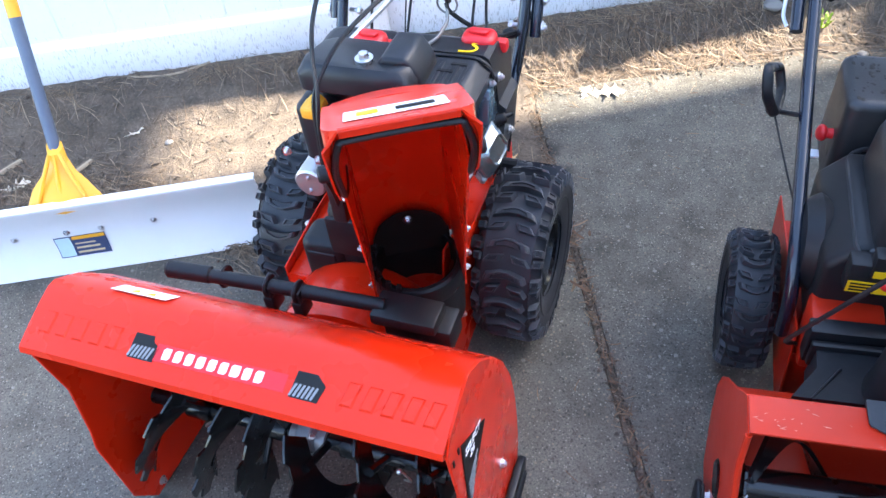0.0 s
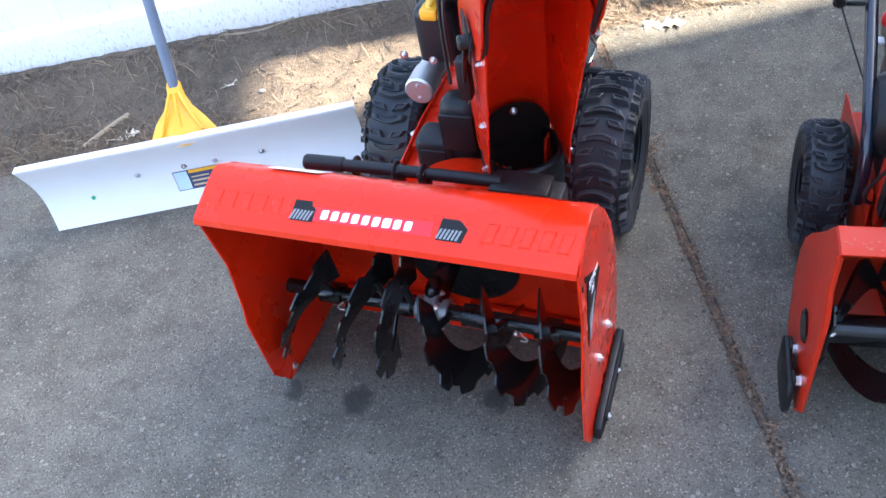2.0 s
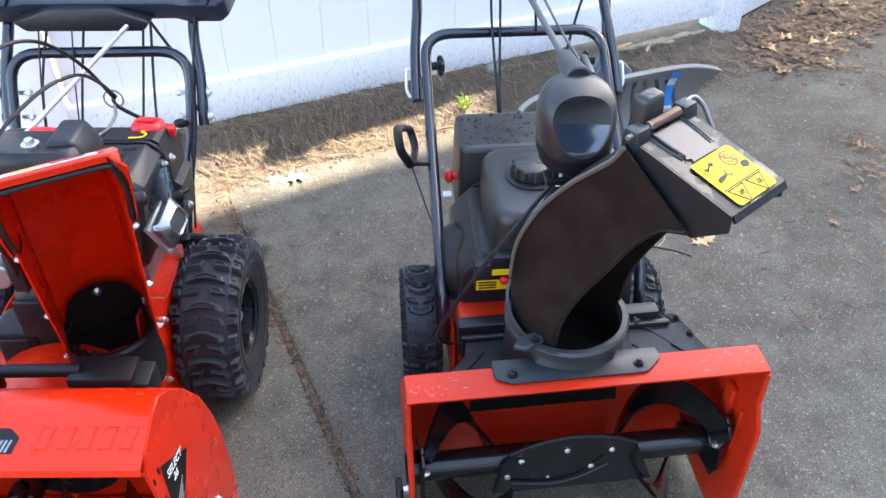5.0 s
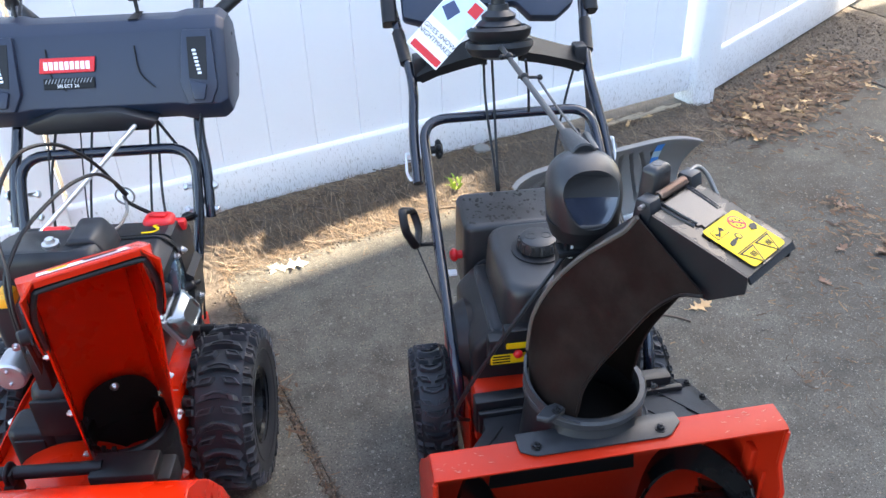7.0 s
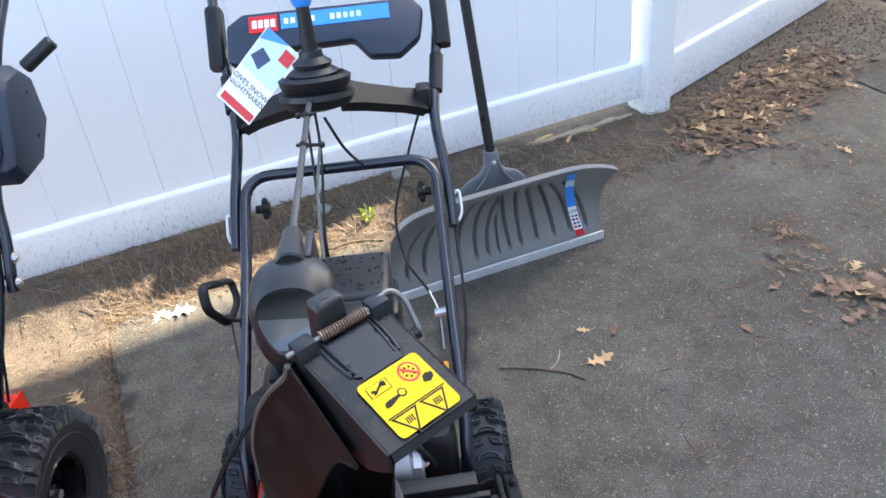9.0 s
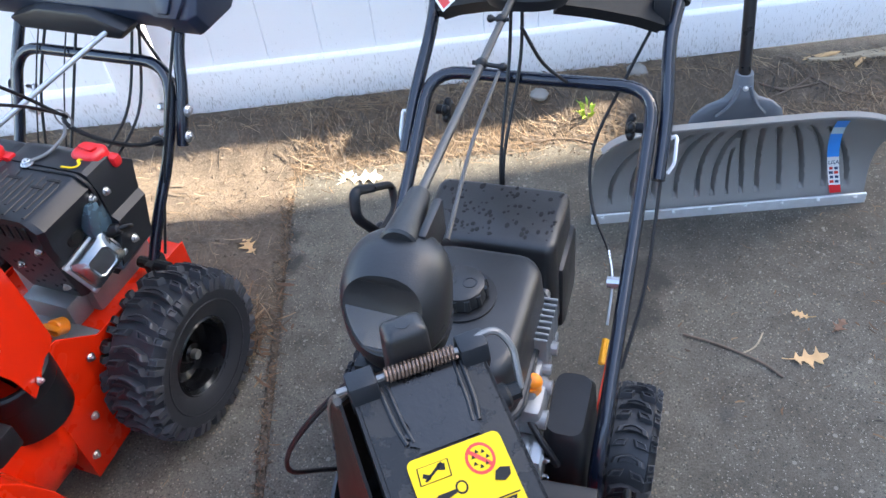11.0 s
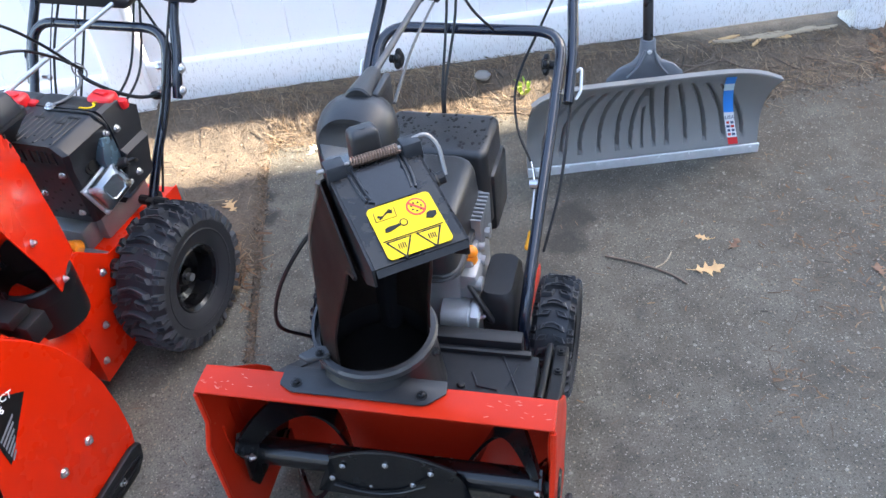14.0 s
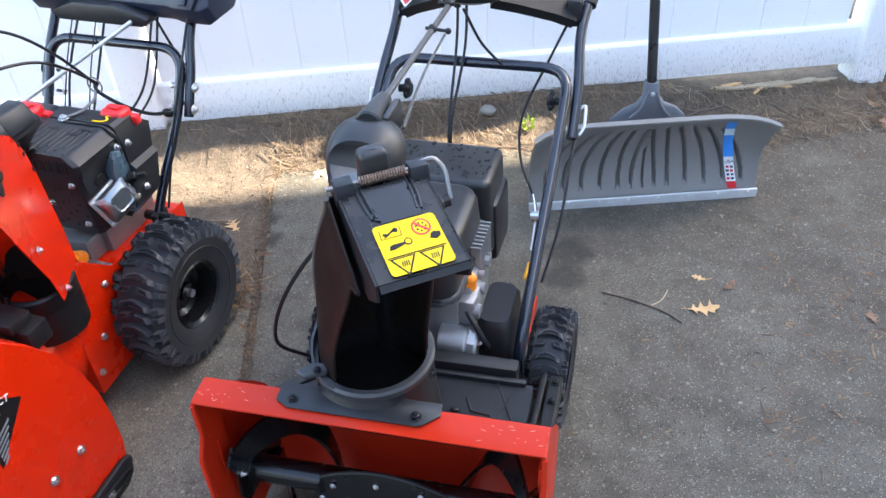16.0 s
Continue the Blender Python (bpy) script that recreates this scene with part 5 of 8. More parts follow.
for s in (-1, 1):
    sp = part("side_plate", prism(side_out, "x", s * TW - 0.002, s * TW + 0.002, 0.001), RED_OLD, toro, "red side plate with pressed ribs")
    # rolled edge along the front
    part("rolled_edge", pipe([(s * TW, -0.003, 0.478), (s * TW, -0.004, 0.40), (s * TW, -0.030, 0.355), (s * TW, -0.034, 0.09), (s * TW, 0.0, 0.043)], 0.005, 8, 0), RED_OLD, sp)
    for y0, y1, z0, z1 in ((0.055, 0.085, 0.30, 0.37), (0.065, 0.10, 0.16, 0.285)):
        part("pressed_rib", box(s * TW - s * 0.012 - 0.004, s * TW - s * 0.004 + 0.004, y0, y1, z0, z1, 0.005), RED_OLD, sp)
    part("slot_rib", box(s * TW - s * 0.006 - 0.003, s * TW - s * 0.003 + 0.003, 0.02, 0.026, 0.24, 0.35, 0.0025), RED_OLD, sp)
    part("bearing", join(cyl((s * (TW - 0.028), 0.080, 0.200), (s * (TW + 0.006), 0.080, 0.200), 0.034, n=24, b=0.004)), BLACK_PAINT, sp)
    for y, z in ((0.092, 0.108), (0.012, 0.118)):
        part("bolt", join(cyl((s * TW, y, z), (s * (TW + 0.022), y, z), 0.0055, n=10), bolt((s * (TW + 0.002), y, z), (s, 0, 0), 0.010, 0.008)), STEEL, sp)
    part("skid_shoe", join(prism([(-0.014, 0.058), (-0.004, 0.030), (0.015, 0.018), (0.105, 0.018), (0.122, 0.030), (0.126, 0.110), (0.114, 0.124), (0.000, 0.124), (-0.012, 0.105)], "x", s * (TW + 0.014), s * (TW + 0.026), 0.004, 2), *[box(min(s * (TW + 0.012), s * (TW + 0.018)), max(s * (TW + 0.012), s * (TW + 0.018)), y - 0.014, y + 0.014, 0.094, 0.132, 0.002) for y in (0.092, 0.012)]), PLASTIC, toro, "black skid shoe bolted beside the side plate")
part("scraper_bar", box(-TW + 0.004, TW - 0.004, 0.170, 0.205, 0.030, 0.060, 0.003), PLASTIC, toro, "black scraper bar under the housing")
# pale scratches on the lip's corners
scuff_rng = random.Random(29)
slivers = []
for k in range(30):
    x = scuff_rng.choice((-1, 1)) * scuff_rng.uniform(0.20, 0.305)
    y, ln, w = scuff_rng.uniform(0.004, 0.046), scuff_rng.uniform(0.003, 0.012), scuff_rng.uniform(0.0008, 0.0022)
    a = scuff_rng.uniform(-0.5, 0.5)
    slivers.append(moved(prism([(-ln / 2, 0), (-ln * 0.1, -w / 2), (ln / 2, -w * 0.1), (ln * 0.1, w / 2)], "z", 0, 0.0003), pose(x, y, 0.4905 + 0.022 * y + 0.0012, 0, 0, math.degrees(a))))
tagged(part("scuff_marks", join(*slivers), SCUFF, tlip, "pale scuffs on the red paint"), "pale scuffs on the red paint", "", "", "stuff")
# auger: thick shaft, centre paddle, one ribbon on each side
TA = (0.080, 0.200)
part("auger_shaft", join(cyl((-TW + 0.01, *TA), (TW - 0.01, *TA), 0.028, n=24), *[cyl((q * 0.285, *TA), (q * 0.300, *TA), 0.034, n=24, b=0.003) for q in (-1, 1)]), BLACK_PAINT, toro, "black auger tube")
pad_rows = []
for v in (0.0, 0.25, 0.5, 0.75, 1.0):
    row = []
    for i in range(17):
        t = -1 + 2 * i / 16
        half_w = 0.158 - 0.034 * v
        z_top = 0.2575 + 0.036 * (1 - t * t)
        row.append((0.003 + t * half_w, 0.030 + 0.016 * v + 0.010 * math.sin(math.pi * v), 0.165 + (z_top - 0.165) * v))
    pad_rows.append(row)
paddle = part("paddle", sheet(pad_rows, 0.005), BLACK_PAINT, toro, "black steel centre paddle with bolts")
part("rubber_edge", pipe([(p[0], p[1] - 0.001, p[2]) for p in pad_rows[-1]], 0.004, 6, 0), PLASTIC, paddle)
# bright line standing in for the highlight under the auger tube
part("edge_highlight", pipe([(p[0], p[1] - 0.001, p[2]) for p in pad_rows[0]], 0.0018, 6, 0), STEEL, paddle)
for x, z in ((-0.098, 0.238), (-0.010, 0.255), (0.078, 0.247), (-0.124, 0.199), (-0.045, 0.190), (0.040, 0.207)):
    part("paddle_bolt", bolt((x, 0.0335 + 0.012 * (z - 0.165) / 0.12, z), (0, -1, 0.15), 0.0042, 0.003), STEEL, paddle)
part("strap", pipe([(-0.118, 0.029, 0.192), (-0.045, 0.026, 0.184), (0.010, 0.028, 0.192), (0.050, 0.030, 0.212), (0.068, 0.031, 0.222)], 0.004, 6, 5, 0.5), PLASTIC, paddle)
low_rows = [[(0.003 + t * 0.145, TA[0] + 0.020 + 0.05 * u, TA[1] - 0.02 - 0.105 * u) for t in [-1 + 2 * i / 10 for i in range(11)]] for u in (0.0, 0.5, 1.0)]
part("paddle", sheet(low_rows, 0.005), BLACK_PAINT, toro, "black steel centre paddle with bolts")


def auger_strand(side, a0, a1, x0, x1):
    """A broad rubber strip winding half round the auger tube."""
    rr = []
    for i in range(41):
        t = i / 40
        a = radians(a0 + (a1 - a0) * t)
        x = side * (x0 + (x1 - x0) * t)
        rr.append([(x - side * dx, TA[0] + r * math.cos(a), TA[1] + r * math.sin(a)) for r, dx in ((0.076, 0.012), (0.103, 0.004), (0.130, -0.004))])
    return sheet(rr, 0.007)


for s in (-1, 1):
    part("auger_strand", auger_strand(s, 118, -48, 0.287, 0.135), BLACK_PAINT, toro, "black rubber auger strip")
    part("auger_strand", auger_strand(s, 172, 325, 0.137, 0.282), BLACK_PAINT, toro, "black rubber auger strip")
for s in (-1, 1):
    arm_ob = part("end_arm", prism([(-0.078, 0.100), (-0.050, 0.124), (0.020, 0.045), (0.050, 0.0), (0.118, -0.060), (0.094, -0.088), (0.0, -0.055), (-0.050, -0.050), (-0.066, -0.010), (-0.060, 0.050)], "x", s * 0.288 - 0.003, s * 0.288 + 0.003, 0.001), BLACK_PAINT, toro)
    arm_ob.matrix_local = Matrix.Translation((0, *TA))
    part("arm_bolt", bolt((s * 0.288 - s * 0.004, -0.046, 0.040), (-s, 0, 0), 0.006), STEEL, arm_ob)
# black deck behind the lip
deck = part("deck", skin([[(-0.232, 0.126, 0.390), (0.262, 0.126, 0.390), (0.262, 0.126, 0.3975), (-0.232, 0.126, 0.3975)],
                          [(-0.215, 0.160, 0.354), (0.262, 0.160, 0.354), (0.262, 0.160, 0.385), (-0.212, 0.160, 0.385)],
                          [(-0.190, 0.205, 0.304), (0.262, 0.205, 0.304), (0.260, 0.205, 0.370), (-0.184, 0.205, 0.370)],
                          [(-0.180, 0.262, 0.28), (0.262, 0.262, 0.28), (0.258, 0.262, 0.352), (-0.176, 0.262, 0.352)]]), DECK, toro, "dusty grey plastic deck behind the housing lip")


def on_deck(x, y, h=0.0):
    return (x, y, 0.396 - 0.305 * (y - 0.12) + h)


# raised panels, ridges and screws of the deck
rows = [[on_deck(0.118 + 0.030 * t + k * (0.088 - 0.012 * t), 0.120 + 0.110 * t, 0.0035) for k in (0, 0.5, 1)] for t in (0, 0.33, 0.67, 1)]
part("deck_panel", sheet(rows, 0.005), DECK, deck)
part("deck_ridge", pipe([on_deck(x, y, 0.005) for x, y in ((0.142, 0.185), (0.158, 0.145), (0.196, 0.138))], 0.0022, 6, 0), DECK, deck)
part("deck_ridge", pipe([on_deck(x, y, 0.003) for x, y in ((0.190, 0.250), (0.238, 0.125))], 0.0022, 6, 0), DECK, deck)
part("deck_ridge", pipe([on_deck(x, y, 0.003) for x, y in ((-0.150, 0.205), (-0.205, 0.125))], 0.0022, 6, 0), DECK, deck)
part("deck_screw", cyl(on_deck(0.128, 0.140, 0.002), on_deck(0.129, 0.143, 0.010), 0.008, n=10, b=0.002), PLASTIC, deck)
part("deck_lip", box(-0.186, 0.245, 0.252, 0.266, 0.310, 0.366, 0.004), PLASTIC, toro)
part("front_plate", prism([(-0.162, 0.030), (-0.160, 0.024), (-0.136, 0.011), (0.094, 0.011), (0.104, 0.015), (0.130, 0.040), (0.128, 0.066), (-0.162, 0.066)], "z", 0.4930, 0.4970, 0.0015, 2), DECK, toro, "black chute mounting plate")
for x in (-0.132, 0.090):
    part("plate_bolt", bolt((x, 0.030, 0.4970), (0, 0, 1), 0.007, 0.006), PLASTIC, toro)
# bolted edge strips along the deck's side: a narrow inner bar, a gap and the flat outer strip
for xa, xb, lift in ((0.264, 0.277, 0.006), (0.281, 0.309, 0.0)):
    rings = []
    for y, z, low in ((0.152, 0.364, 0.358), (0.200, 0.340, 0.310), (0.26, 0.318, 0.270), (0.34, 0.290, 0.240), (0.366, 0.276, 0.230)):
        rings.append([(xa, y, low), (xb, y, low), (xb, y, z - 0.004 + lift), (xb - 0.004, y, z + lift), (xa + 0.004, y, z + lift), (xa, y, z - 0.004 + lift)])
    part("edge_strip", skin(rings), PLASTIC, toro, "black flat edge strip with bolts")
for y, z in ((0.256, 0.3200), (0.328, 0.2945)):
    part("strip_bolt", bolt((0.296, y, z), (0, 0.33, 0.94), 0.0070, 0.006), PLASTIC, toro)
part("cross_bar", box(-0.19, 0.225, 0.268, 0.300, 0.300, 0.382, 0.004), PLASTIC, toro)
# chute ring and base
RC = Vector((-0.010, 0.166, 0))
RB = Vector((-0.010, 0.150, 0))
def house_z(y):
    """Height of the housing and the deck under the chute ring."""
    for (a, u), (b, v) in zip([(0.0, 0.494), (0.06, 0.494), (0.075, 0.408), (0.12, 0.396), (0.262, 0.352), (0.5, 0.30)], [(0.06, 0.494), (0.075, 0.408), (0.12, 0.396), (0.262, 0.352), (0.5, 0.30)]):
        if y <= b:
            return u + (v - u) * (y - a) / (b - a)
    return 0.34


rows = []
for i in range(49):
    a = 2 * math.pi * i / 48
    c, s = math.cos(a), math.sin(a)
    low_z = house_z(RB.y + 0.118 * s) - 0.001
    rows.append([(RB.x + r * c, RB.y + r * s, z) for r, z in ((0.116, low_z), (0.110, low_z + 0.4 * (0.514 - low_z)), (0.104, 0.516))])
part("chute_base", sheet(rows, 0.004), PLASTIC, toro, "black round chute base")
part("chute_ring", lathe([(0.102, 0), (0.109, 0.003), (0.111, 0.016), (0.107, 0.021), (0.098, 0.021), (0.096, 0.0)], RB + Vector((0, 0, 0.510)), RB + Vector((0, 0, 1)), 44, False), RING, toro, "worn dark chute ring")
part("ring_clamp", prism([(-0.02, -0.010), (0.02, -0.016), (0.03, 0.004), (0.0, 0.016), (-0.03, 0.012)], "z", 0, 0.012, 0.003), RING, toro).matrix_local = Matrix.Translation((-0.090, 0.070, 0.532)) @ pose(0, 0, 0, 0, 0, 40)
part("clamp_bolt", bolt((-0.082, 0.068, 0.543), (0, 0, 1), 0.006), PLASTIC, toro)
part("clamp_bolt", bolt((0.106, 0.120, 0.525), (1, -0.4, 0.3), 0.006), PLASTIC, toro)
# worn grey crescent that guides the chute on its ring
rows = []
for i in range(19):
    t = i / 18
    a = radians(140 + 112 * t)
    top_z = 0.530 + 0.050 * (1 - t) ** 1.3 * min(1.0, 0.35 + t * 4)
    rows.append([RB + Vector((0.1100 * math.cos(a), 0.1100 * math.sin(a), z)) for z in (0.512, (0.512 + top_z) / 2, top_z)])
part("ring_guide", sheet(rows, 0.005), RING, toro, "worn grey crescent guide")
part("throat", lathe([(0.098, 0), (0.098, 0.004), (0.03, 0.006)], RB + Vector((0, 0, 0.440)), RB + Vector((0, 0, 1)), 30), INK, toro)
ta, tl = Vector((0.6, -0.8, 0)), Vector((0.8, 0.6, 0))


def tc(r, lat, z):
    return RC + ta * r + tl * lat + Vector((0, 0, z))


TB = [(-0.092, 0.500), (-0.086, 0.54), (-0.078, 0.60), (-0.056, 0.68), (-0.020, 0.76), (0.024, 0.828), (0.066, 0.875), (0.100, 0.912), (0.116, 0.940)]
TF = [(0.062, 0.500), (0.067, 0.54), (0.076, 0.585), (0.096, 0.645), (0.126, 0.722), (0.150, 0.780), (0.172, 0.815), (0.200, 0.846), (0.235, 0.862)]


def half(i):
    """Half the channel's width; it narrows upward."""
    return 0.094 - 0.028 * min(i / 5, 1)


def chute_point(i, phi):
    """A point of the chute's shell at station i; phi runs from one front edge (-120) round the back to the other."""
    (rb, z), (rf, zf), h = TB[i], TF[i], half(i)
    sgn, p = (1 if phi > 0 else -1), abs(phi)
    if p > 45:
        t = (p - 45) / 75
        flat = tc(rb + (rf - rb) * t, sgn * h, z + (zf - z) * t)
    else:
        flat = tc(rb - 0.014 * (1 - (p / 45) ** 2), sgn * h * p / 45, z)
    k = (1.0, 0.92, 0.62, 0.25, 0.06, 0, 0, 0, 0)[i]
    a = radians(phi)
    foot = RB - ta * 0.096 * math.cos(a) + tl * 0.096 * math.sin(a) + Vector((0, 0, z))
    return flat.lerp(foot, k)


turns = [-120 + 7.5 * q for q in range(33)]
tch = part("chute", sheet([[chute_point(i, p) for p in turns] for i in range(len(TB))], 0.003), CHUTE_BROWN, toro, "tall brown-black plastic discharge chute")
for s in (-1, 1):
    part("edge_bead", pipe([chute_point(i, s * 45) for i in range(2, len(TB))], 0.0042, 6, 3), CHUTE_EDGE if s < 0 else CHUTE_BROWN, tch)
    part("edge_bead", pipe([chute_point(i, s * 120) for i in range(1, len(TB))], 0.0030, 6, 3), CHUTE_BROWN, tch)
# deflector hood
HT = [(0.110, 0.948), (0.165, 0.9365), (0.225, 0.9235), (0.284, 0.910)]
HL = [(0.116, 0.895), (0.170, 0.850), (0.236, 0.848), (0.285, 0.884)]
HM = 0.013
rows = [[tc(r, HM + 0.062 * k / 3, z) for k in range(-3, 4)] for r, z in HT]
hood = part("deflector", sheet(rows, 0.004), DAMP, toro, "black hinged deflector with a yellow warning label")
for s in (-1, 1):
    rows = [[tc(a[0] + (b[0] - a[0]) * t, HM + s * 0.0625, a[1] + (b[1] - a[1]) * t) for t in (0, 0.5, 1)] for a, b in zip(HT, HL)]
    part("deflector_side", sheet(rows, 0.0035), PLASTIC, hood)
    part("hinge_block", join(prism([(0.100, 0.922), (0.126, 0.922), (0.132, 0.942), (0.127, 0.962), (0.104, 0.962)], "y", -0.014, 0.014, 0.003, 2)), PLASTIC_NEW, hood).matrix_local = Matrix.Translation(tc(0, HM + s * 0.054, 0)) @ Matrix(((ta.x, tl.x, 0, 0), (ta.y, tl.y, 0, 0), (0, 0, 1, 0), (0, 0, 0, 1)))
    part("stiffener", pipe([tc(0.122, HM + s * 0.040, 0.946), tc(0.160, HM + s * 0.038, 0.938), tc(0.182, HM + s * 0.034, 0.9335)], 0.0024, 8, 3), PLASTIC_NEW, hood)
    part("stiffener", pipe([tc(0.122, HM + s * 0.033, 0.948), tc(0.160, HM + s * 0.031, 0.940), tc(0.182, HM + s * 0.028, 0.935)], 0.0018, 8, 3), PLASTIC_NEW, hood)
wet_rng = random.Random(17)
rows = []
for i in range(15):
    r = 0.126 + 0.068 * i / 14
    ragged = 0.031 + wet_rng.uniform(-0.003, 0.003) - 0.012 * max(0.0, i / 14 - 0.7)
    shift = wet_rng.uniform(-0.003, 0.003) + 0.006 * max(0.0, i / 14 - 0.6)
    rows.append([tc(r, HM + shift + ragged * k / 4, 0.948 - 0.209 * (r - 0.110) + 0.0024) for k in range(-4, 5)])
part("wet_patch", sheet(rows, 0.0004), WET_PLASTIC, hood, "ragged wet patch near the hinge")
part("rubber_lip", sheet([[tc(r, HM + 0.061 * k / 3, z) for k in range(-3, 4)] for r, z in ((0.284, 0.908), (0.290, 0.900))], 0.004), PLASTIC, hood)
n = 18
spring = [tc(0.118 + 0.0062 * math.cos(a), HM - 0.031 + 0.068 * a / (2 * math.pi * n), 0.955 + 0.0062 * math.sin(a)) for a in [2 * math.pi * k / 8 for k in range(8 * n + 1)]]
part("hinge_spring", pipe(spring, 0.0017, 6, 0), SPRING, hood, "brown coiled hinge spring")
part("hinge_pin", join(cyl(tc(0.118, HM - 0.078, 0.955), tc(0.118, HM + 0.068, 0.955), 0.0035, n=10)), GREY_ROD, hood)
part("hinge_rod", pipe(bent([(0.108, 0.113, 0.957), (0.132, 0.132, 0.962), (0.149, 0.128, 0.946), (0.162, 0.104, 0.914)], 0.014), 0.0036, 8, 0), GREY_ROD, hood)
part("cable_stop", join(cyl((0.120, 0.074, 0.905), (0.152, 0.098, 0.910), 0.013, n=16, b=0.003), cyl((0.150, 0.0965, 0.9097), (0.160, 0.104, 0.911), 0.009, n=10)), PLASTIC, hood)
hs = (0.910 - 0.9235) / (0.284 - 0.225)
hn = (Vector((0, 0, 1)) - ta * hs).normalized()
hu = (ta + Vector((0, 0, hs))).normalized()


def on_hood(lat, u, h=0.0):
    """A pose on the hood's top: x across it, y up it, u metres back from its front edge."""
    m = Matrix.Identity(4)
    m.col[0][:3], m.col[1][:3], m.col[2][:3] = tl * 0.80, -hu * 0.88, hn
    m.translation = tc(0.284, HM + 0.80 * lat, 0.910) - hu * (u * 0.88 - 0.008) + hn * (h + 0.0027)
    return m


lab = part("warning_label", moved(prism([(p[0], p[1]) for p in rrect(0, 0, 0.108, 0.098, 0.008, 0)], "z", 0, 0.0007), on_hood(0.002, 0.062)), YELLOW, hood, "yellow warning label with black pictograms")


def mark(poly, lat, u, mat=INK):
    part("pictogram", moved(prism(poly, "z", 0.0007, 0.0018), on_hood(lat, u)), mat, lab)


def frame_poly(pts, k):
    cx, cy = sum(p[0] for p in pts) / len(pts), sum(p[1] for p in pts) / len(pts)
    return [(cx + (x - cx) * k, cy + (y - cy) * k) for x, y in pts]


def outline_mark(pts, lat, u, mat=INK, inner=0.84):
    part("pictogram", moved(prism(pts, "z", 0.0007, 0.0011), on_hood(lat, u)), mat, lab)
    part("pictogram", moved(prism(frame_poly(pts, inner), "z", 0.0011, 0.0014), on_hood(lat, u)), YELLOW, lab)


mark([(-0.050, -0.0006), (0.050, -0.0006), (0.050, 0.0006), (-0.050, 0.0006)], 0.002, 0.046)
for x in (-0.024, 0.026):
    outline_mark([(-0.022, 0.016), (0.0, -0.020), (0.022, 0.016)], x, 0.028, INK, 0.78)
    for k in range(4):
        mark([(-0.006 + 0.0035 * k, -0.003 - 0.0015 * (k % 2)), (-0.004 + 0.0035 * k, -0.003), (-0.003 + 0.0035 * k, 0.007), (-0.005 + 0.0035 * k, 0.006)], x, 0.029)
outline_mark([(-0.019, -0.009), (0.017, -0.009), (0.019, 0.009), (-0.017, 0.009)], -0.026, 0.092, INK, 0.92)
mark([(-0.013, -0.006), (-0.010, -0.007), (0.012, 0.005), (0.010, 0.008)], -0.026, 0.092)
mark([(-0.014, -0.002), (-0.006, -0.006), (-0.004, -0.002), (-0.012, 0.002)], -0.026, 0.092)
mark([(0.004, 0.001), (0.012, -0.002), (0.014, 0.005), (0.006, 0.007)], -0.026, 0.092)
mark([(-0.018, -0.005), (-0.010, -0.006), (0.010, 0.000), (0.010, 0.003), (-0.010, 0.003), (-0.016, 0.001)], -0.020, 0.066)
outline_mark([(0.007 * math.cos(2 * math.pi * k / 12), 0.007 * math.sin(2 * math.pi * k / 12)) for k in range(12)], -0.004, 0.069, INK, 0.7)
ringp = [(0.0165 * math.cos(2 * math.pi * k / 20), 0.0165 * math.sin(2 * math.pi * k / 20)) for k in range(20)]
outline_mark(ringp, 0.026, 0.089, RED_INK, 0.80)
mark([(-0.012, 0.009), (-0.009, 0.012), (0.012, -0.009), (0.009, -0.012)], 0.026, 0.089, RED_INK)
for k in range(7):
    a = 2 * math.pi * k / 7
    mark([(0.008 * math.cos(a) - 0.0025, 0.008 * math.sin(a) - 0.0015), (0.008 * math.cos(a) + 0.0025, 0.008 * math.sin(a) - 0.0015), (0.008 * math.cos(a), 0.008 * math.sin(a) + 0.0025)], 0.026, 0.0885)
mark([(-0.008, -0.004), (0.002, -0.008), (0.010, -0.004), (0.012, 0.003), (0.002, 0.006), (-0.004, 0.004)], 0.040, 0.068)

# chute control gear housing on a column behind the chute
part("gear_column", join(prism([(-0.040, 0.240), (-0.010, 0.230), (0.010, 0.255), (-0.005, 0.290), (-0.040, 0.290)], "z", 0.38, 0.870, 0.006, 2)), PLASTIC, toro, "black column of the chute gear")


def helmet(u, deg, k=1.0):
    """A point on the gear housing: u from its rim (0) to its crown (1), deg round it from the front."""
    w = 1 - 0.06 * (1 - u / 0.45) ** 2 if u < 0.45 else max(0.0, 1 - ((u - 0.45) / 0.55) ** 2.6) ** (1 / 2.4)
    a = radians(deg - 90)
    reach = 0.069 if math.sin(a) < 0 else 0.062
    ca_, sa_ = math.cos(a), math.sin(a)
    px = math.copysign(abs(ca_) ** 0.86, ca_)
    py = math.copysign(abs(sa_) ** 0.88, sa_)
    return (-0.012 + 0.0625 * w * k * px, 0.228 + 0.012 * u + reach * w * k * py, 0.832 + 0.108 * u - 0.18 * max(0.0, -reach * w * py) * u + (k - 1.0) * 0.06)


def face_y(z):
    """The sloping front face of the gear housing."""
    return 0.167 + 0.46 * max(0.0, z - 0.850)


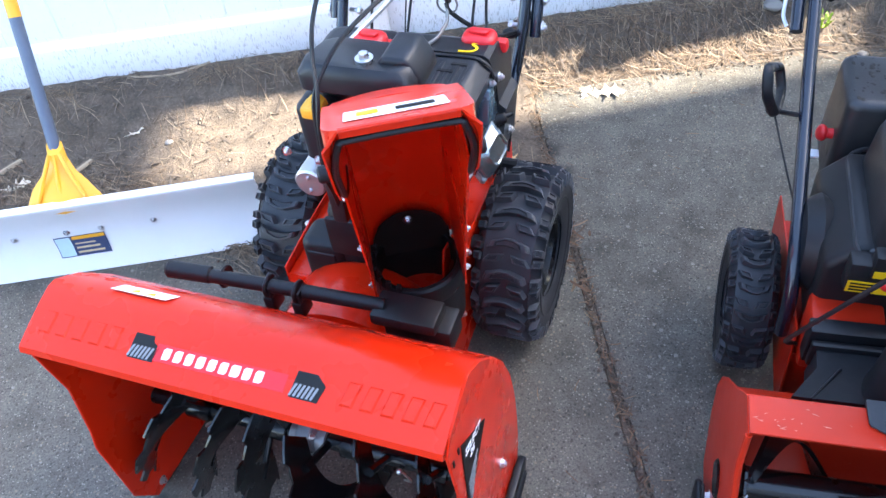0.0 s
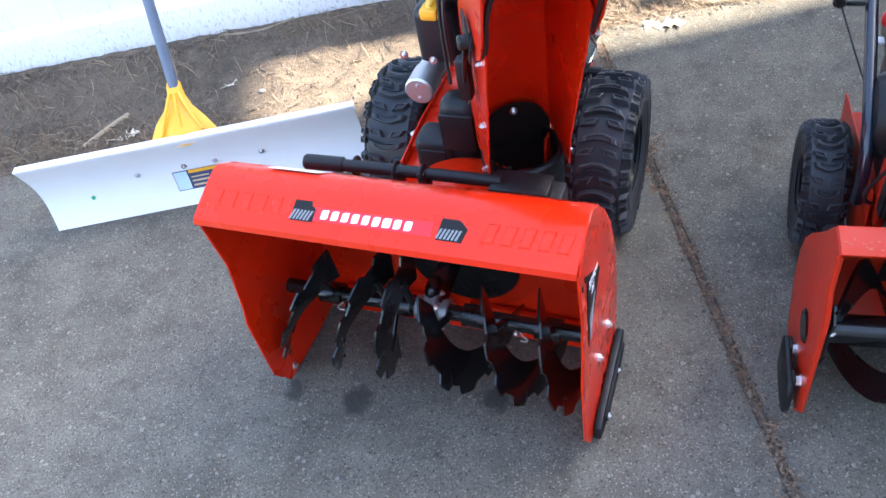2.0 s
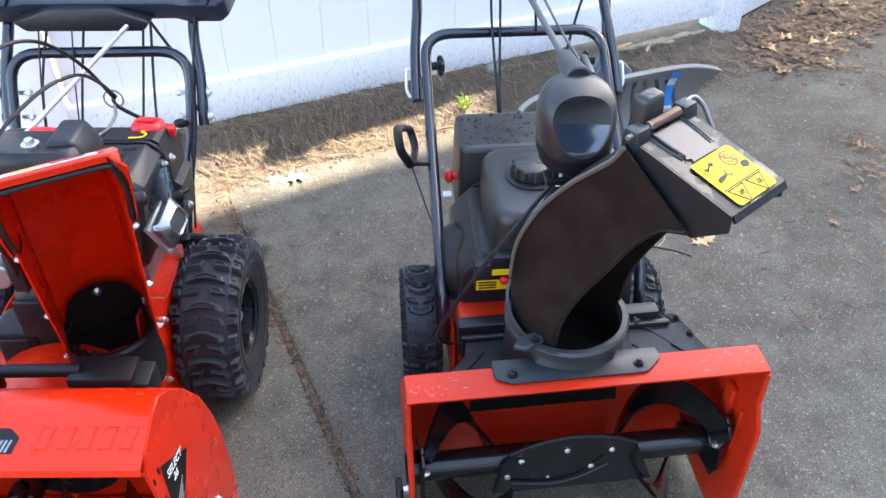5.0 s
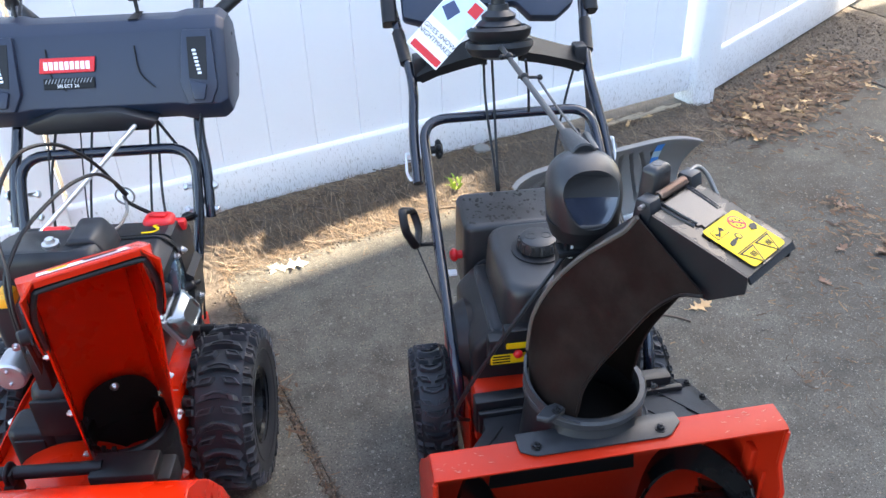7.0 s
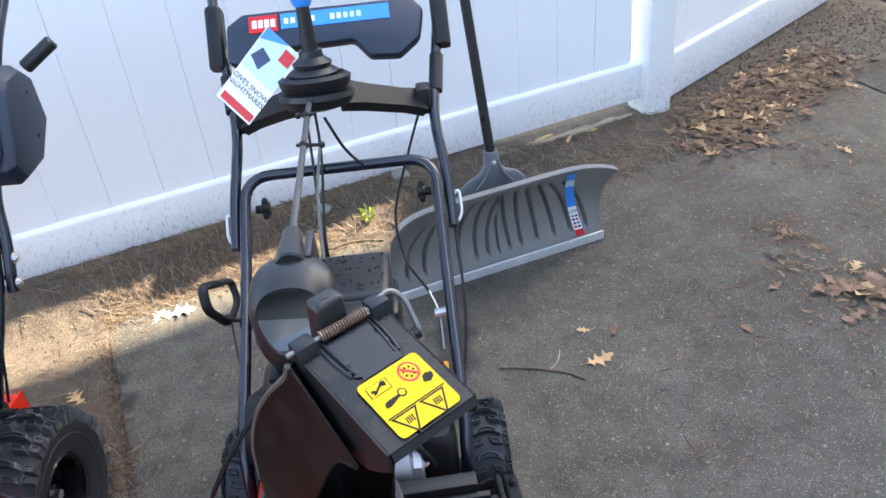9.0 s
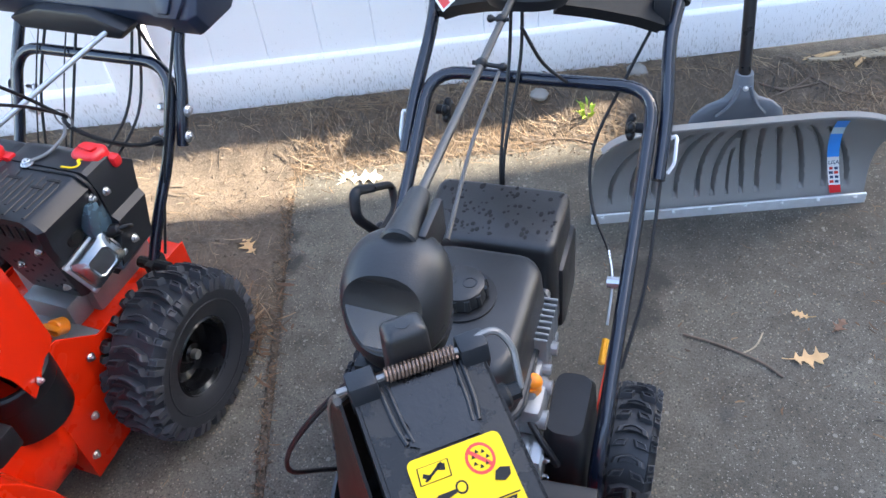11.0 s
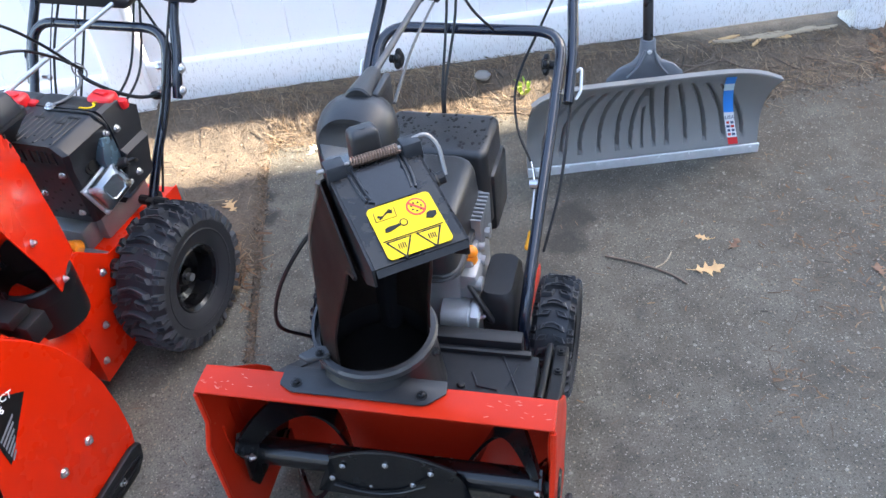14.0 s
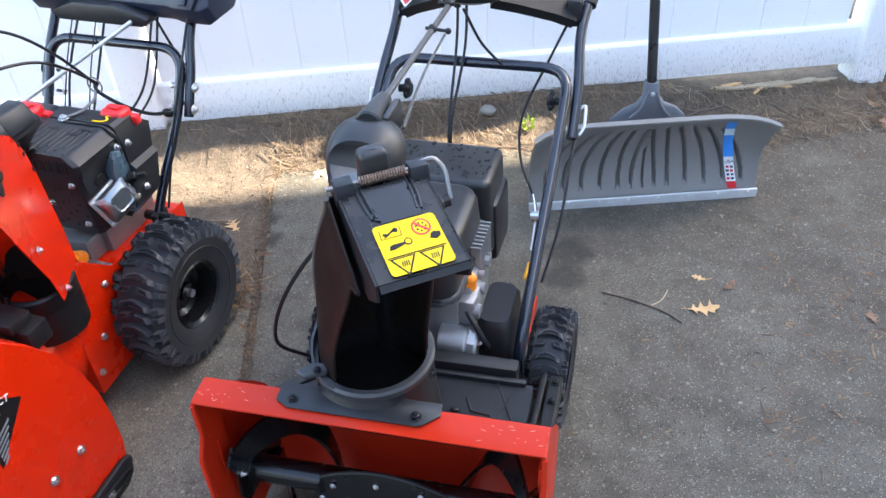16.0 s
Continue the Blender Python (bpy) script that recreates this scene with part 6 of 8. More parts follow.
levels = [0, 0.04, 0.10, 0.18, 0.26, 0.34, 0.42, 0.50, 0.58, 0.66, 0.74, 0.80, 0.85, 0.90, 0.94, 0.965, 0.985, 0.998]
b = skin([[helmet(u, 360 * i / 56) for i in range(56)] for u in levels])
cut = bmesh.ops.bisect_plane(b, geom=b.verts[:] + b.edges[:] + b.faces[:], plane_co=(0, face_y(0.85), 0.85), plane_no=(0, -1, 0.46), clear_outer=True)
filled = bmesh.ops.contextual_create(b, geom=[e for e in cut["geom_cut"] if isinstance(e, bmesh.types.BMEdge)])
inner = bmesh.ops.inset_region(b, faces=filled["faces"], thickness=0.0025, depth=-0.0015)
# below this cut the face takes the cover with sky reflection in its colour
halves = bmesh.ops.bisect_plane(b, geom=filled["faces"] + list({e for f in filled["faces"] for e in f.edges}) + list({v for f in filled["faces"] for v in f.verts}), plane_co=(0, 0, 0.888), plane_no=(0.06, 0, 1))
for f in halves["geom"]:
    if isinstance(f, bmesh.types.BMFace) and f.calc_center_median().z < 0.888:
        f.material_index = 1
bmesh.ops.recalc_face_normals(b, faces=b.faces[:])
gearh = part("gear_housing", b, [PLASTIC_DUSTY, PLASTIC_GLOSS], toro, "dusty rounded chute gear housing with a glossy face")
# paler bead that draws the highlight along the face's edge
part("face_rim", pipe([(-0.012 + 0.0600 * math.sin(radians(d)), 0.229 - 0.064 * math.cos(radians(d)), 0.846 + 0.010 * (1 - math.cos(radians(d)))) for d in range(-75, 76, 10)], 0.0030, 6, 2), RING, gearh)
part("skirt", lathe([(0.040, 0), (0.054, 0.008), (0.061, 0.030), (0.0635, 0.040)], (-0.012, 0.226, 0.796), (-0.012, 0.226, 1), 32), PLASTIC, gearh)
part("skirt_ring", lathe([(0.030, 0), (0.040, 0.004), (0.040, 0.014), (0.030, 0.018)], (-0.012, 0.225, 0.784), (-0.012, 0.225, 1), 26), PLASTIC_NEW, gearh)
part("latch", join(tub(0, 0, 0.042, 0.030, 0.915, 0.988, 0.008, 0.010, 0.002), cyl((0, 0, 0.987), (0, 0, 0.9885), 0.007, n=12)), PLASTIC_DUSTY, toro, "raised latch tab on the hinge").matrix_local = Matrix.Translation((0.054, 0.098, 0)) @ pose(0, 0, 0, 0, 0, 37)
part("rod_socket", join(cyl((-0.010, 0.250, 0.930), (-0.015, 0.345, 0.926), 0.023, 0.014, 18, 0.003), box(0.008, 0.020, 0.262, 0.330, 0.885, 0.938, 0.004)), PLASTIC_DUSTY, gearh)
part("rear_skirt", skin([[(-0.058, 0.20, 0.868), (0.045, 0.20, 0.868), (0.040, 0.292, 0.868), (-0.050, 0.292, 0.868)], [(-0.035, 0.235, 0.760), (0.012, 0.235, 0.760), (0.012, 0.290, 0.760), (-0.035, 0.290, 0.760)]]), PLASTIC_DUSTY, gearh)
part("white_clip", box(-0.044, -0.034, 0.190, 0.198, 0.770, 0.802, 0.003), WHITE_POLY, toro)
rod = part("chute_rod", cyl((-0.014, 0.32, 0.926), (-0.030, 0.93, 0.895), 0.0060, n=12), DARK_ROD, toro, "grey steel chute control rod")
part("rod_joint", join(ball((-0.027, 0.80, 0.906), 0.009), cyl((-0.046, 0.80, 0.906), (-0.014, 0.80, 0.906), 0.0035, n=8), ball((-0.044, 0.80, 0.906), 0.0065)), PLASTIC, rod)
part("rod_joint", join(cyl((-0.036, 0.66, 0.912), (0.010, 0.66, 0.908), 0.0035, n=8), ball((0.010, 0.66, 0.908), 0.0065), ball((-0.022, 0.66, 0.911), 0.0095)), PLASTIC, rod)
part("second_rod", pipe([(0.030, 0.30, 0.90), (0.012, 0.48, 0.905), (0.006, 0.65, 0.905)], 0.0028, 6), DARK_ROD, toro)

# frame, engine, tank
for o in toro.children:
    if o.name.split(".")[0] in ("housing_lip", "auger_housing", "side_plate", "skid_shoe", "scraper_bar", "auger_shaft", "paddle", "auger_strand", "end_arm", "deck", "deck_wing", "deck_lip", "front_plate", "plate_bolt", "edge_strip", "strip_bolt", "cross_bar"):
        o.matrix_basis = FRONT @ o.matrix_basis
part("frame", join(prism([(0.30, 0.10), (0.78, 0.10), (0.80, 0.20), (0.60, 0.245), (0.40, 0.29), (0.335, 0.305)], "x", -0.196, -0.192, 0.001), prism([(0.30, 0.10), (0.78, 0.10), (0.78, 0.14), (0.60, 0.17), (0.40, 0.19), (0.335, 0.20)], "x", 0.180, 0.184, 0.001), box(-0.194, 0.02, 0.34, 0.70, 0.205, 0.220, 0.002), box(-0.194, 0.182, 0.336, 0.342, 0.10, 0.235, 0.001), box(-0.186, -0.070, 0.302, 0.372, 0.240, 0.372, 0.008)), RED_OLD, toro, "red steel chassis")
for s in (-1, 1):
    wheel(toro, pose(s * 0.258, 0.535, 0.143), 0.145, 0.088, 0.062, 17, 0.013, 0.035, s)
part("axle", cyl((-0.29, 0.535, 0.143), (0.29, 0.535, 0.143), 0.010, n=12), STEEL, toro)
for s in (-1, 1):
    part("axle_spacer", cyl((s * 0.196, 0.535, 0.143), (s * 0.216, 0.535, 0.143), 0.020, n=12), PLASTIC, toro)
part("engine_block", join(box(-0.10, 0.085, 0.38, 0.66, 0.24, 0.48, 0.012), box(0.05, 0.105, 0.41, 0.54, 0.36, 0.47, 0.01), cyl((0.085, 0.52, 0.455), (0.120, 0.52, 0.455), 0.012, n=8), cyl((0.085, 0.555, 0.435), (0.112, 0.555, 0.435), 0.015, n=10)), ALU_CAST, toro, "cast aluminium engine block")
for k in range(8):
    part("cooling_fin", box(0.080, 0.110, 0.480 + 0.013 * k, 0.485 + 0.013 * k, 0.44, 0.520, 0.0015, 1), ALU_CAST, toro)
part("fan_shroud", join(prism([(-0.180, 0.27), (-0.02, 0.27), (-0.02, 0.49), (-0.055, 0.50), (-0.140, 0.50), (-0.185, 0.45)], "y", 0.355, 0.60, 0.014, 3)), PLASTIC, toro, "black engine fan shroud")
part("recoil_cover", lathe([(0.085, 0), (0.090, 0.02), (0.075, 0.045), (0.03, 0.055)], (-0.160, 0.475, 0.385), (-1, 0.475, 0.385), 28), PLASTIC, toro)
for k in range(4):
    part("slot", box(-0.2105, -0.205, 0.44 + 0.022 * k, 0.45 + 0.022 * k, 0.35, 0.42, 0.001, 1), INK, toro)
tank = part("fuel_tank", join(skin([rrect(-0.016, 0.470, 0.205, 0.262, 0.035, 0.500), rrect(-0.016, 0.470, 0.226, 0.280, 0.045, 0.504), rrect(-0.016, 0.470, 0.226, 0.280, 0.045, 0.516), rrect(-0.016, 0.470, 0.214, 0.276, 0.040, 0.519)]),
                              skin([rrect(-0.016, 0.470, 0.210, 0.272, 0.040, 0.518), rrect(-0.016, 0.466, 0.204, 0.260, 0.042, 0.598), rrect(-0.016, 0.466, 0.201, 0.257, 0.042, 0.608), rrect(-0.016, 0.466, 0.194, 0.250, 0.040, 0.617), rrect(-0.016, 0.466, 0.182, 0.238, 0.036, 0.623), rrect(-0.016, 0.466, 0.165, 0.220, 0.032, 0.626)])), PLASTIC_DUSTY, toro, "dusty black fuel tank")
part("tank_flange", pipe([(x, y, 0.514) for x, y, z in rrect(-0.025, 0.470, 0.236, 0.296, 0.045, 0)] + [rrect(-0.025, 0.470, 0.236, 0.296, 0.045, 0)[0][:2] + (0.514,)], 0.0045, 6, 0), DECK, tank)
part("filler_neck", lathe([(0.056, 0), (0.056, 0.004), (0.046, 0.006)], (-0.025, 0.475, 0.6255), (-0.025, 0.475, 1), 28), PLASTIC, tank)
cap = part("fuel_cap", lathe([(0.041, 0), (0.042, 0.012), (0.038, 0.024), (0.032, 0.027), (0.005, 0.0275)], (-0.025, 0.475, 0.633), (-0.025, 0.475, 1), 28), PLASTIC_DUSTY, tank, "black ribbed fuel cap")
for k in range(12):
    a = 2 * math.pi * k / 12
    part("grip_rib", cyl((-0.025 + 0.040 * math.cos(a), 0.475 + 0.040 * math.sin(a), 0.636), (-0.025 + 0.038 * math.cos(a), 0.475 + 0.038 * math.sin(a), 0.654), 0.006, 0.005, 8), PLASTIC_DUSTY, tank)
for x in (-0.041, -0.009):
    part("cap_mark", lathe([(0.0115, 0), (0.0115, 0.0008), (0.0090, 0.0008), (0.0090, 0)], (x, 0.475, 0.6603), (x, 0.475, 1), 18, False), DECK, cap)
part("tank_label", prism([(0.375, 0.562), (0.445, 0.562), (0.445, 0.592), (0.375, 0.592)], "x", 0.0795, 0.0815), RED_PLASTIC, tank, "red and blue label with a white word mark")
part("tank_label", prism([(0.447, 0.562), (0.53, 0.562), (0.53, 0.592), (0.447, 0.592)], "x", 0.0795, 0.0815), BLUE_DARK, tank)
for k in range(5):
    part("white_mark", box(0.081, 0.0825, 0.385 + 0.011 * k, 0.392 + 0.011 * k, 0.570, 0.584, 0), WHITE_INK, tank)
    part("white_mark", box(0.081, 0.0825, 0.458 + 0.013 * k, 0.465 + 0.013 * k, 0.572, 0.582, 0), WHITE_INK, tank)
tank.location.z = -0.022
part("muffler_box", join(tub(-0.032, 0.715, 0.250, 0.165, 0.385, 0.574, 0.022, 0.016, 0.004), box(0.06, 0.105, 0.66, 0.79, 0.34, 0.50, 0.012), box(-0.16, -0.13, 0.655, 0.70, 0.30, 0.45, 0.008)), PLASTIC_DUSTY, toro, "large black muffler cover")
drop_rng = random.Random(61)
drops = []
for k in range(110):
    r = drop_rng.uniform(0.0014, 0.0046)
    drops.append(ball((drop_rng.uniform(-0.145, 0.080), drop_rng.uniform(0.645, 0.785), 0.5742), r, 1, drop_rng.uniform(0.8, 1.9), 0.12))
tagged(part("damp_spot", join(*drops), INK, toro, "scattered dark damp spots"), "scattered dark damp spots", "", "", "stuff")
part("key", join(ball((-0.178, 0.672, 0.478), 0.016, 0.7, 1, 1), cyl((-0.155, 0.672, 0.478), (-0.175, 0.672, 0.478), 0.010, n=10)), RED_PLASTIC, toro, "red ignition key")
part("primer_tag", join(box(-0.192, -0.172, 0.660, 0.682, 0.425, 0.431, 0.002)), WHITE_POLY, toro)
box_l = part("control_box", join(box(-0.155, -0.060, 0.318, 0.352, 0.436, 0.500, 0.004), box(-0.125, -0.060, 0.312, 0.340, 0.478, 0.525, 0.003)), PLASTIC, toro, "small control box with a yellow label")
part("yellow_label", box(-0.152, -0.080, 0.3165, 0.3185, 0.440, 0.464, 0), YELLOW, box_l)
part("yellow_label", box(-0.122, -0.065, 0.3105, 0.3125, 0.482, 0.496, 0), YELLOW, box_l)
for k in range(3):
    part("label_bar", box(-0.148, -0.112, 0.3155, 0.3168, 0.444 + 0.007 * k, 0.4472 + 0.007 * k, 0), INK, box_l)
part("primer_button", ball((-0.097, 0.312, 0.466), 0.010, 1, 0.7, 1), RED_PLASTIC, box_l)
# right-hand side: starter, oil cap, bracket, battery-like cover
part("starter_motor", join(cyl((0.045, 0.372, 0.350), (0.105, 0.372, 0.350), 0.040, n=26, b=0.003)), ALU, toro, "ribbed silver starter motor")
for k in range(9):
    part("motor_rib", lathe([(0.0412, 0), (0.0412, 0.003)], (0.050 + 0.006 * k, 0.372, 0.350), (1, 0.372, 0.350), 26, False), ALU, toro)
part("starter_end", join(cyl((0.105, 0.372, 0.350), (0.128, 0.372, 0.350), 0.043, n=8, b=0.004), cyl((0.115, 0.345, 0.315), (0.132, 0.345, 0.315), 0.011, n=10)), ALU, toro)
for a in (0.6, 2.2, 3.9, 5.4):
    part("bolt", bolt((0.128, 0.372 + 0.030 * math.cos(a), 0.350 + 0.030 * math.sin(a)), (1, 0, 0), 0.006), STEEL, toro)
part("casting", join(box(0.075, 0.118, 0.385, 0.47, 0.385, 0.452, 0.012), cyl((0.08, 0.40, 0.42), (0.126, 0.40, 0.42), 0.016, n=14), cyl((0.09, 0.45, 0.44), (0.124, 0.45, 0.44), 0.012, n=12), cyl((0.09, 0.475, 0.455), (0.118, 0.475, 0.455), 0.009, n=10)), ALU_CAST, toro)
part("oil_cap", join(cyl((0.095, 0.432, 0.455), (0.095, 0.428, 0.475), 0.016, n=14), ball((0.097, 0.427, 0.481), 0.017, 1.0, 0.75, 0.9)), ORANGE, toro, "orange oil filler cap")
part("side_cover", join(skin([rrect(0.158, 0.440, 0.076, 0.150, 0.02, z) for z in (0.205, 0.30)] + [rrect(0.156, 0.444, 0.070, 0.140, 0.02, 0.398), rrect(0.154, 0.446, 0.060, 0.124, 0.02, 0.412)])), PLASTIC, toro, "black moulded side cover")
part("starter_cable", pipe([(0.125, 0.385, 0.345), (0.150, 0.36, 0.36), (0.120, 0.37, 0.41), (0.09, 0.40, 0.43)], 0.006, 8), PLASTIC, toro)

# handles
TX = 0.215
low = bent([(TX - 0.004, 0.370, 0.250), (TX - 0.004, 0.372, 0.335), (TX, 0.425, 0.405), (TX, 0.75, 0.565), (TX, 0.955, 0.700), (-TX, 0.955, 0.700), (-TX, 0.75, 0.565), (-TX, 0.425, 0.405), (-TX + 0.004, 0.372, 0.335), (-TX + 0.004, 0.370, 0.250)], 0.065, 6)
part("lower_handle", pipe(low, 0.0125, 12, 0), BLACK_TUBE, toro, "blue-black bent tube handle")
for s in (-1, 1):
    up = bent([(s * (TX + 0.026), 0.83, 0.590), (s * (TX + 0.026), 0.925, 0.665), (s * (TX + 0.010), 1.03, 0.765), (s * (TX + 0.030), 1.16, 0.845), (s * (TX + 0.060), 1.30, 0.985), (s * (TX + 0.050), 1.42, 1.09)], 0.05)
    part("upper_handle", pipe(up, 0.0125, 12, 0), BLACK_TUBE, toro)
    part("handle_sleeve", pipe([(s * (TX + 0.022), 1.09, 0.80), (s * (TX + 0.034), 1.17, 0.855)], 0.0165, 12, 0), PLASTIC, toro)
    k = part("clamp_knob", join(cyl((s * (TX - 0.014), 0.93, 0.628), (s * (TX - 0.030), 0.93, 0.628), 0.010, n=12), *[ball((s * (TX - 0.036), 0.93 + 0.016 * math.cos(a), 0.628 + 0.016 * math.sin(a)), 0.0105, 0.8, 1, 1, 10, 7) for a in [2 * math.pi * q / 5 for q in range(5)]], cyl((s * (TX - 0.028), 0.93, 0.628), (s * (TX - 0.046), 0.93, 0.628), 0.018, n=14, b=0.003)), PLASTIC, toro, "black star knob on the handle")
    part("hitch_pin", pipe(bent([(s * (TX + 0.030), 0.90, 0.625), (s * (TX + 0.048), 0.905, 0.640), (s * (TX + 0.050), 0.875, 0.595), (s * (TX + 0.040), 0.865, 0.580)], 0.012), 0.0036, 8, 0), WHITE_POLY, toro, "bright bent hitch pin")
    part("side_guard", join(tub(0, 0, 0.040, 0.050, -0.07, 0.08, 0.012, 0.012)), PLASTIC, toro).matrix_local = Matrix.Translation((s * (TX + 0.052), 1.235, 0.925)) @ pose(0, 0, 0, -38, 0, 0)
part("cross_tube", cyl((-TX - 0.05, 1.40, 1.075), (TX + 0.05, 1.40, 1.075), 0.0125, n=12), BLACK_TUBE, toro)
# operator panel
pm = Matrix.Translation((0, 1.205, 0.925)) @ pose(0, 0, 0, 45)
panel_poly = [(-0.235, -0.055), (-0.150, -0.085), (-0.10, -0.035), (0.06, -0.030), (0.095, -0.075), (0.165, -0.080), (0.215, -0.040), (0.230, 0.030), (0.205, 0.062), (-0.195, 0.062), (-0.235, 0.035)]
tp = part("operator_panel", moved(prism(panel_poly, "z", -0.020, 0.020, 0.010, 2), pm), PANEL, toro, "dark moulded operator panel with blue and red prints")
part("brand_plate", moved(box(-0.180, -0.112, 0.008, 0.050, 0.020, 0.0225, 0.001, 1), pm), RED_PLASTIC, tp, "red plate with white block marks")
for k in range(4):
    part("white_mark", moved(box(-0.172 + 0.0145 * k, -0.161 + 0.0145 * k, 0.019, 0.039, 0.0225, 0.0232, 0), pm), WHITE_INK, tp)
part("blue_strip", moved(box(-0.105, 0.150, 0.012, 0.050, 0.020, 0.0215, 0.001, 1), pm), BLUE, tp, "bright blue model strip")
for k in range(12):
    if k not in (5, 6):
        part("white_mark", moved(box(-0.097 + 0.0155 * k, -0.087 + 0.0155 * k, 0.024, 0.038, 0.0215, 0.0222, 0), pm), WHITE_INK if k < 9 else PALE_BLUE, tp)
# chute lever: yoke, cup, stick and blue knob
yoke = part("yoke", lathe([(0.030, 0), (0.068, 0.010), (0.082, 0.030), (0.080, 0.042), (0.050, 0.046)], (-0.020, 0.955, 0.845), (-0.020, 0.985, 0.97), 30), PLASTIC_NEW, toro, "black yoke between the handles")
for s in (-1, 1):
    a, c = Vector((s * 0.045 - 0.015, 0.975, 0.868)), Vector((s * 0.205, 1.060, 0.792))
    along = (c - a).normalized()
    up = along.cross(Vector((0, -0.6, 0.8))).normalized()
    thick = along.cross(up)
    rings = []
    for p, w, th in ((a, 0.036, 0.014), (a.lerp(c, 0.3), 0.031, 0.013), (a.lerp(c, 0.75), 0.029, 0.012), (c, 0.034, 0.012)):
        rings.append([tuple(p + up * w + thick * th), tuple(p + up * (w - 0.006) - thick * th), tuple(p - up * (w - 0.006) - thick * th), tuple(p - up * w + thick * th)])
    part("yoke_arm", skin(rings), PLASTIC, yoke)
    part("arm_end", box(s * 0.207 - 0.016, s * 0.207 + 0.016, 1.040, 1.085, 0.765, 0.830, 0.006), PLASTIC_NEW, yoke)
cup = part("lever_cup", lathe([(0.020, 0), (0.058, 0.008), (0.075, 0.030), (0.078, 0.045), (0.066, 0.052), (0.060, 0.045), (0.040, 0.050)], (-0.020, 0.960, 0.870), (-0.020, 0.990, 1.0), 30), PLASTIC, toro, "round black lever cup")
part("boot", lathe([(0.052, 0), (0.054, 0.014), (0.040, 0.024), (0.042, 0.034), (0.026, 0.046), (0.024, 0.06)], (-0.020, 0.970, 0.912), (-0.020, 0.985, 1.0), 26), PLASTIC_NEW, cup)
part("stick", cyl((-0.020, 0.976, 0.955), (-0.022, 1.000, 1.060), 0.018, 0.014, 16, 0.002), PLASTIC, cup)
part("knob", join(ball((-0.022, 1.004, 1.075), 0.023, 1, 1, 1.15)), BLUE, cup, "bright blue lever knob")
# paper tag
tagm = Matrix.Identity(4)
tx, ty = Vector((0.128, 0.026, 0.122)).normalized(), Vector((-0.50, 0.40, 0.55)).normalized()
tz = tx.cross(ty).normalized()
ty = tz.cross(tx)
tagm.col[0][:3], tagm.col[1][:3], tagm.col[2][:3] = tx, ty, tz
tagm.translation = Vector((-0.126, 0.985, 0.922))
tag = part("hang_tag", moved(box(-0.105, 0.085, -0.038, 0.060, 0, 0.0009, 0.0003, 1), tagm), WHITE_INK, toro, "pale blue and white paper hang tag")
part("tag_picture", moved(box(-0.015, 0.080, -0.033, 0.058, 0.0009, 0.0012, 0), tagm), PALE_BLUE, tag, "pale blue printed picture")
part("tag_corner", moved(prism([(0.055, 0.058), (0.085, 0.058), (0.085, -0.005)], "z", 0.0012, 0.0015), tagm), BLUE, tag)
part("tag_mark", moved(box(0.045, 0.075, -0.030, -0.002, 0.0012, 0.0016, 0), tagm), RED_PLASTIC, tag)
part("tag_mark", moved(prism([(0.00, 0.020), (0.035, 0.010), (0.045, 0.040), (0.015, 0.052)], "z", 0.0012, 0.0015), tagm), NAVY, tag)
part("tag_bar", moved(box(-0.100, -0.082, -0.035, 0.052, 0.0009, 0.0014, 0), tagm), RED_PLASTIC, tag)
write("lettering", "GIVES SNOW\nNIGHTMARES.", 0.0165, INK, tag, tagm @ Matrix.Translation((-0.047, 0.010, 0.0011)) @ pose(0, 0, 0, 0, 0, -90))
# pull handle and cables
dh = bent([(-0.278, 0.735, 0.573), (-0.262, 0.79, 0.540), (-0.250, 0.765, 0.500), (-0.262, 0.70, 0.488), (-0.288, 0.668, 0.555), (-0.293, 0.69, 0.600), (-0.278, 0.735, 0.573)], 0.018)
part("pull_handle", pipe(dh, 0.0105, 10, 0, 0.7), PLASTIC, toro, "black D-shaped starter pull handle")
part("rope_guide", join(cyl((-0.272, 0.722, 0.484), (-0.205, 0.668, 0.515), 0.005, n=8), ball((-0.268, 0.722, 0.486), 0.011)), PLASTIC, toro)
part("starter_rope", pipe([(-0.262, 0.715, 0.484), (-0.225, 0.56, 0.43), (-0.20, 0.48, 0.40)], 0.0022, 6), PLASTIC, toro)
part("drive_cable", pipe([(-0.055, 0.985, 0.865), (-0.055, 0.95, 0.74), (-0.050, 0.84, 0.60), (-0.045, 0.81, 0.50)], 0.0034, 6), PLASTIC, toro)
part("drive_cable", pipe([(-0.035, 0.985, 0.865), (-0.034, 0.95, 0.74), (-0.044, 0.84, 0.60), (-0.040, 0.81, 0.50)], 0.0034, 6), PLASTIC, toro)
part("cable_bulb", cyl((-0.055, 0.985, 0.870), (-0.055, 0.972, 0.825), 0.008, n=10, b=0.002), PLASTIC, toro)
part("drive_cable", pipe([(0.008, 0.79, 0.90), (0.03, 0.85, 0.80), (0.055, 0.95, 0.70)], 0.0032, 6), PLASTIC, toro)
part("drive_cable", pipe([(0.200, 1.06, 0.785), (0.160, 1.00, 0.70), (0.115, 0.90, 0.60), (0.125, 0.83, 0.52), (0.172, 0.74, 0.485), (0.185, 0.70, 0.475)], 0.0034, 6), PLASTIC, toro)
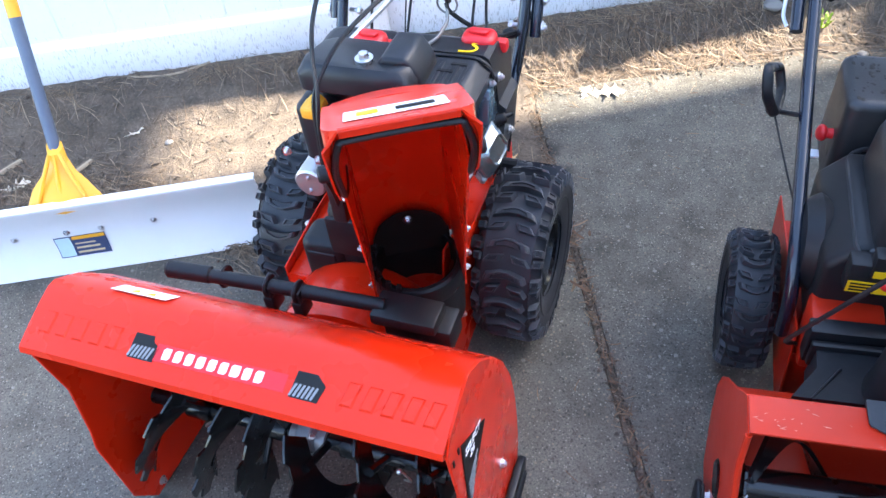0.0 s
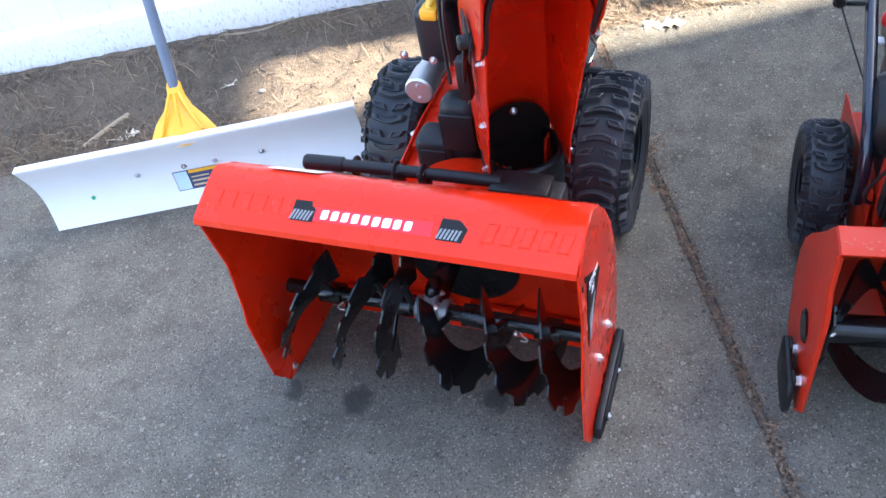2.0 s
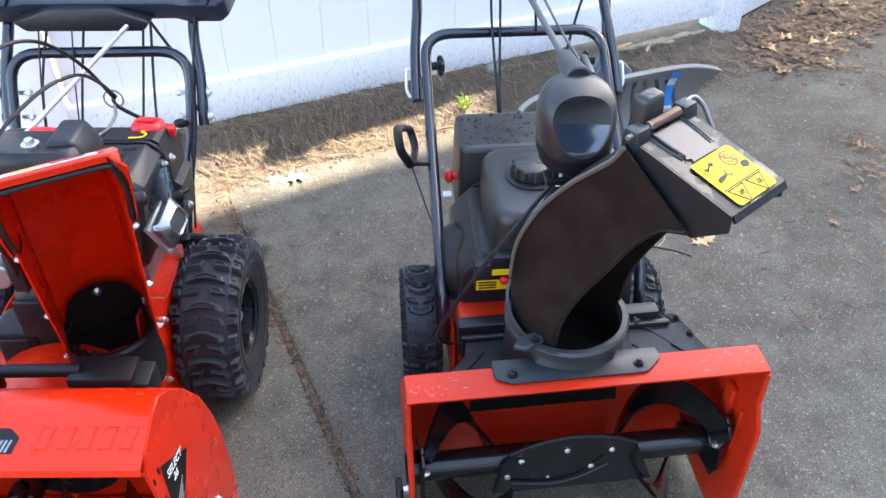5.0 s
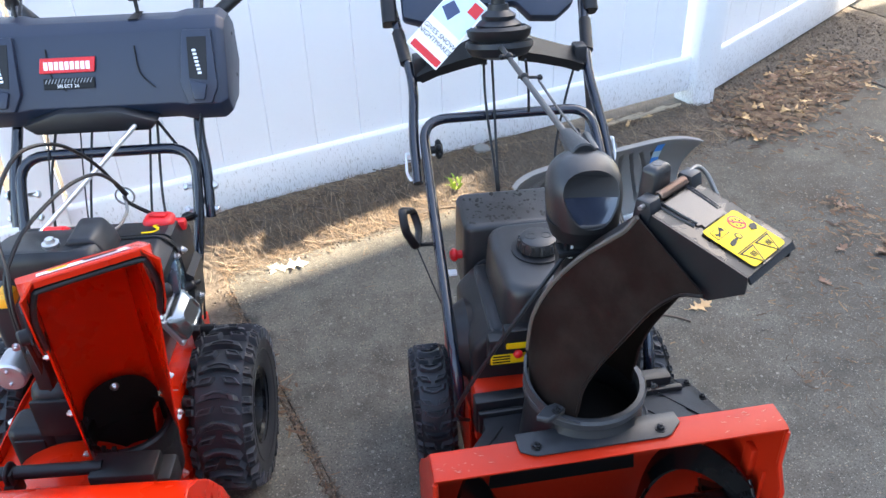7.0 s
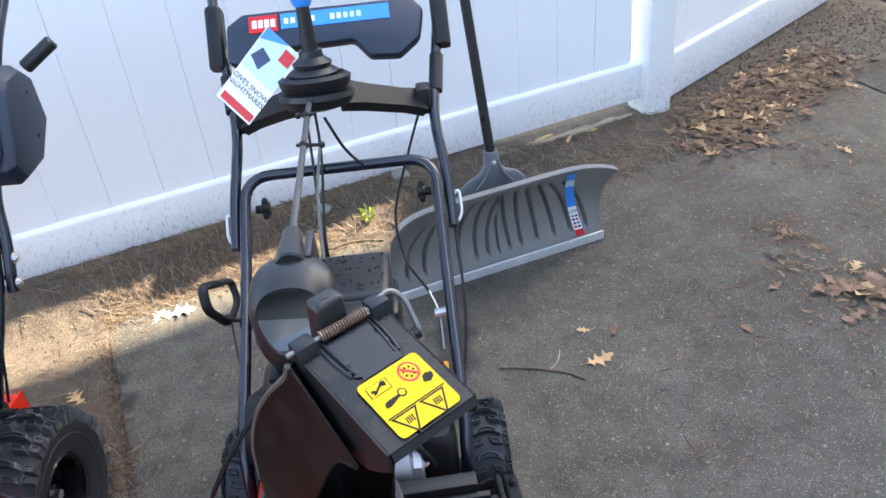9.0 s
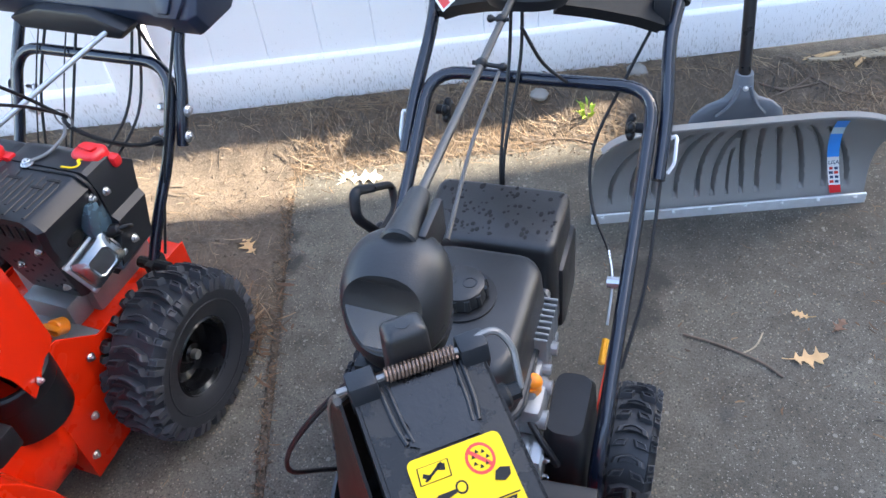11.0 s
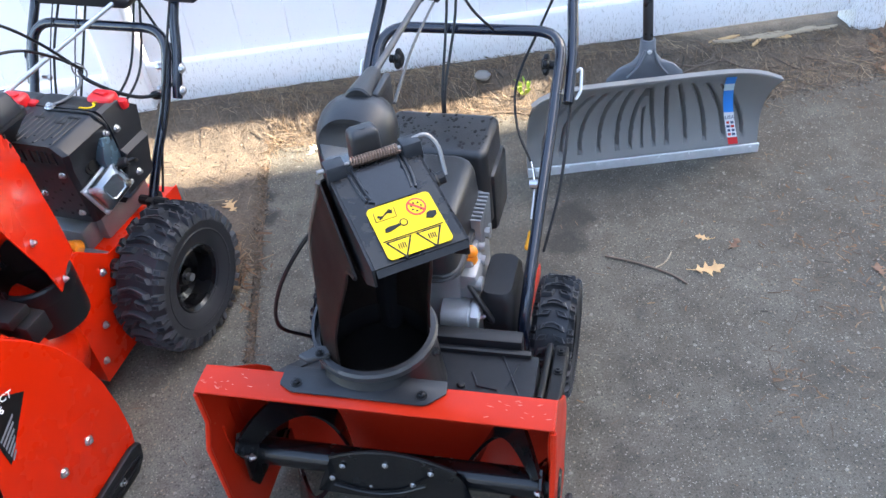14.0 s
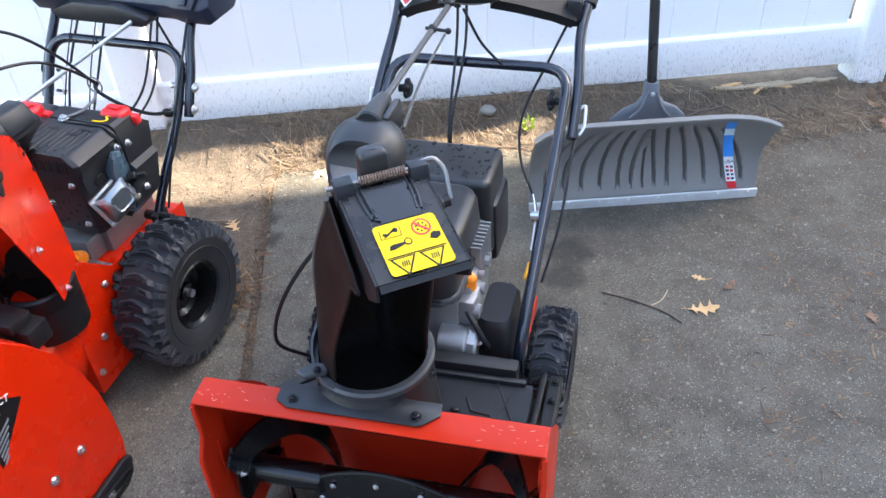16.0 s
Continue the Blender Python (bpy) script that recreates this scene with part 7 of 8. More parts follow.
part("cable_end", join(pipe([(0.172, 0.74, 0.487), (0.188, 0.68, 0.47), (0.190, 0.62, 0.42)], 0.0024, 6), cyl((0.180, 0.672, 0.475), (0.215, 0.672, 0.480), 0.011, n=10)), STEEL, toro)
n = 20
part("cable_spring", pipe([(0.190 + 0.0055 * math.cos(a), 0.560 + 0.055 * a / (2 * math.pi * n), 0.385 + 0.0055 * math.sin(a)) for a in [2 * math.pi * q / 7 for q in range(7 * n + 1)]], 0.0013, 5, 0), AMBER, toro)
part("drive_cable", pipe([(TX + 0.022, 1.02, 0.745), (TX + 0.03, 0.85, 0.58), (TX + 0.03, 0.68, 0.47), (TX + 0.01, 0.56, 0.38)], 0.0034, 6), PLASTIC, toro)
part("chute_cable", pipe([(-0.045, 0.19, 0.785), (-0.12, 0.16, 0.70), (-0.19, 0.165, 0.58), (-0.235, 0.20, 0.45), (-0.225, 0.26, 0.36), (-0.20, 0.30, 0.31)], 0.004, 6), PLASTIC, toro)
part("cable_nut", join(box(-0.062, -0.020, 0.180, 0.215, 0.780, 0.790, 0.002), cyl((-0.045, 0.192, 0.788), (-0.045, 0.192, 0.802), 0.006, n=6)), PLASTIC, toro)

# ---- snow pushers ----
def curl(u, h, bow, over):
    """The blade's section: how far back it lies at a share u of its height."""
    return bow * math.sin(math.pi * u) - over * u


white = thing("snow_pusher", Matrix.Translation((-1.838, 0.479, 0)) @ pose(0, 0, 0, 0, 0, 21.5), "wide white snow pusher with yellow socket leaning on fence", "snow pusher", "snow pushers")
WL, WH = 0.465, 0.240
rows = []
for j in range(11):
    u = j / 10
    rows.append([(WL * t * (1.0 - 0.010 * (1 - u)) + 0.018 * (u - 0.5) * (1 if t > 0 else -1) * abs(t) * 0, curl(u, WH, 0.035, 0.02) + (0.004 if j == 10 else 0), WH * u) for t in [-1 + 2 * i / 14 for i in range(15)]])
wb = part("blade", sheet(rows, 0.006), WHITE_POLY, white, "white curved plastic blade")
part("top_flange", sheet([[(WL * t, curl(1, WH, 0.035, 0.02) + k, WH + 0.002) for t in (-1, -0.5, 0, 0.5, 1)] for k in (-0.004, 0.020)], 0.006), WHITE_POLY, wb)
for x in (-0.185, -0.046, 0.046, 0.185):
    part("rivet", bolt((x * 0.96, curl(0.52, WH, 0.035, 0.02) - 0.0065, WH * 0.52), (0, -1, 0), 0.006, 0.004), STEEL, wb)
part("green_dot", cyl((-0.325, curl(0.32, WH, 0.035, 0.02) - 0.005, WH * 0.33), (-0.325, curl(0.32, WH, 0.035, 0.02) - 0.0095, WH * 0.33), 0.006, n=14), GREEN, wb)
lb = part("product_label", sheet([[(x, curl(u, WH, 0.035, 0.02) - 0.0075, WH * u) for x in (-0.085, -0.02, 0.045)] for u in (0.20, 0.33, 0.46)], 0.0008), NAVY, wb, "dark product label with an orange stripe")
part("label_picture", sheet([[(x, curl(u, WH, 0.035, 0.02) - 0.0088, WH * u) for x in (-0.083, -0.045)] for u in (0.21, 0.33, 0.45)], 0.0004), PALE_BLUE, lb)
part("label_stripe", sheet([[(x, curl(u, WH, 0.035, 0.02) - 0.0088, WH * u) for x in (-0.040, 0.043)] for u in (0.41, 0.455)], 0.0004), AMBER, lb)
for k in range(3):
    part("label_bar", sheet([[(x, curl(u, WH, 0.035, 0.02) - 0.0088, WH * u) for x in (-0.038, 0.03 - 0.008 * k)] for u in (0.235 + 0.055 * k, 0.258 + 0.055 * k)], 0.0004), TAN_CARD, lb)
fan = []
for x0, y0, z0, k in ((0.095, 0.012, 0.225, 0), (0.070, 0.030, 0.262, 0.3), (0.040, 0.055, 0.285, 0.7), (0.024, 0.080, 0.305, 1.0), (0.020, 0.098, 0.335, 1.0)):
    fan.append([(x0 * c, y0 + 0.014 * (1 - abs(c)) * -1 + 0.016 * s, z0 + 0.010 * s) for c, s in [(math.cos(2 * math.pi * i / 20), math.sin(2 * math.pi * i / 20)) for i in range(20)]])
ws = part("socket", skin(fan), AMBER, white, "yellow fan-shaped plastic socket")
for x in (-0.035, 0.0, 0.035):
    part("socket_rib", pipe([(x * 1.6, 0.002, 0.245), (x * 0.9, 0.038, 0.29), (x * 0.35, 0.075, 0.325)], 0.005, 6, 4), AMBER, ws)
part("socket_bolt", bolt((0.0, -0.006, 0.235), (0, -1, 0.2), 0.006), STEEL, ws)
part("pole", cyl((0.0, 0.088, 0.310), (-0.010, 0.730, 1.560), 0.0145, n=16), SLATE_POLE, white, "blue-grey steel pole")
part("grip", cyl((-0.0095, 0.69, 1.482), (-0.0102, 0.745, 1.590), 0.017, n=14, b=0.004), PLASTIC, white)
part("pole_label", cyl((-0.0022, 0.238, 0.602), (-0.003, 0.268, 0.660), 0.0150, n=16), AMBER, white)

grey = thing("snow_pusher", Matrix.Translation((0.412, 1.446, 0)) @ pose(0, 0, 0, 0, 0, 17.9), "wide grey ribbed snow pusher with metal edge, black pole", "snow pusher", "snow pushers")
GL, GH = 0.370, 0.315
NX, NZ = 260, 34


def rib_depth(t, u):
    """Pressed ribs: upright below, bending towards the middle as they rise."""
    d = 0.0
    for c, lim in ((0.0, 0.62), (0.105, 0.93), (0.215, 0.93), (0.375, 0.93), (0.54, 0.92), (0.70, 0.90), (0.86, 0.86)):
        rise = max(0.0, (u - 0.15) / 0.8)
        path = c * (1 - 0.42 * rise * rise) if c > 0.15 else c * (1 - 0.98 * rise ** 1.6)
        if 0.12 < u < lim:
            w = abs(abs(t) - path) / (0.026 if c else 0.022)
            if w < 1:
                d = max(d, math.cos(w * math.pi / 2) ** 0.6 * min((u - 0.12) / 0.035, (lim - u) / 0.10, 1))
    return d


def blade_y(t, u):
    """How far back the smooth blade lies."""
    return 0.050 * math.sin(math.pi * u * 0.9) - 0.055 * u * u + 0.014 - 0.055 * abs(t) ** 6 * u


rows = []
for j in range(NZ + 1):
    u = j / NZ
    row = []
    for i in range(NX + 1):
        t = -1 + 2 * i / NX
        flare = 1.0 - 0.012 * u * u
        y = blade_y(t, u) + 0.021 * rib_depth(t, u)
        row.append((GL * t * flare, y, 0.006 + (GH - 0.006) * u - 0.010 * abs(t) ** 8 * u))
    rows.append(row)
gb = part("blade", sheet(rows, 0.005), GREY_POLY, grey, "grey plastic blade with pressed ribs")
part("top_flange", sheet([[(p[0], p[1] - 0.004 + k, p[2] + 0.002) for p in rows[-1][::10] + [rows[-1][-1]]] for k in (0, 0.024)], 0.005), GREY_POLY, gb)
part("wear_strip", box(-GL, GL, -0.004, 0.004, 0.0, 0.032, 0.001, 1), GALV, grey, "galvanised steel wear strip")
for k in range(8):
    part("rivet", bolt((-GL * 0.92 + GL * 1.84 * k / 7, -0.004, 0.022), (0, -1, 0), 0.005, 0.003), GALV, grey)


def on_blade(t, u, h):
    return (GL * t * (1.0 - 0.012 * u * u), blade_y(t, u) - h, 0.006 + (GH - 0.006) * u - 0.010 * abs(t) ** 8 * u)


for u0, u1, mat in ((0.075, 0.145, RED_PLASTIC), (0.145, 0.42, WHITE_INK), (0.42, 0.72, BLUE), (0.72, 0.83, PALE_BLUE), (0.83, 0.95, BLUE)):
    part("product_label", sheet([[on_blade(t - 0.17 * u, u, 0.009) for t in (0.762, 0.782, 0.803, 0.824, 0.844)] for u in [u0 + (u1 - u0) * k / 6 for k in range(7)]], 0.0006), mat, gb, "blue, white and red paper label")
for k in range(4):
    for t0, t1 in ((0.770, 0.798), (0.806, 0.834)):
        part("label_bar", sheet([[on_blade(t - 0.17 * u, u, 0.0105) for t in (t0 + 0.004 * (k % 2), t1)] for u in (0.165 + 0.042 * k, 0.190 + 0.042 * k)], 0.0005), NAVY if (k + (t0 > 0.8)) % 3 else RED_INK, gb)
word = Vector(on_blade(0.803 - 0.17 * 0.36, 0.365, 0.0125))
write("lettering", "USA", 0.016, NAVY, gb, Matrix.Translation(word) @ pose(0, 0, 0, 78, 0, 0))
fan = []
for x0, y0, z0, ry in ((0.125, 0.060, 0.255, 0.012), (0.115, 0.062, 0.290, 0.014), (0.085, 0.058, 0.320, 0.016), (0.045, 0.052, 0.340, 0.018), (0.026, 0.050, 0.365, 0.022), (0.022, 0.058, 0.410, 0.021)):
    fan.append([(x0 * math.cos(2 * math.pi * i / 20), y0 + ry * math.sin(2 * math.pi * i / 20), z0) for i in range(20)])
gs = part("socket", skin(fan), GREY_SOCKET, grey, "slate-grey moulded socket")
for x in (-0.06, 0.06):
    part("socket_rib", pipe([(x, 0.035, 0.300), (x * 0.55, 0.030, 0.335), (x * 0.2, 0.034, 0.385)], 0.005, 6, 4), GREY_SOCKET, gs)
part("socket_bolt", bolt((0.0, 0.032, 0.380), (0, -1, 0.2), 0.005), STEEL, gs)
part("pole", cyl((0.0, 0.056, 0.400), (0.0, 0.300, 1.300), 0.0150, n=16), DARK_POLE, grey, "glossy black steel pole")
part("grip", join(pipe(bent([(0.0, 0.295, 1.28), (-0.05, 0.315, 1.35), (-0.05, 0.335, 1.42), (0.05, 0.335, 1.42), (0.05, 0.315, 1.35), (0.0, 0.295, 1.28)], 0.03), 0.013, 10, 0)), PLASTIC, grey)

# ---- loose things on the ground ----
LEAF_HALF = [(0.0, 0.012), (0.10, 0.014), (0.16, 0.09), (0.22, 0.20), (0.27, 0.09), (0.36, 0.07), (0.44, 0.20), (0.50, 0.33), (0.54, 0.16), (0.62, 0.09), (0.70, 0.18), (0.78, 0.27), (0.80, 0.13), (0.88, 0.11), (0.95, 0.07), (1.0, 0.004)]


def leaf_mesh(size, curlup, seed):
    q = random.Random(seed)
    left, mid, right = [], [], []
    for x, w in LEAF_HALF:
        z = curlup * (0.4 * (x - 0.5) ** 2 + 0.1 * math.sin(7 * x + seed))
        wl, wr = w * q.uniform(0.8, 1.25), w * q.uniform(0.8, 1.25)
        left.append(((x - 0.5) * size, wl * size, size * (z + curlup * wl * wl * 1.3)))
        mid.append(((x - 0.5) * size, 0.0, size * z))
        right.append(((x - 0.5) * size, -wr * size, size * (z + curlup * wr * wr * 1.1)))
    b = sheet([left, mid, right], 0.0007)
    return join(b, pipe([((-0.5 - 0.22) * size, 0.01 * size, 0.01), (-0.5 * size, 0, size * curlup * 0.1 + 0.001), (-0.3 * size, 0, size * curlup * 0.02 + 0.001)], 0.0010, 5, 3))


def ground_at(x, y):
    p = F.inverted() @ Vector((x, y, 0))
    return max(0.0, soil_height(p.x, p.y))


def leaf(x, y, size, turn, mat, curlup, seed, label):
    b = leaf_mesh(size, curlup, seed)
    low = min(v.co.z for v in b.verts)
    o = link_mesh("fallen_leaf", b, mat)
    o.matrix_world = Matrix.Translation((x, y, ground_at(x, y) - low + 0.0005)) @ pose(0, 0, 0, 0, 0, turn)
    return tagged(o, label, "leaf", "fallen leaves")


TAN, BROWN, PALE = "tan dry oak leaf lying on the concrete", "small brown curled leaf lying on the concrete", "bleached pale leaf lying at the slab edge"
leaf(0.615, 0.972, 0.088, 20, LEAF, 0.35, 1, TAN)
leaf(0.683, 1.083, 0.048, 60, LEAF_DARK, 0.9, 2, BROWN)
leaf(0.600, 1.105, 0.045, 170, LEAF, 0.3, 3, "small tan leaf lying on the concrete")
leaf(-0.640, 1.405, 0.110, 15, LEAF_PALE, 0.5, 4, PALE)
leaf(-0.700, 1.400, 0.070, 80, LEAF_PALE, 0.6, 5, PALE)
leaf(1.05, 1.03, 0.055, 100, LEAF_DARK, 0.7, 6, BROWN)
leaf(1.20, 1.20, 0.060, 30, LEAF_DARK, 0.6, 7, BROWN)
leaf(-2.03, 1.01, 0.060, 70, LEAF_PALE, 0.5, 8, "bleached pale leaf lying on the soil")
leaf(-2.27, 0.72, 0.085, 35, LEAF_PALE, 0.5, 9, "bleached pale leaf lying on the soil")
leaf(-0.86, 1.05, 0.075, 140, LEAF, 0.5, 10, "tan dry leaf lying beside the joint")
for k, (x, y) in enumerate([(1.62, 2.36), (1.50, 2.28), (1.42, 2.22), (1.70, 2.48), (1.80, 2.58), (1.58, 2.55), (1.47, 2.40), (1.36, 2.30), (1.90, 2.66), (1.66, 2.68), (1.49, 1.20), (1.36, 1.03), (1.57, 1.21), (1.34, 1.16), (1.36, 1.46), (1.78, 1.96), (1.55, 1.16), (2.22, 2.73), (1.51, 2.09)]):
    leaf(x, y, 0.06 + 0.035 * rnd.random(), 360 * rnd.random(), (LEAF, LEAF_DARK, LEAF_DARK)[k % 3], 0.4 + 0.4 * rnd.random(), 20 + k, "dry oak leaf lying in the leaf pile" if k < 10 else "dry oak leaf lying on the drive")


def twig(pts, r, label, mat=TWIG):
    line = [(x, y, ground_at(x, y) + r) for x, y in pts]
    b = pipe(line, r, 6, 4)
    o = link_mesh("twig", b, mat)
    return tagged(o, label, "twig", "fallen twigs")


twig([(0.335, 0.985), (0.40, 0.975), (0.455, 0.960), (0.52, 0.935), (0.56, 0.905)], 0.0035, "thin dark twig lying on the concrete")
twig([(0.470, 0.955), (0.50, 0.985), (0.515, 1.030)], 0.002, "thin pale twig lying on the concrete", WOOD)
twig([(1.30, 0.52), (1.42, 0.45), (1.55, 0.42)], 0.0025, "thin dark twig lying on the concrete")
twig([(-2.40, 0.66), (-2.36, 0.76), (-2.33, 0.83)], 0.0075, "short weathered stick lying on the soil", WOOD)
twig([(-2.16, 0.72), (-2.12, 0.80), (-2.10, 0.86)], 0.007, "short weathered stick lying on the soil", WOOD)
twig([(-2.12, 1.17), (-1.98, 1.20), (-1.88, 1.28)], 0.004, "pale bent stick lying on the soil bank", WOOD)
twig([(0.62, 2.165), (0.72, 2.20), (0.80, 2.235)], 0.008, "broken pale stick under the fence rail", WOOD)
twig([(0.78, 2.215), (0.90, 2.27), (0.99, 2.315)], 0.009, "broken pale stick under the fence rail", WOOD)
def splinter(x, y, length, width, turn, k):
    b = prism([(-length / 2, -width * 0.3), (-length * 0.2, -width / 2), (length * 0.35, -width * 0.4), (length / 2, 0.0), (length * 0.3, width * 0.45), (-length * 0.4, width / 2)], "z", 0, 0.007, 0.0015)
    o = link_mesh("wood_splinter", b, WOOD if k % 3 else LEAF)
    o.matrix_world = Matrix.Translation((x, y, ground_at(x, y) + 0.004)) @ pose(0, 0, 0, 6, -5 + 4 * (k % 3), turn)
    return tagged(o, "split pale wood splinter under the fence rail", "wood splinter", "wood splinters")


for k, (x, y, ln, w, turn) in enumerate(((0.66, 2.205, 0.13, 0.018, 24), (0.74, 2.225, 0.12, 0.022, 12), (0.82, 2.262, 0.15, 0.020, 31), (0.86, 2.250, 0.09, 0.024, -10), (0.93, 2.300, 0.14, 0.022, 34), (0.99, 2.322, 0.12, 0.016, 20), (0.78, 2.200, 0.08, 0.014, 60), (1.03, 2.335, 0.10, 0.020, 26))):
    splinter(x, y, ln, w, turn, k)
for pts in (((0.42, 2.02), (0.55, 2.03), (0.66, 2.08)), ((0.62, 2.10), (0.75, 2.06), (0.86, 2.09)), ((0.80, 2.16), (0.92, 2.09), (1.02, 2.08)), ((0.50, 1.98), (0.60, 2.06), (0.64, 2.12)), ((0.95, 2.16), (1.08, 2.14), (1.20, 2.18)), ((-0.55, 1.64), (-0.42, 1.66), (-0.30, 1.72)), ((-0.20, 1.66), (-0.08, 1.70), (0.02, 1.69))):
    twig(pts, 0.0035, "crooked dark twig lying on the soil bank")
for k, (x, y, r) in enumerate(((-0.18, 1.80, 0.026), (0.09, 1.69, 0.014), (0.10, 1.96, 0.030), (-2.24, 0.45, 0.013), (-1.90, 0.98, 0.011))):
    b = ball((0, 0, 0), r, 1.2, 1.0, 0.65, 10, 7)
    for v in b.verts:
        v.co *= 1 + 0.25 * noise.noise(v.co * 60 + Vector((k, 0, 0)))
    o = link_mesh("stone", b, STONE)
    o.matrix_world = Matrix.Translation((x, y, ground_at(x, y) + r * 0.35))
    tagged(o, "small grey stone half sunk in the soil", "stone", "stones by the fence")
b = []
for k in range(14):
    a, t = rnd.uniform(0, 6.28), rnd.uniform(0.02, 0.05)
    p = (0.012 * math.cos(a), 0.012 * math.sin(a), 0)
    q = (t * math.cos(a), t * math.sin(a), rnd.uniform(0.025, 0.05))
    b.append(sheet([[p, (p[0] + 0.004, p[1], 0)], [((p[0] + q[0]) / 2, (p[1] + q[1]) / 2, q[2] * 0.9), ((p[0] + q[0]) / 2 + 0.008, (p[1] + q[1]) / 2, q[2] * 0.9)], [q, (q[0] + 0.001, q[1], q[2])]], 0.0006))
o = link_mesh("weed", join(*b), WEED_GREEN)
o.matrix_world = Matrix.Translation((-0.030, 1.785, ground_at(-0.03, 1.785) - 0.002))
tagged(o, "small bright yellow-green weed growing from the soil", "weed")

# the leaf pile by the fence post and a smaller one on the drive
heap = random.Random(93)
for k in range(66):
    t = heap.random()
    if k < 54:
        x, y = 1.32 + 0.70 * t + heap.gauss(0, 0.07), 2.16 + 0.56 * t + heap.gauss(0, 0.08)
    else:
        x, y = 1.48 + heap.gauss(0, 0.06), 1.15 + heap.gauss(0, 0.05)
    leaf(x, y, 0.065 + 0.065 * heap.random(), 360 * heap.random(), (LEAF_DARK, LEAF, LEAF_DARK, LEAF, LEAF_DARK)[k % 5], 0.4 + 0.6 * heap.random(), 60 + k, "dry oak leaf lying in the leaf pile" if k < 54 else "dry oak leaf lying on the drive")

# ---- straw, litter and crumbs: too many to count ----
def strips(name, label, mat, count, where, length, width, seed, lift=0.004, bend=0.35):
    """Thin bent blades lying on the ground; where gives (s, d) or None."""
    q = random.Random(seed)
    verts, faces = [], []
    made = 0
    while made < count:
        sd = where(q)
        if sd is None:
            continue
        s, d = sd
        a, ln, w = q.uniform(0, math.pi), q.uniform(*length), q.uniform(*width)
        ca_, sa_ = math.cos(a), math.sin(a)
        k, tilt, h = q.uniform(-bend, bend), q.uniform(-0.10, 0.10), q.uniform(0.001, lift)
        base = len(verts)
        for j in range(4):
            t = j / 3 - 0.5
            off = k * ln * (t * t - 0.08)
            ps, pd = s + ca_ * t * ln - sa_ * off, d + sa_ * t * ln + ca_ * off
            z = max(soil_height(ps, pd), 0.0) + h + tilt * t * ln + 0.5 * abs(tilt) * ln
            ww = w * (1 - 0.5 * abs(2 * t))
            verts.append((ps - sa_ * ww / 2, pd + ca_ * ww / 2, z))
            verts.append((ps + sa_ * ww / 2, pd - ca_ * ww / 2, z + ww * 0.3))
        for j in range(3):
            faces.append((base + 2 * j, base + 2 * j + 1, base + 2 * j + 3, base + 2 * j + 2))
        made += 1
    return mesh_thing(name, verts, faces, mat, F, label, "straw", "stuff")


def near_fence(q):
    s = q.uniform(-3.6, 2.3)
    e = q.random()
    d = edge_at(s) + q.gauss(0.06, 0.05) if e < 0.42 else (1.80 + q.gauss(0, 0.03) if e < 0.72 else q.uniform(edge_at(s) - 0.02, 1.84))
    if d > 1.852 or noise.noise((s * 2.3, d * 2.3, 9)) + q.uniform(-0.4, 0.5) < 0.0:
        return None
    return s, d


def in_joint(q):
    return J + q.gauss(0, 0.011), q.uniform(-1.2, 1.5)


def on_slabs(q):
    s, d = q.uniform(-2.6, 2.8), q.uniform(-0.9, 1.6)
    if d > edge_at(s) or noise.noise((s * 1.7, d * 1.7, 4)) + q.uniform(-0.5, 0.4) < 0.0:
        return None
    return s, d


def pile(q):
    t = q.random()
    p = F.inverted() @ Vector((1.30 + 0.75 * t + q.gauss(0, 0.09), 2.14 + 0.58 * t + q.gauss(0, 0.10), 0))
    s, d = p.x, p.y
    return s, d


strips("straw", "dry straw and pine needles along the fence", STRAW, 13000, near_fence, (0.02, 0.085), (0.0010, 0.0026), 11, 0.012)
strips("straw", "dark twig bits along the fence", BITS, 5200, near_fence, (0.012, 0.06), (0.002, 0.008), 12, 0.010)
strips("straw", "needles and crumbs packed in the slab joint", LITTER, 700, in_joint, (0.008, 0.035), (0.001, 0.003), 13, 0.004)
strips("straw", "fine plant bits scattered on the concrete", LITTER, 1100, on_slabs, (0.005, 0.040), (0.0008, 0.0025), 14, 0.002)
strips("leaf_litter", "brown broken oak leaves heaped by the post", LITTER, 1500, pile, (0.02, 0.055), (0.007, 0.020), 15, 0.022, 0.8)


def crumbs(name, label, mat, count, where, size, seed):
    """Small lumps lying on the ground."""
    q = random.Random(seed)
    verts, faces = [], []
    made = 0
    while made < count:
        sd = where(q)
        if sd is None:
            continue
        r = q.uniform(*size)
        z = max(soil_height(*sd), 0.0) + r * 0.2
        base = len(verts)
        for dx, dy, dz in ((1, 0, 0), (-1, 0, 0), (0, 1, 0), (0, -1, 0), (0, 0, 0.8), (0, 0, -0.6)):
            verts.append((sd[0] + r * (dx + q.uniform(-0.4, 0.4)), sd[1] + r * (dy + q.uniform(-0.4, 0.4)), z + r * dz))
        for a, b, c in ((0, 2, 4), (2, 1, 4), (1, 3, 4), (3, 0, 4), (2, 0, 5), (1, 2, 5), (3, 1, 5), (0, 3, 5)):
            faces.append((base + a, base + b, base + c))
        made += 1
    return mesh_thing(name, verts, faces, mat, F, label, "crumbs", "stuff")


def on_soil(q):
    s = q.uniform(-3.6, 2.6)
    return s, q.uniform(edge_at(s) - 0.05, 1.84)


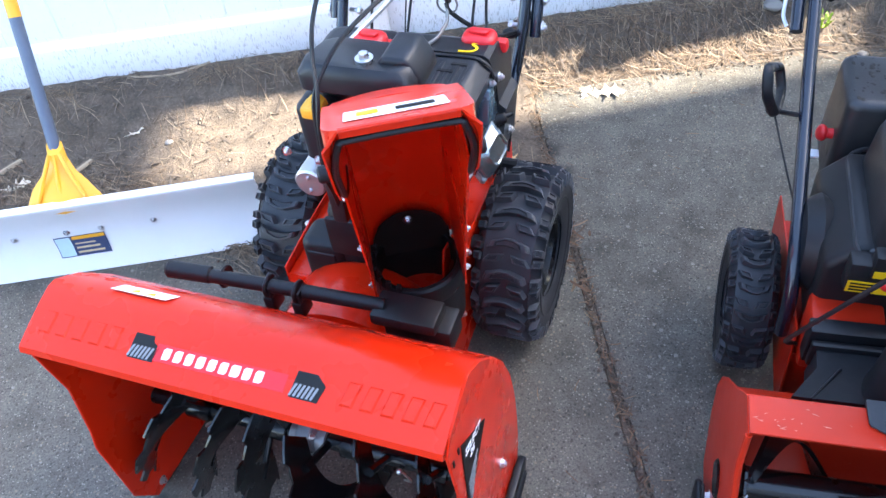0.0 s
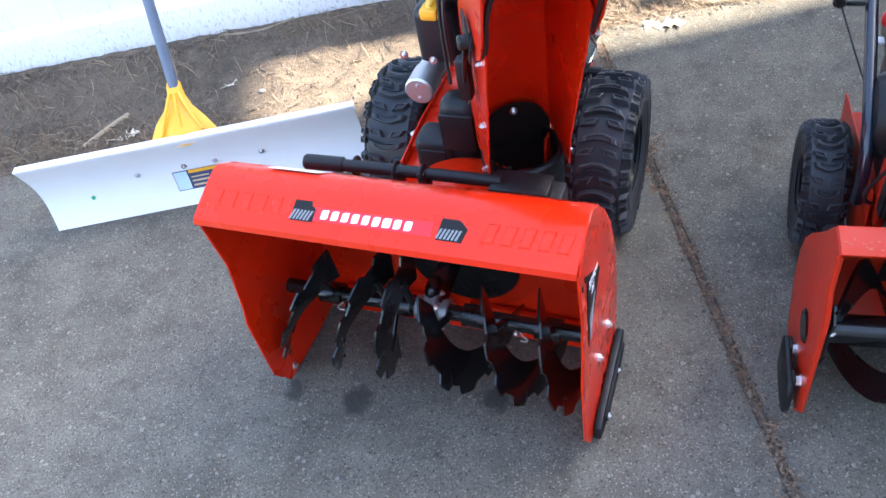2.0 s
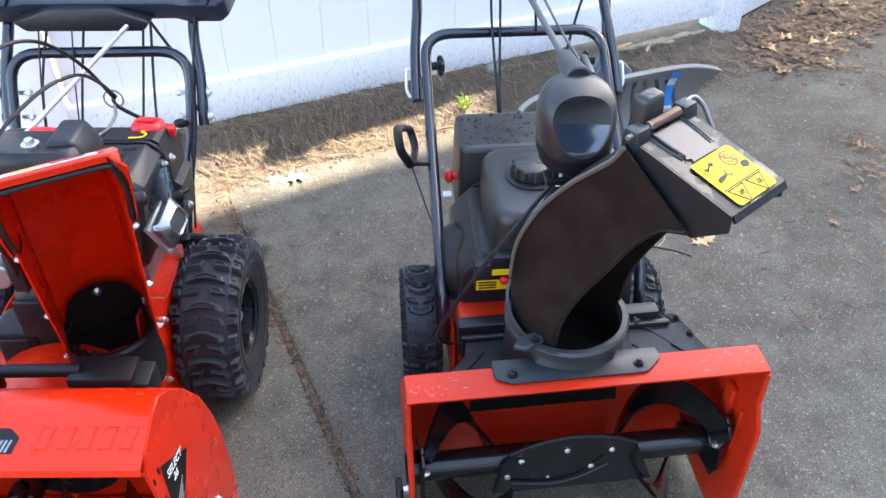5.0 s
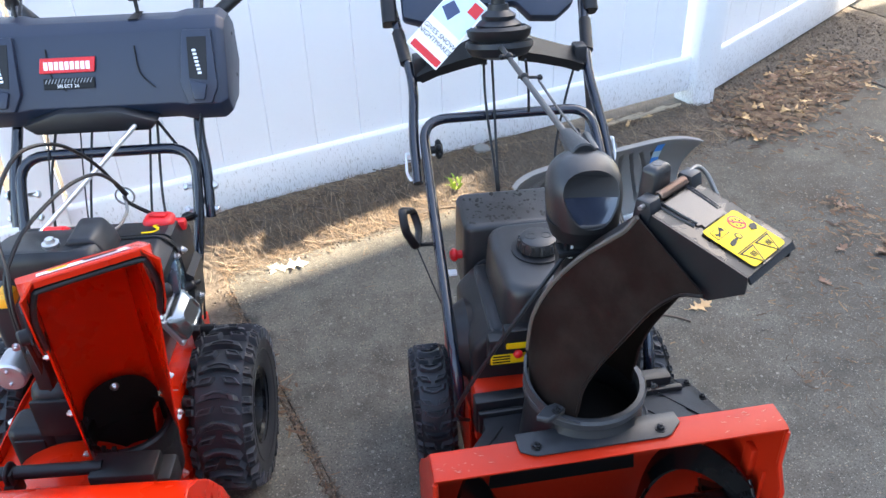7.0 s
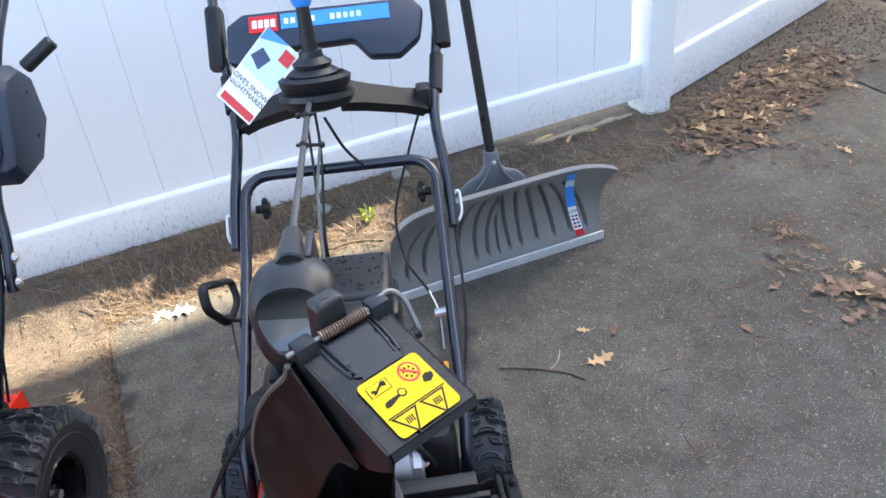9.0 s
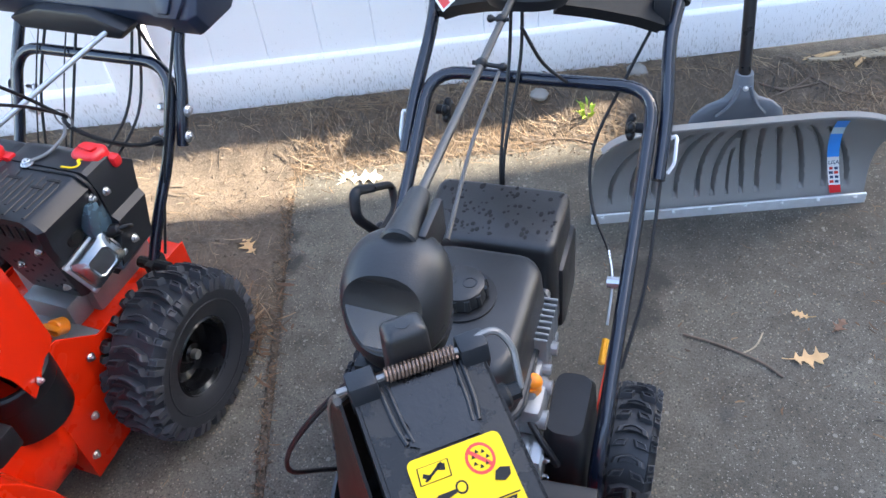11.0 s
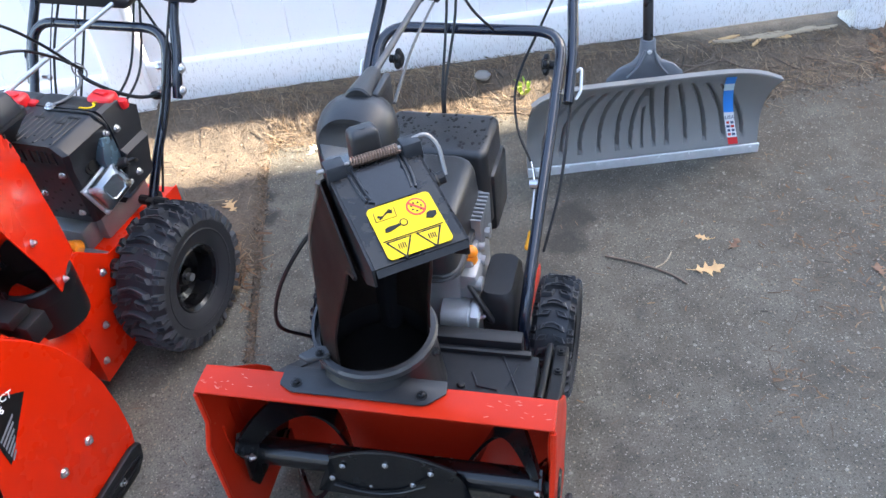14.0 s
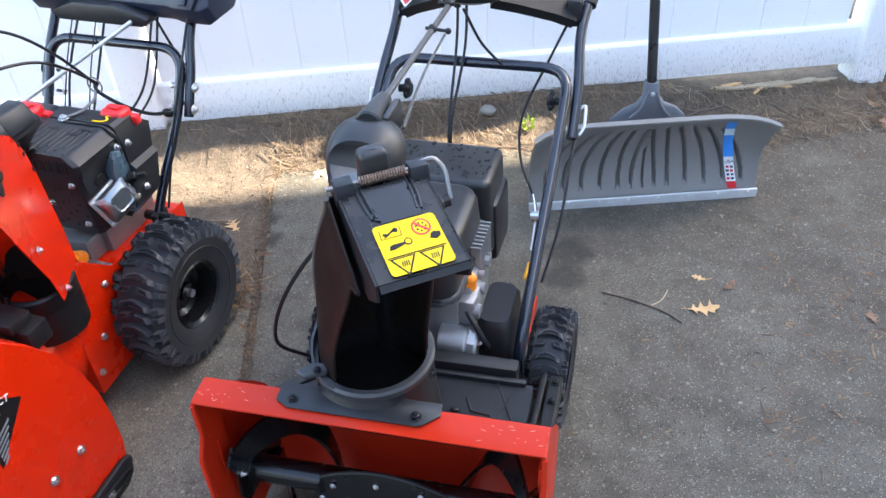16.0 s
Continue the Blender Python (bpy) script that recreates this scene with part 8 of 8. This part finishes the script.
def far_soil(q):
    s, d = q.uniform(1.9, 3.75), q.uniform(1.5, 3.0)
    if d < edge_at(s) + 0.02 or (s > 3.6 and d > 1.74):
        return None
    return s, d


crumbs("soil_crumbs", "loose soil crumbs and bark along the fence", BITS, 7000, on_soil, (0.0015, 0.006), 21)
crumbs("soil_crumbs", "loose soil crumbs beyond the fence post", BITS, 5000, far_soil, (0.003, 0.009), 22)
crumbs("joint_crumbs", "dark crumbs packed in the slab joint", BITS, 1400, in_joint, (0.001, 0.006), 23)
crumbs("grit", "dark grit scattered on the concrete", BITS, 500, on_slabs, (0.0008, 0.003), 24)


def dry_corner(q):
    return 1.45 + q.gauss(0, 0.45), 0.62 + q.gauss(0, 0.28)


strips("straw", "broken leaf bits scattered on the concrete", LITTER, 200, dry_corner, (0.006, 0.022), (0.0015, 0.006), 16, 0.006, 0.8)


def scattered(q):
    x, y = q.uniform(0.75, 2.1), q.uniform(0.45, 2.0)
    p = F.inverted() @ Vector((x, y, 0))
    if noise.noise((x * 2.6, y * 2.6, 14)) + q.uniform(-0.3, 0.5) < 0.1 or p.y > edge_at(p.x) + 0.05:
        return None
    return p.x, p.y


def cluster(q):
    cx, cy, r = q.choice(((1.47, 1.18, 0.08), (1.36, 1.06, 0.06), (1.36, 1.46, 0.05), (1.29, 1.30, 0.06), (1.68, 2.02, 0.10)))
    p = F.inverted() @ Vector((cx + q.gauss(0, r), cy + q.gauss(0, r), 0))
    return p.x, p.y


strips("leaf_litter", "dark broken leaf bits scattered on the drive", LITTER, 900, scattered, (0.008, 0.034), (0.0015, 0.006), 31, 0.004, 0.8)
strips("leaf_litter", "clusters of broken brown leaves on the drive", LITTER, 330, cluster, (0.010, 0.040), (0.003, 0.013), 32, 0.012, 0.8)
strips("straw", "bleached straw lying against the slab edge", STRAW, 1300, lambda q: (lambda s: (s, edge_at(s) + q.gauss(0.035, 0.035)))(q.uniform(-2.6, 0.6)), (0.02, 0.07), (0.0010, 0.0026), 33, 0.012)

strips("leaf_litter", "torn brown leaf litter heaped at the slab edge", LITTER, 150, lambda q: (-0.42 + q.gauss(0, 0.045), 0.95 + q.gauss(0, 0.07)), (0.02, 0.06), (0.004, 0.012), 77, 0.02)
strips("leaf_litter", "dark twig bits and leaf stems scattered on the drive", BITS, 420, scattered, (0.010, 0.050), (0.0012, 0.005), 34, 0.004, 0.5)
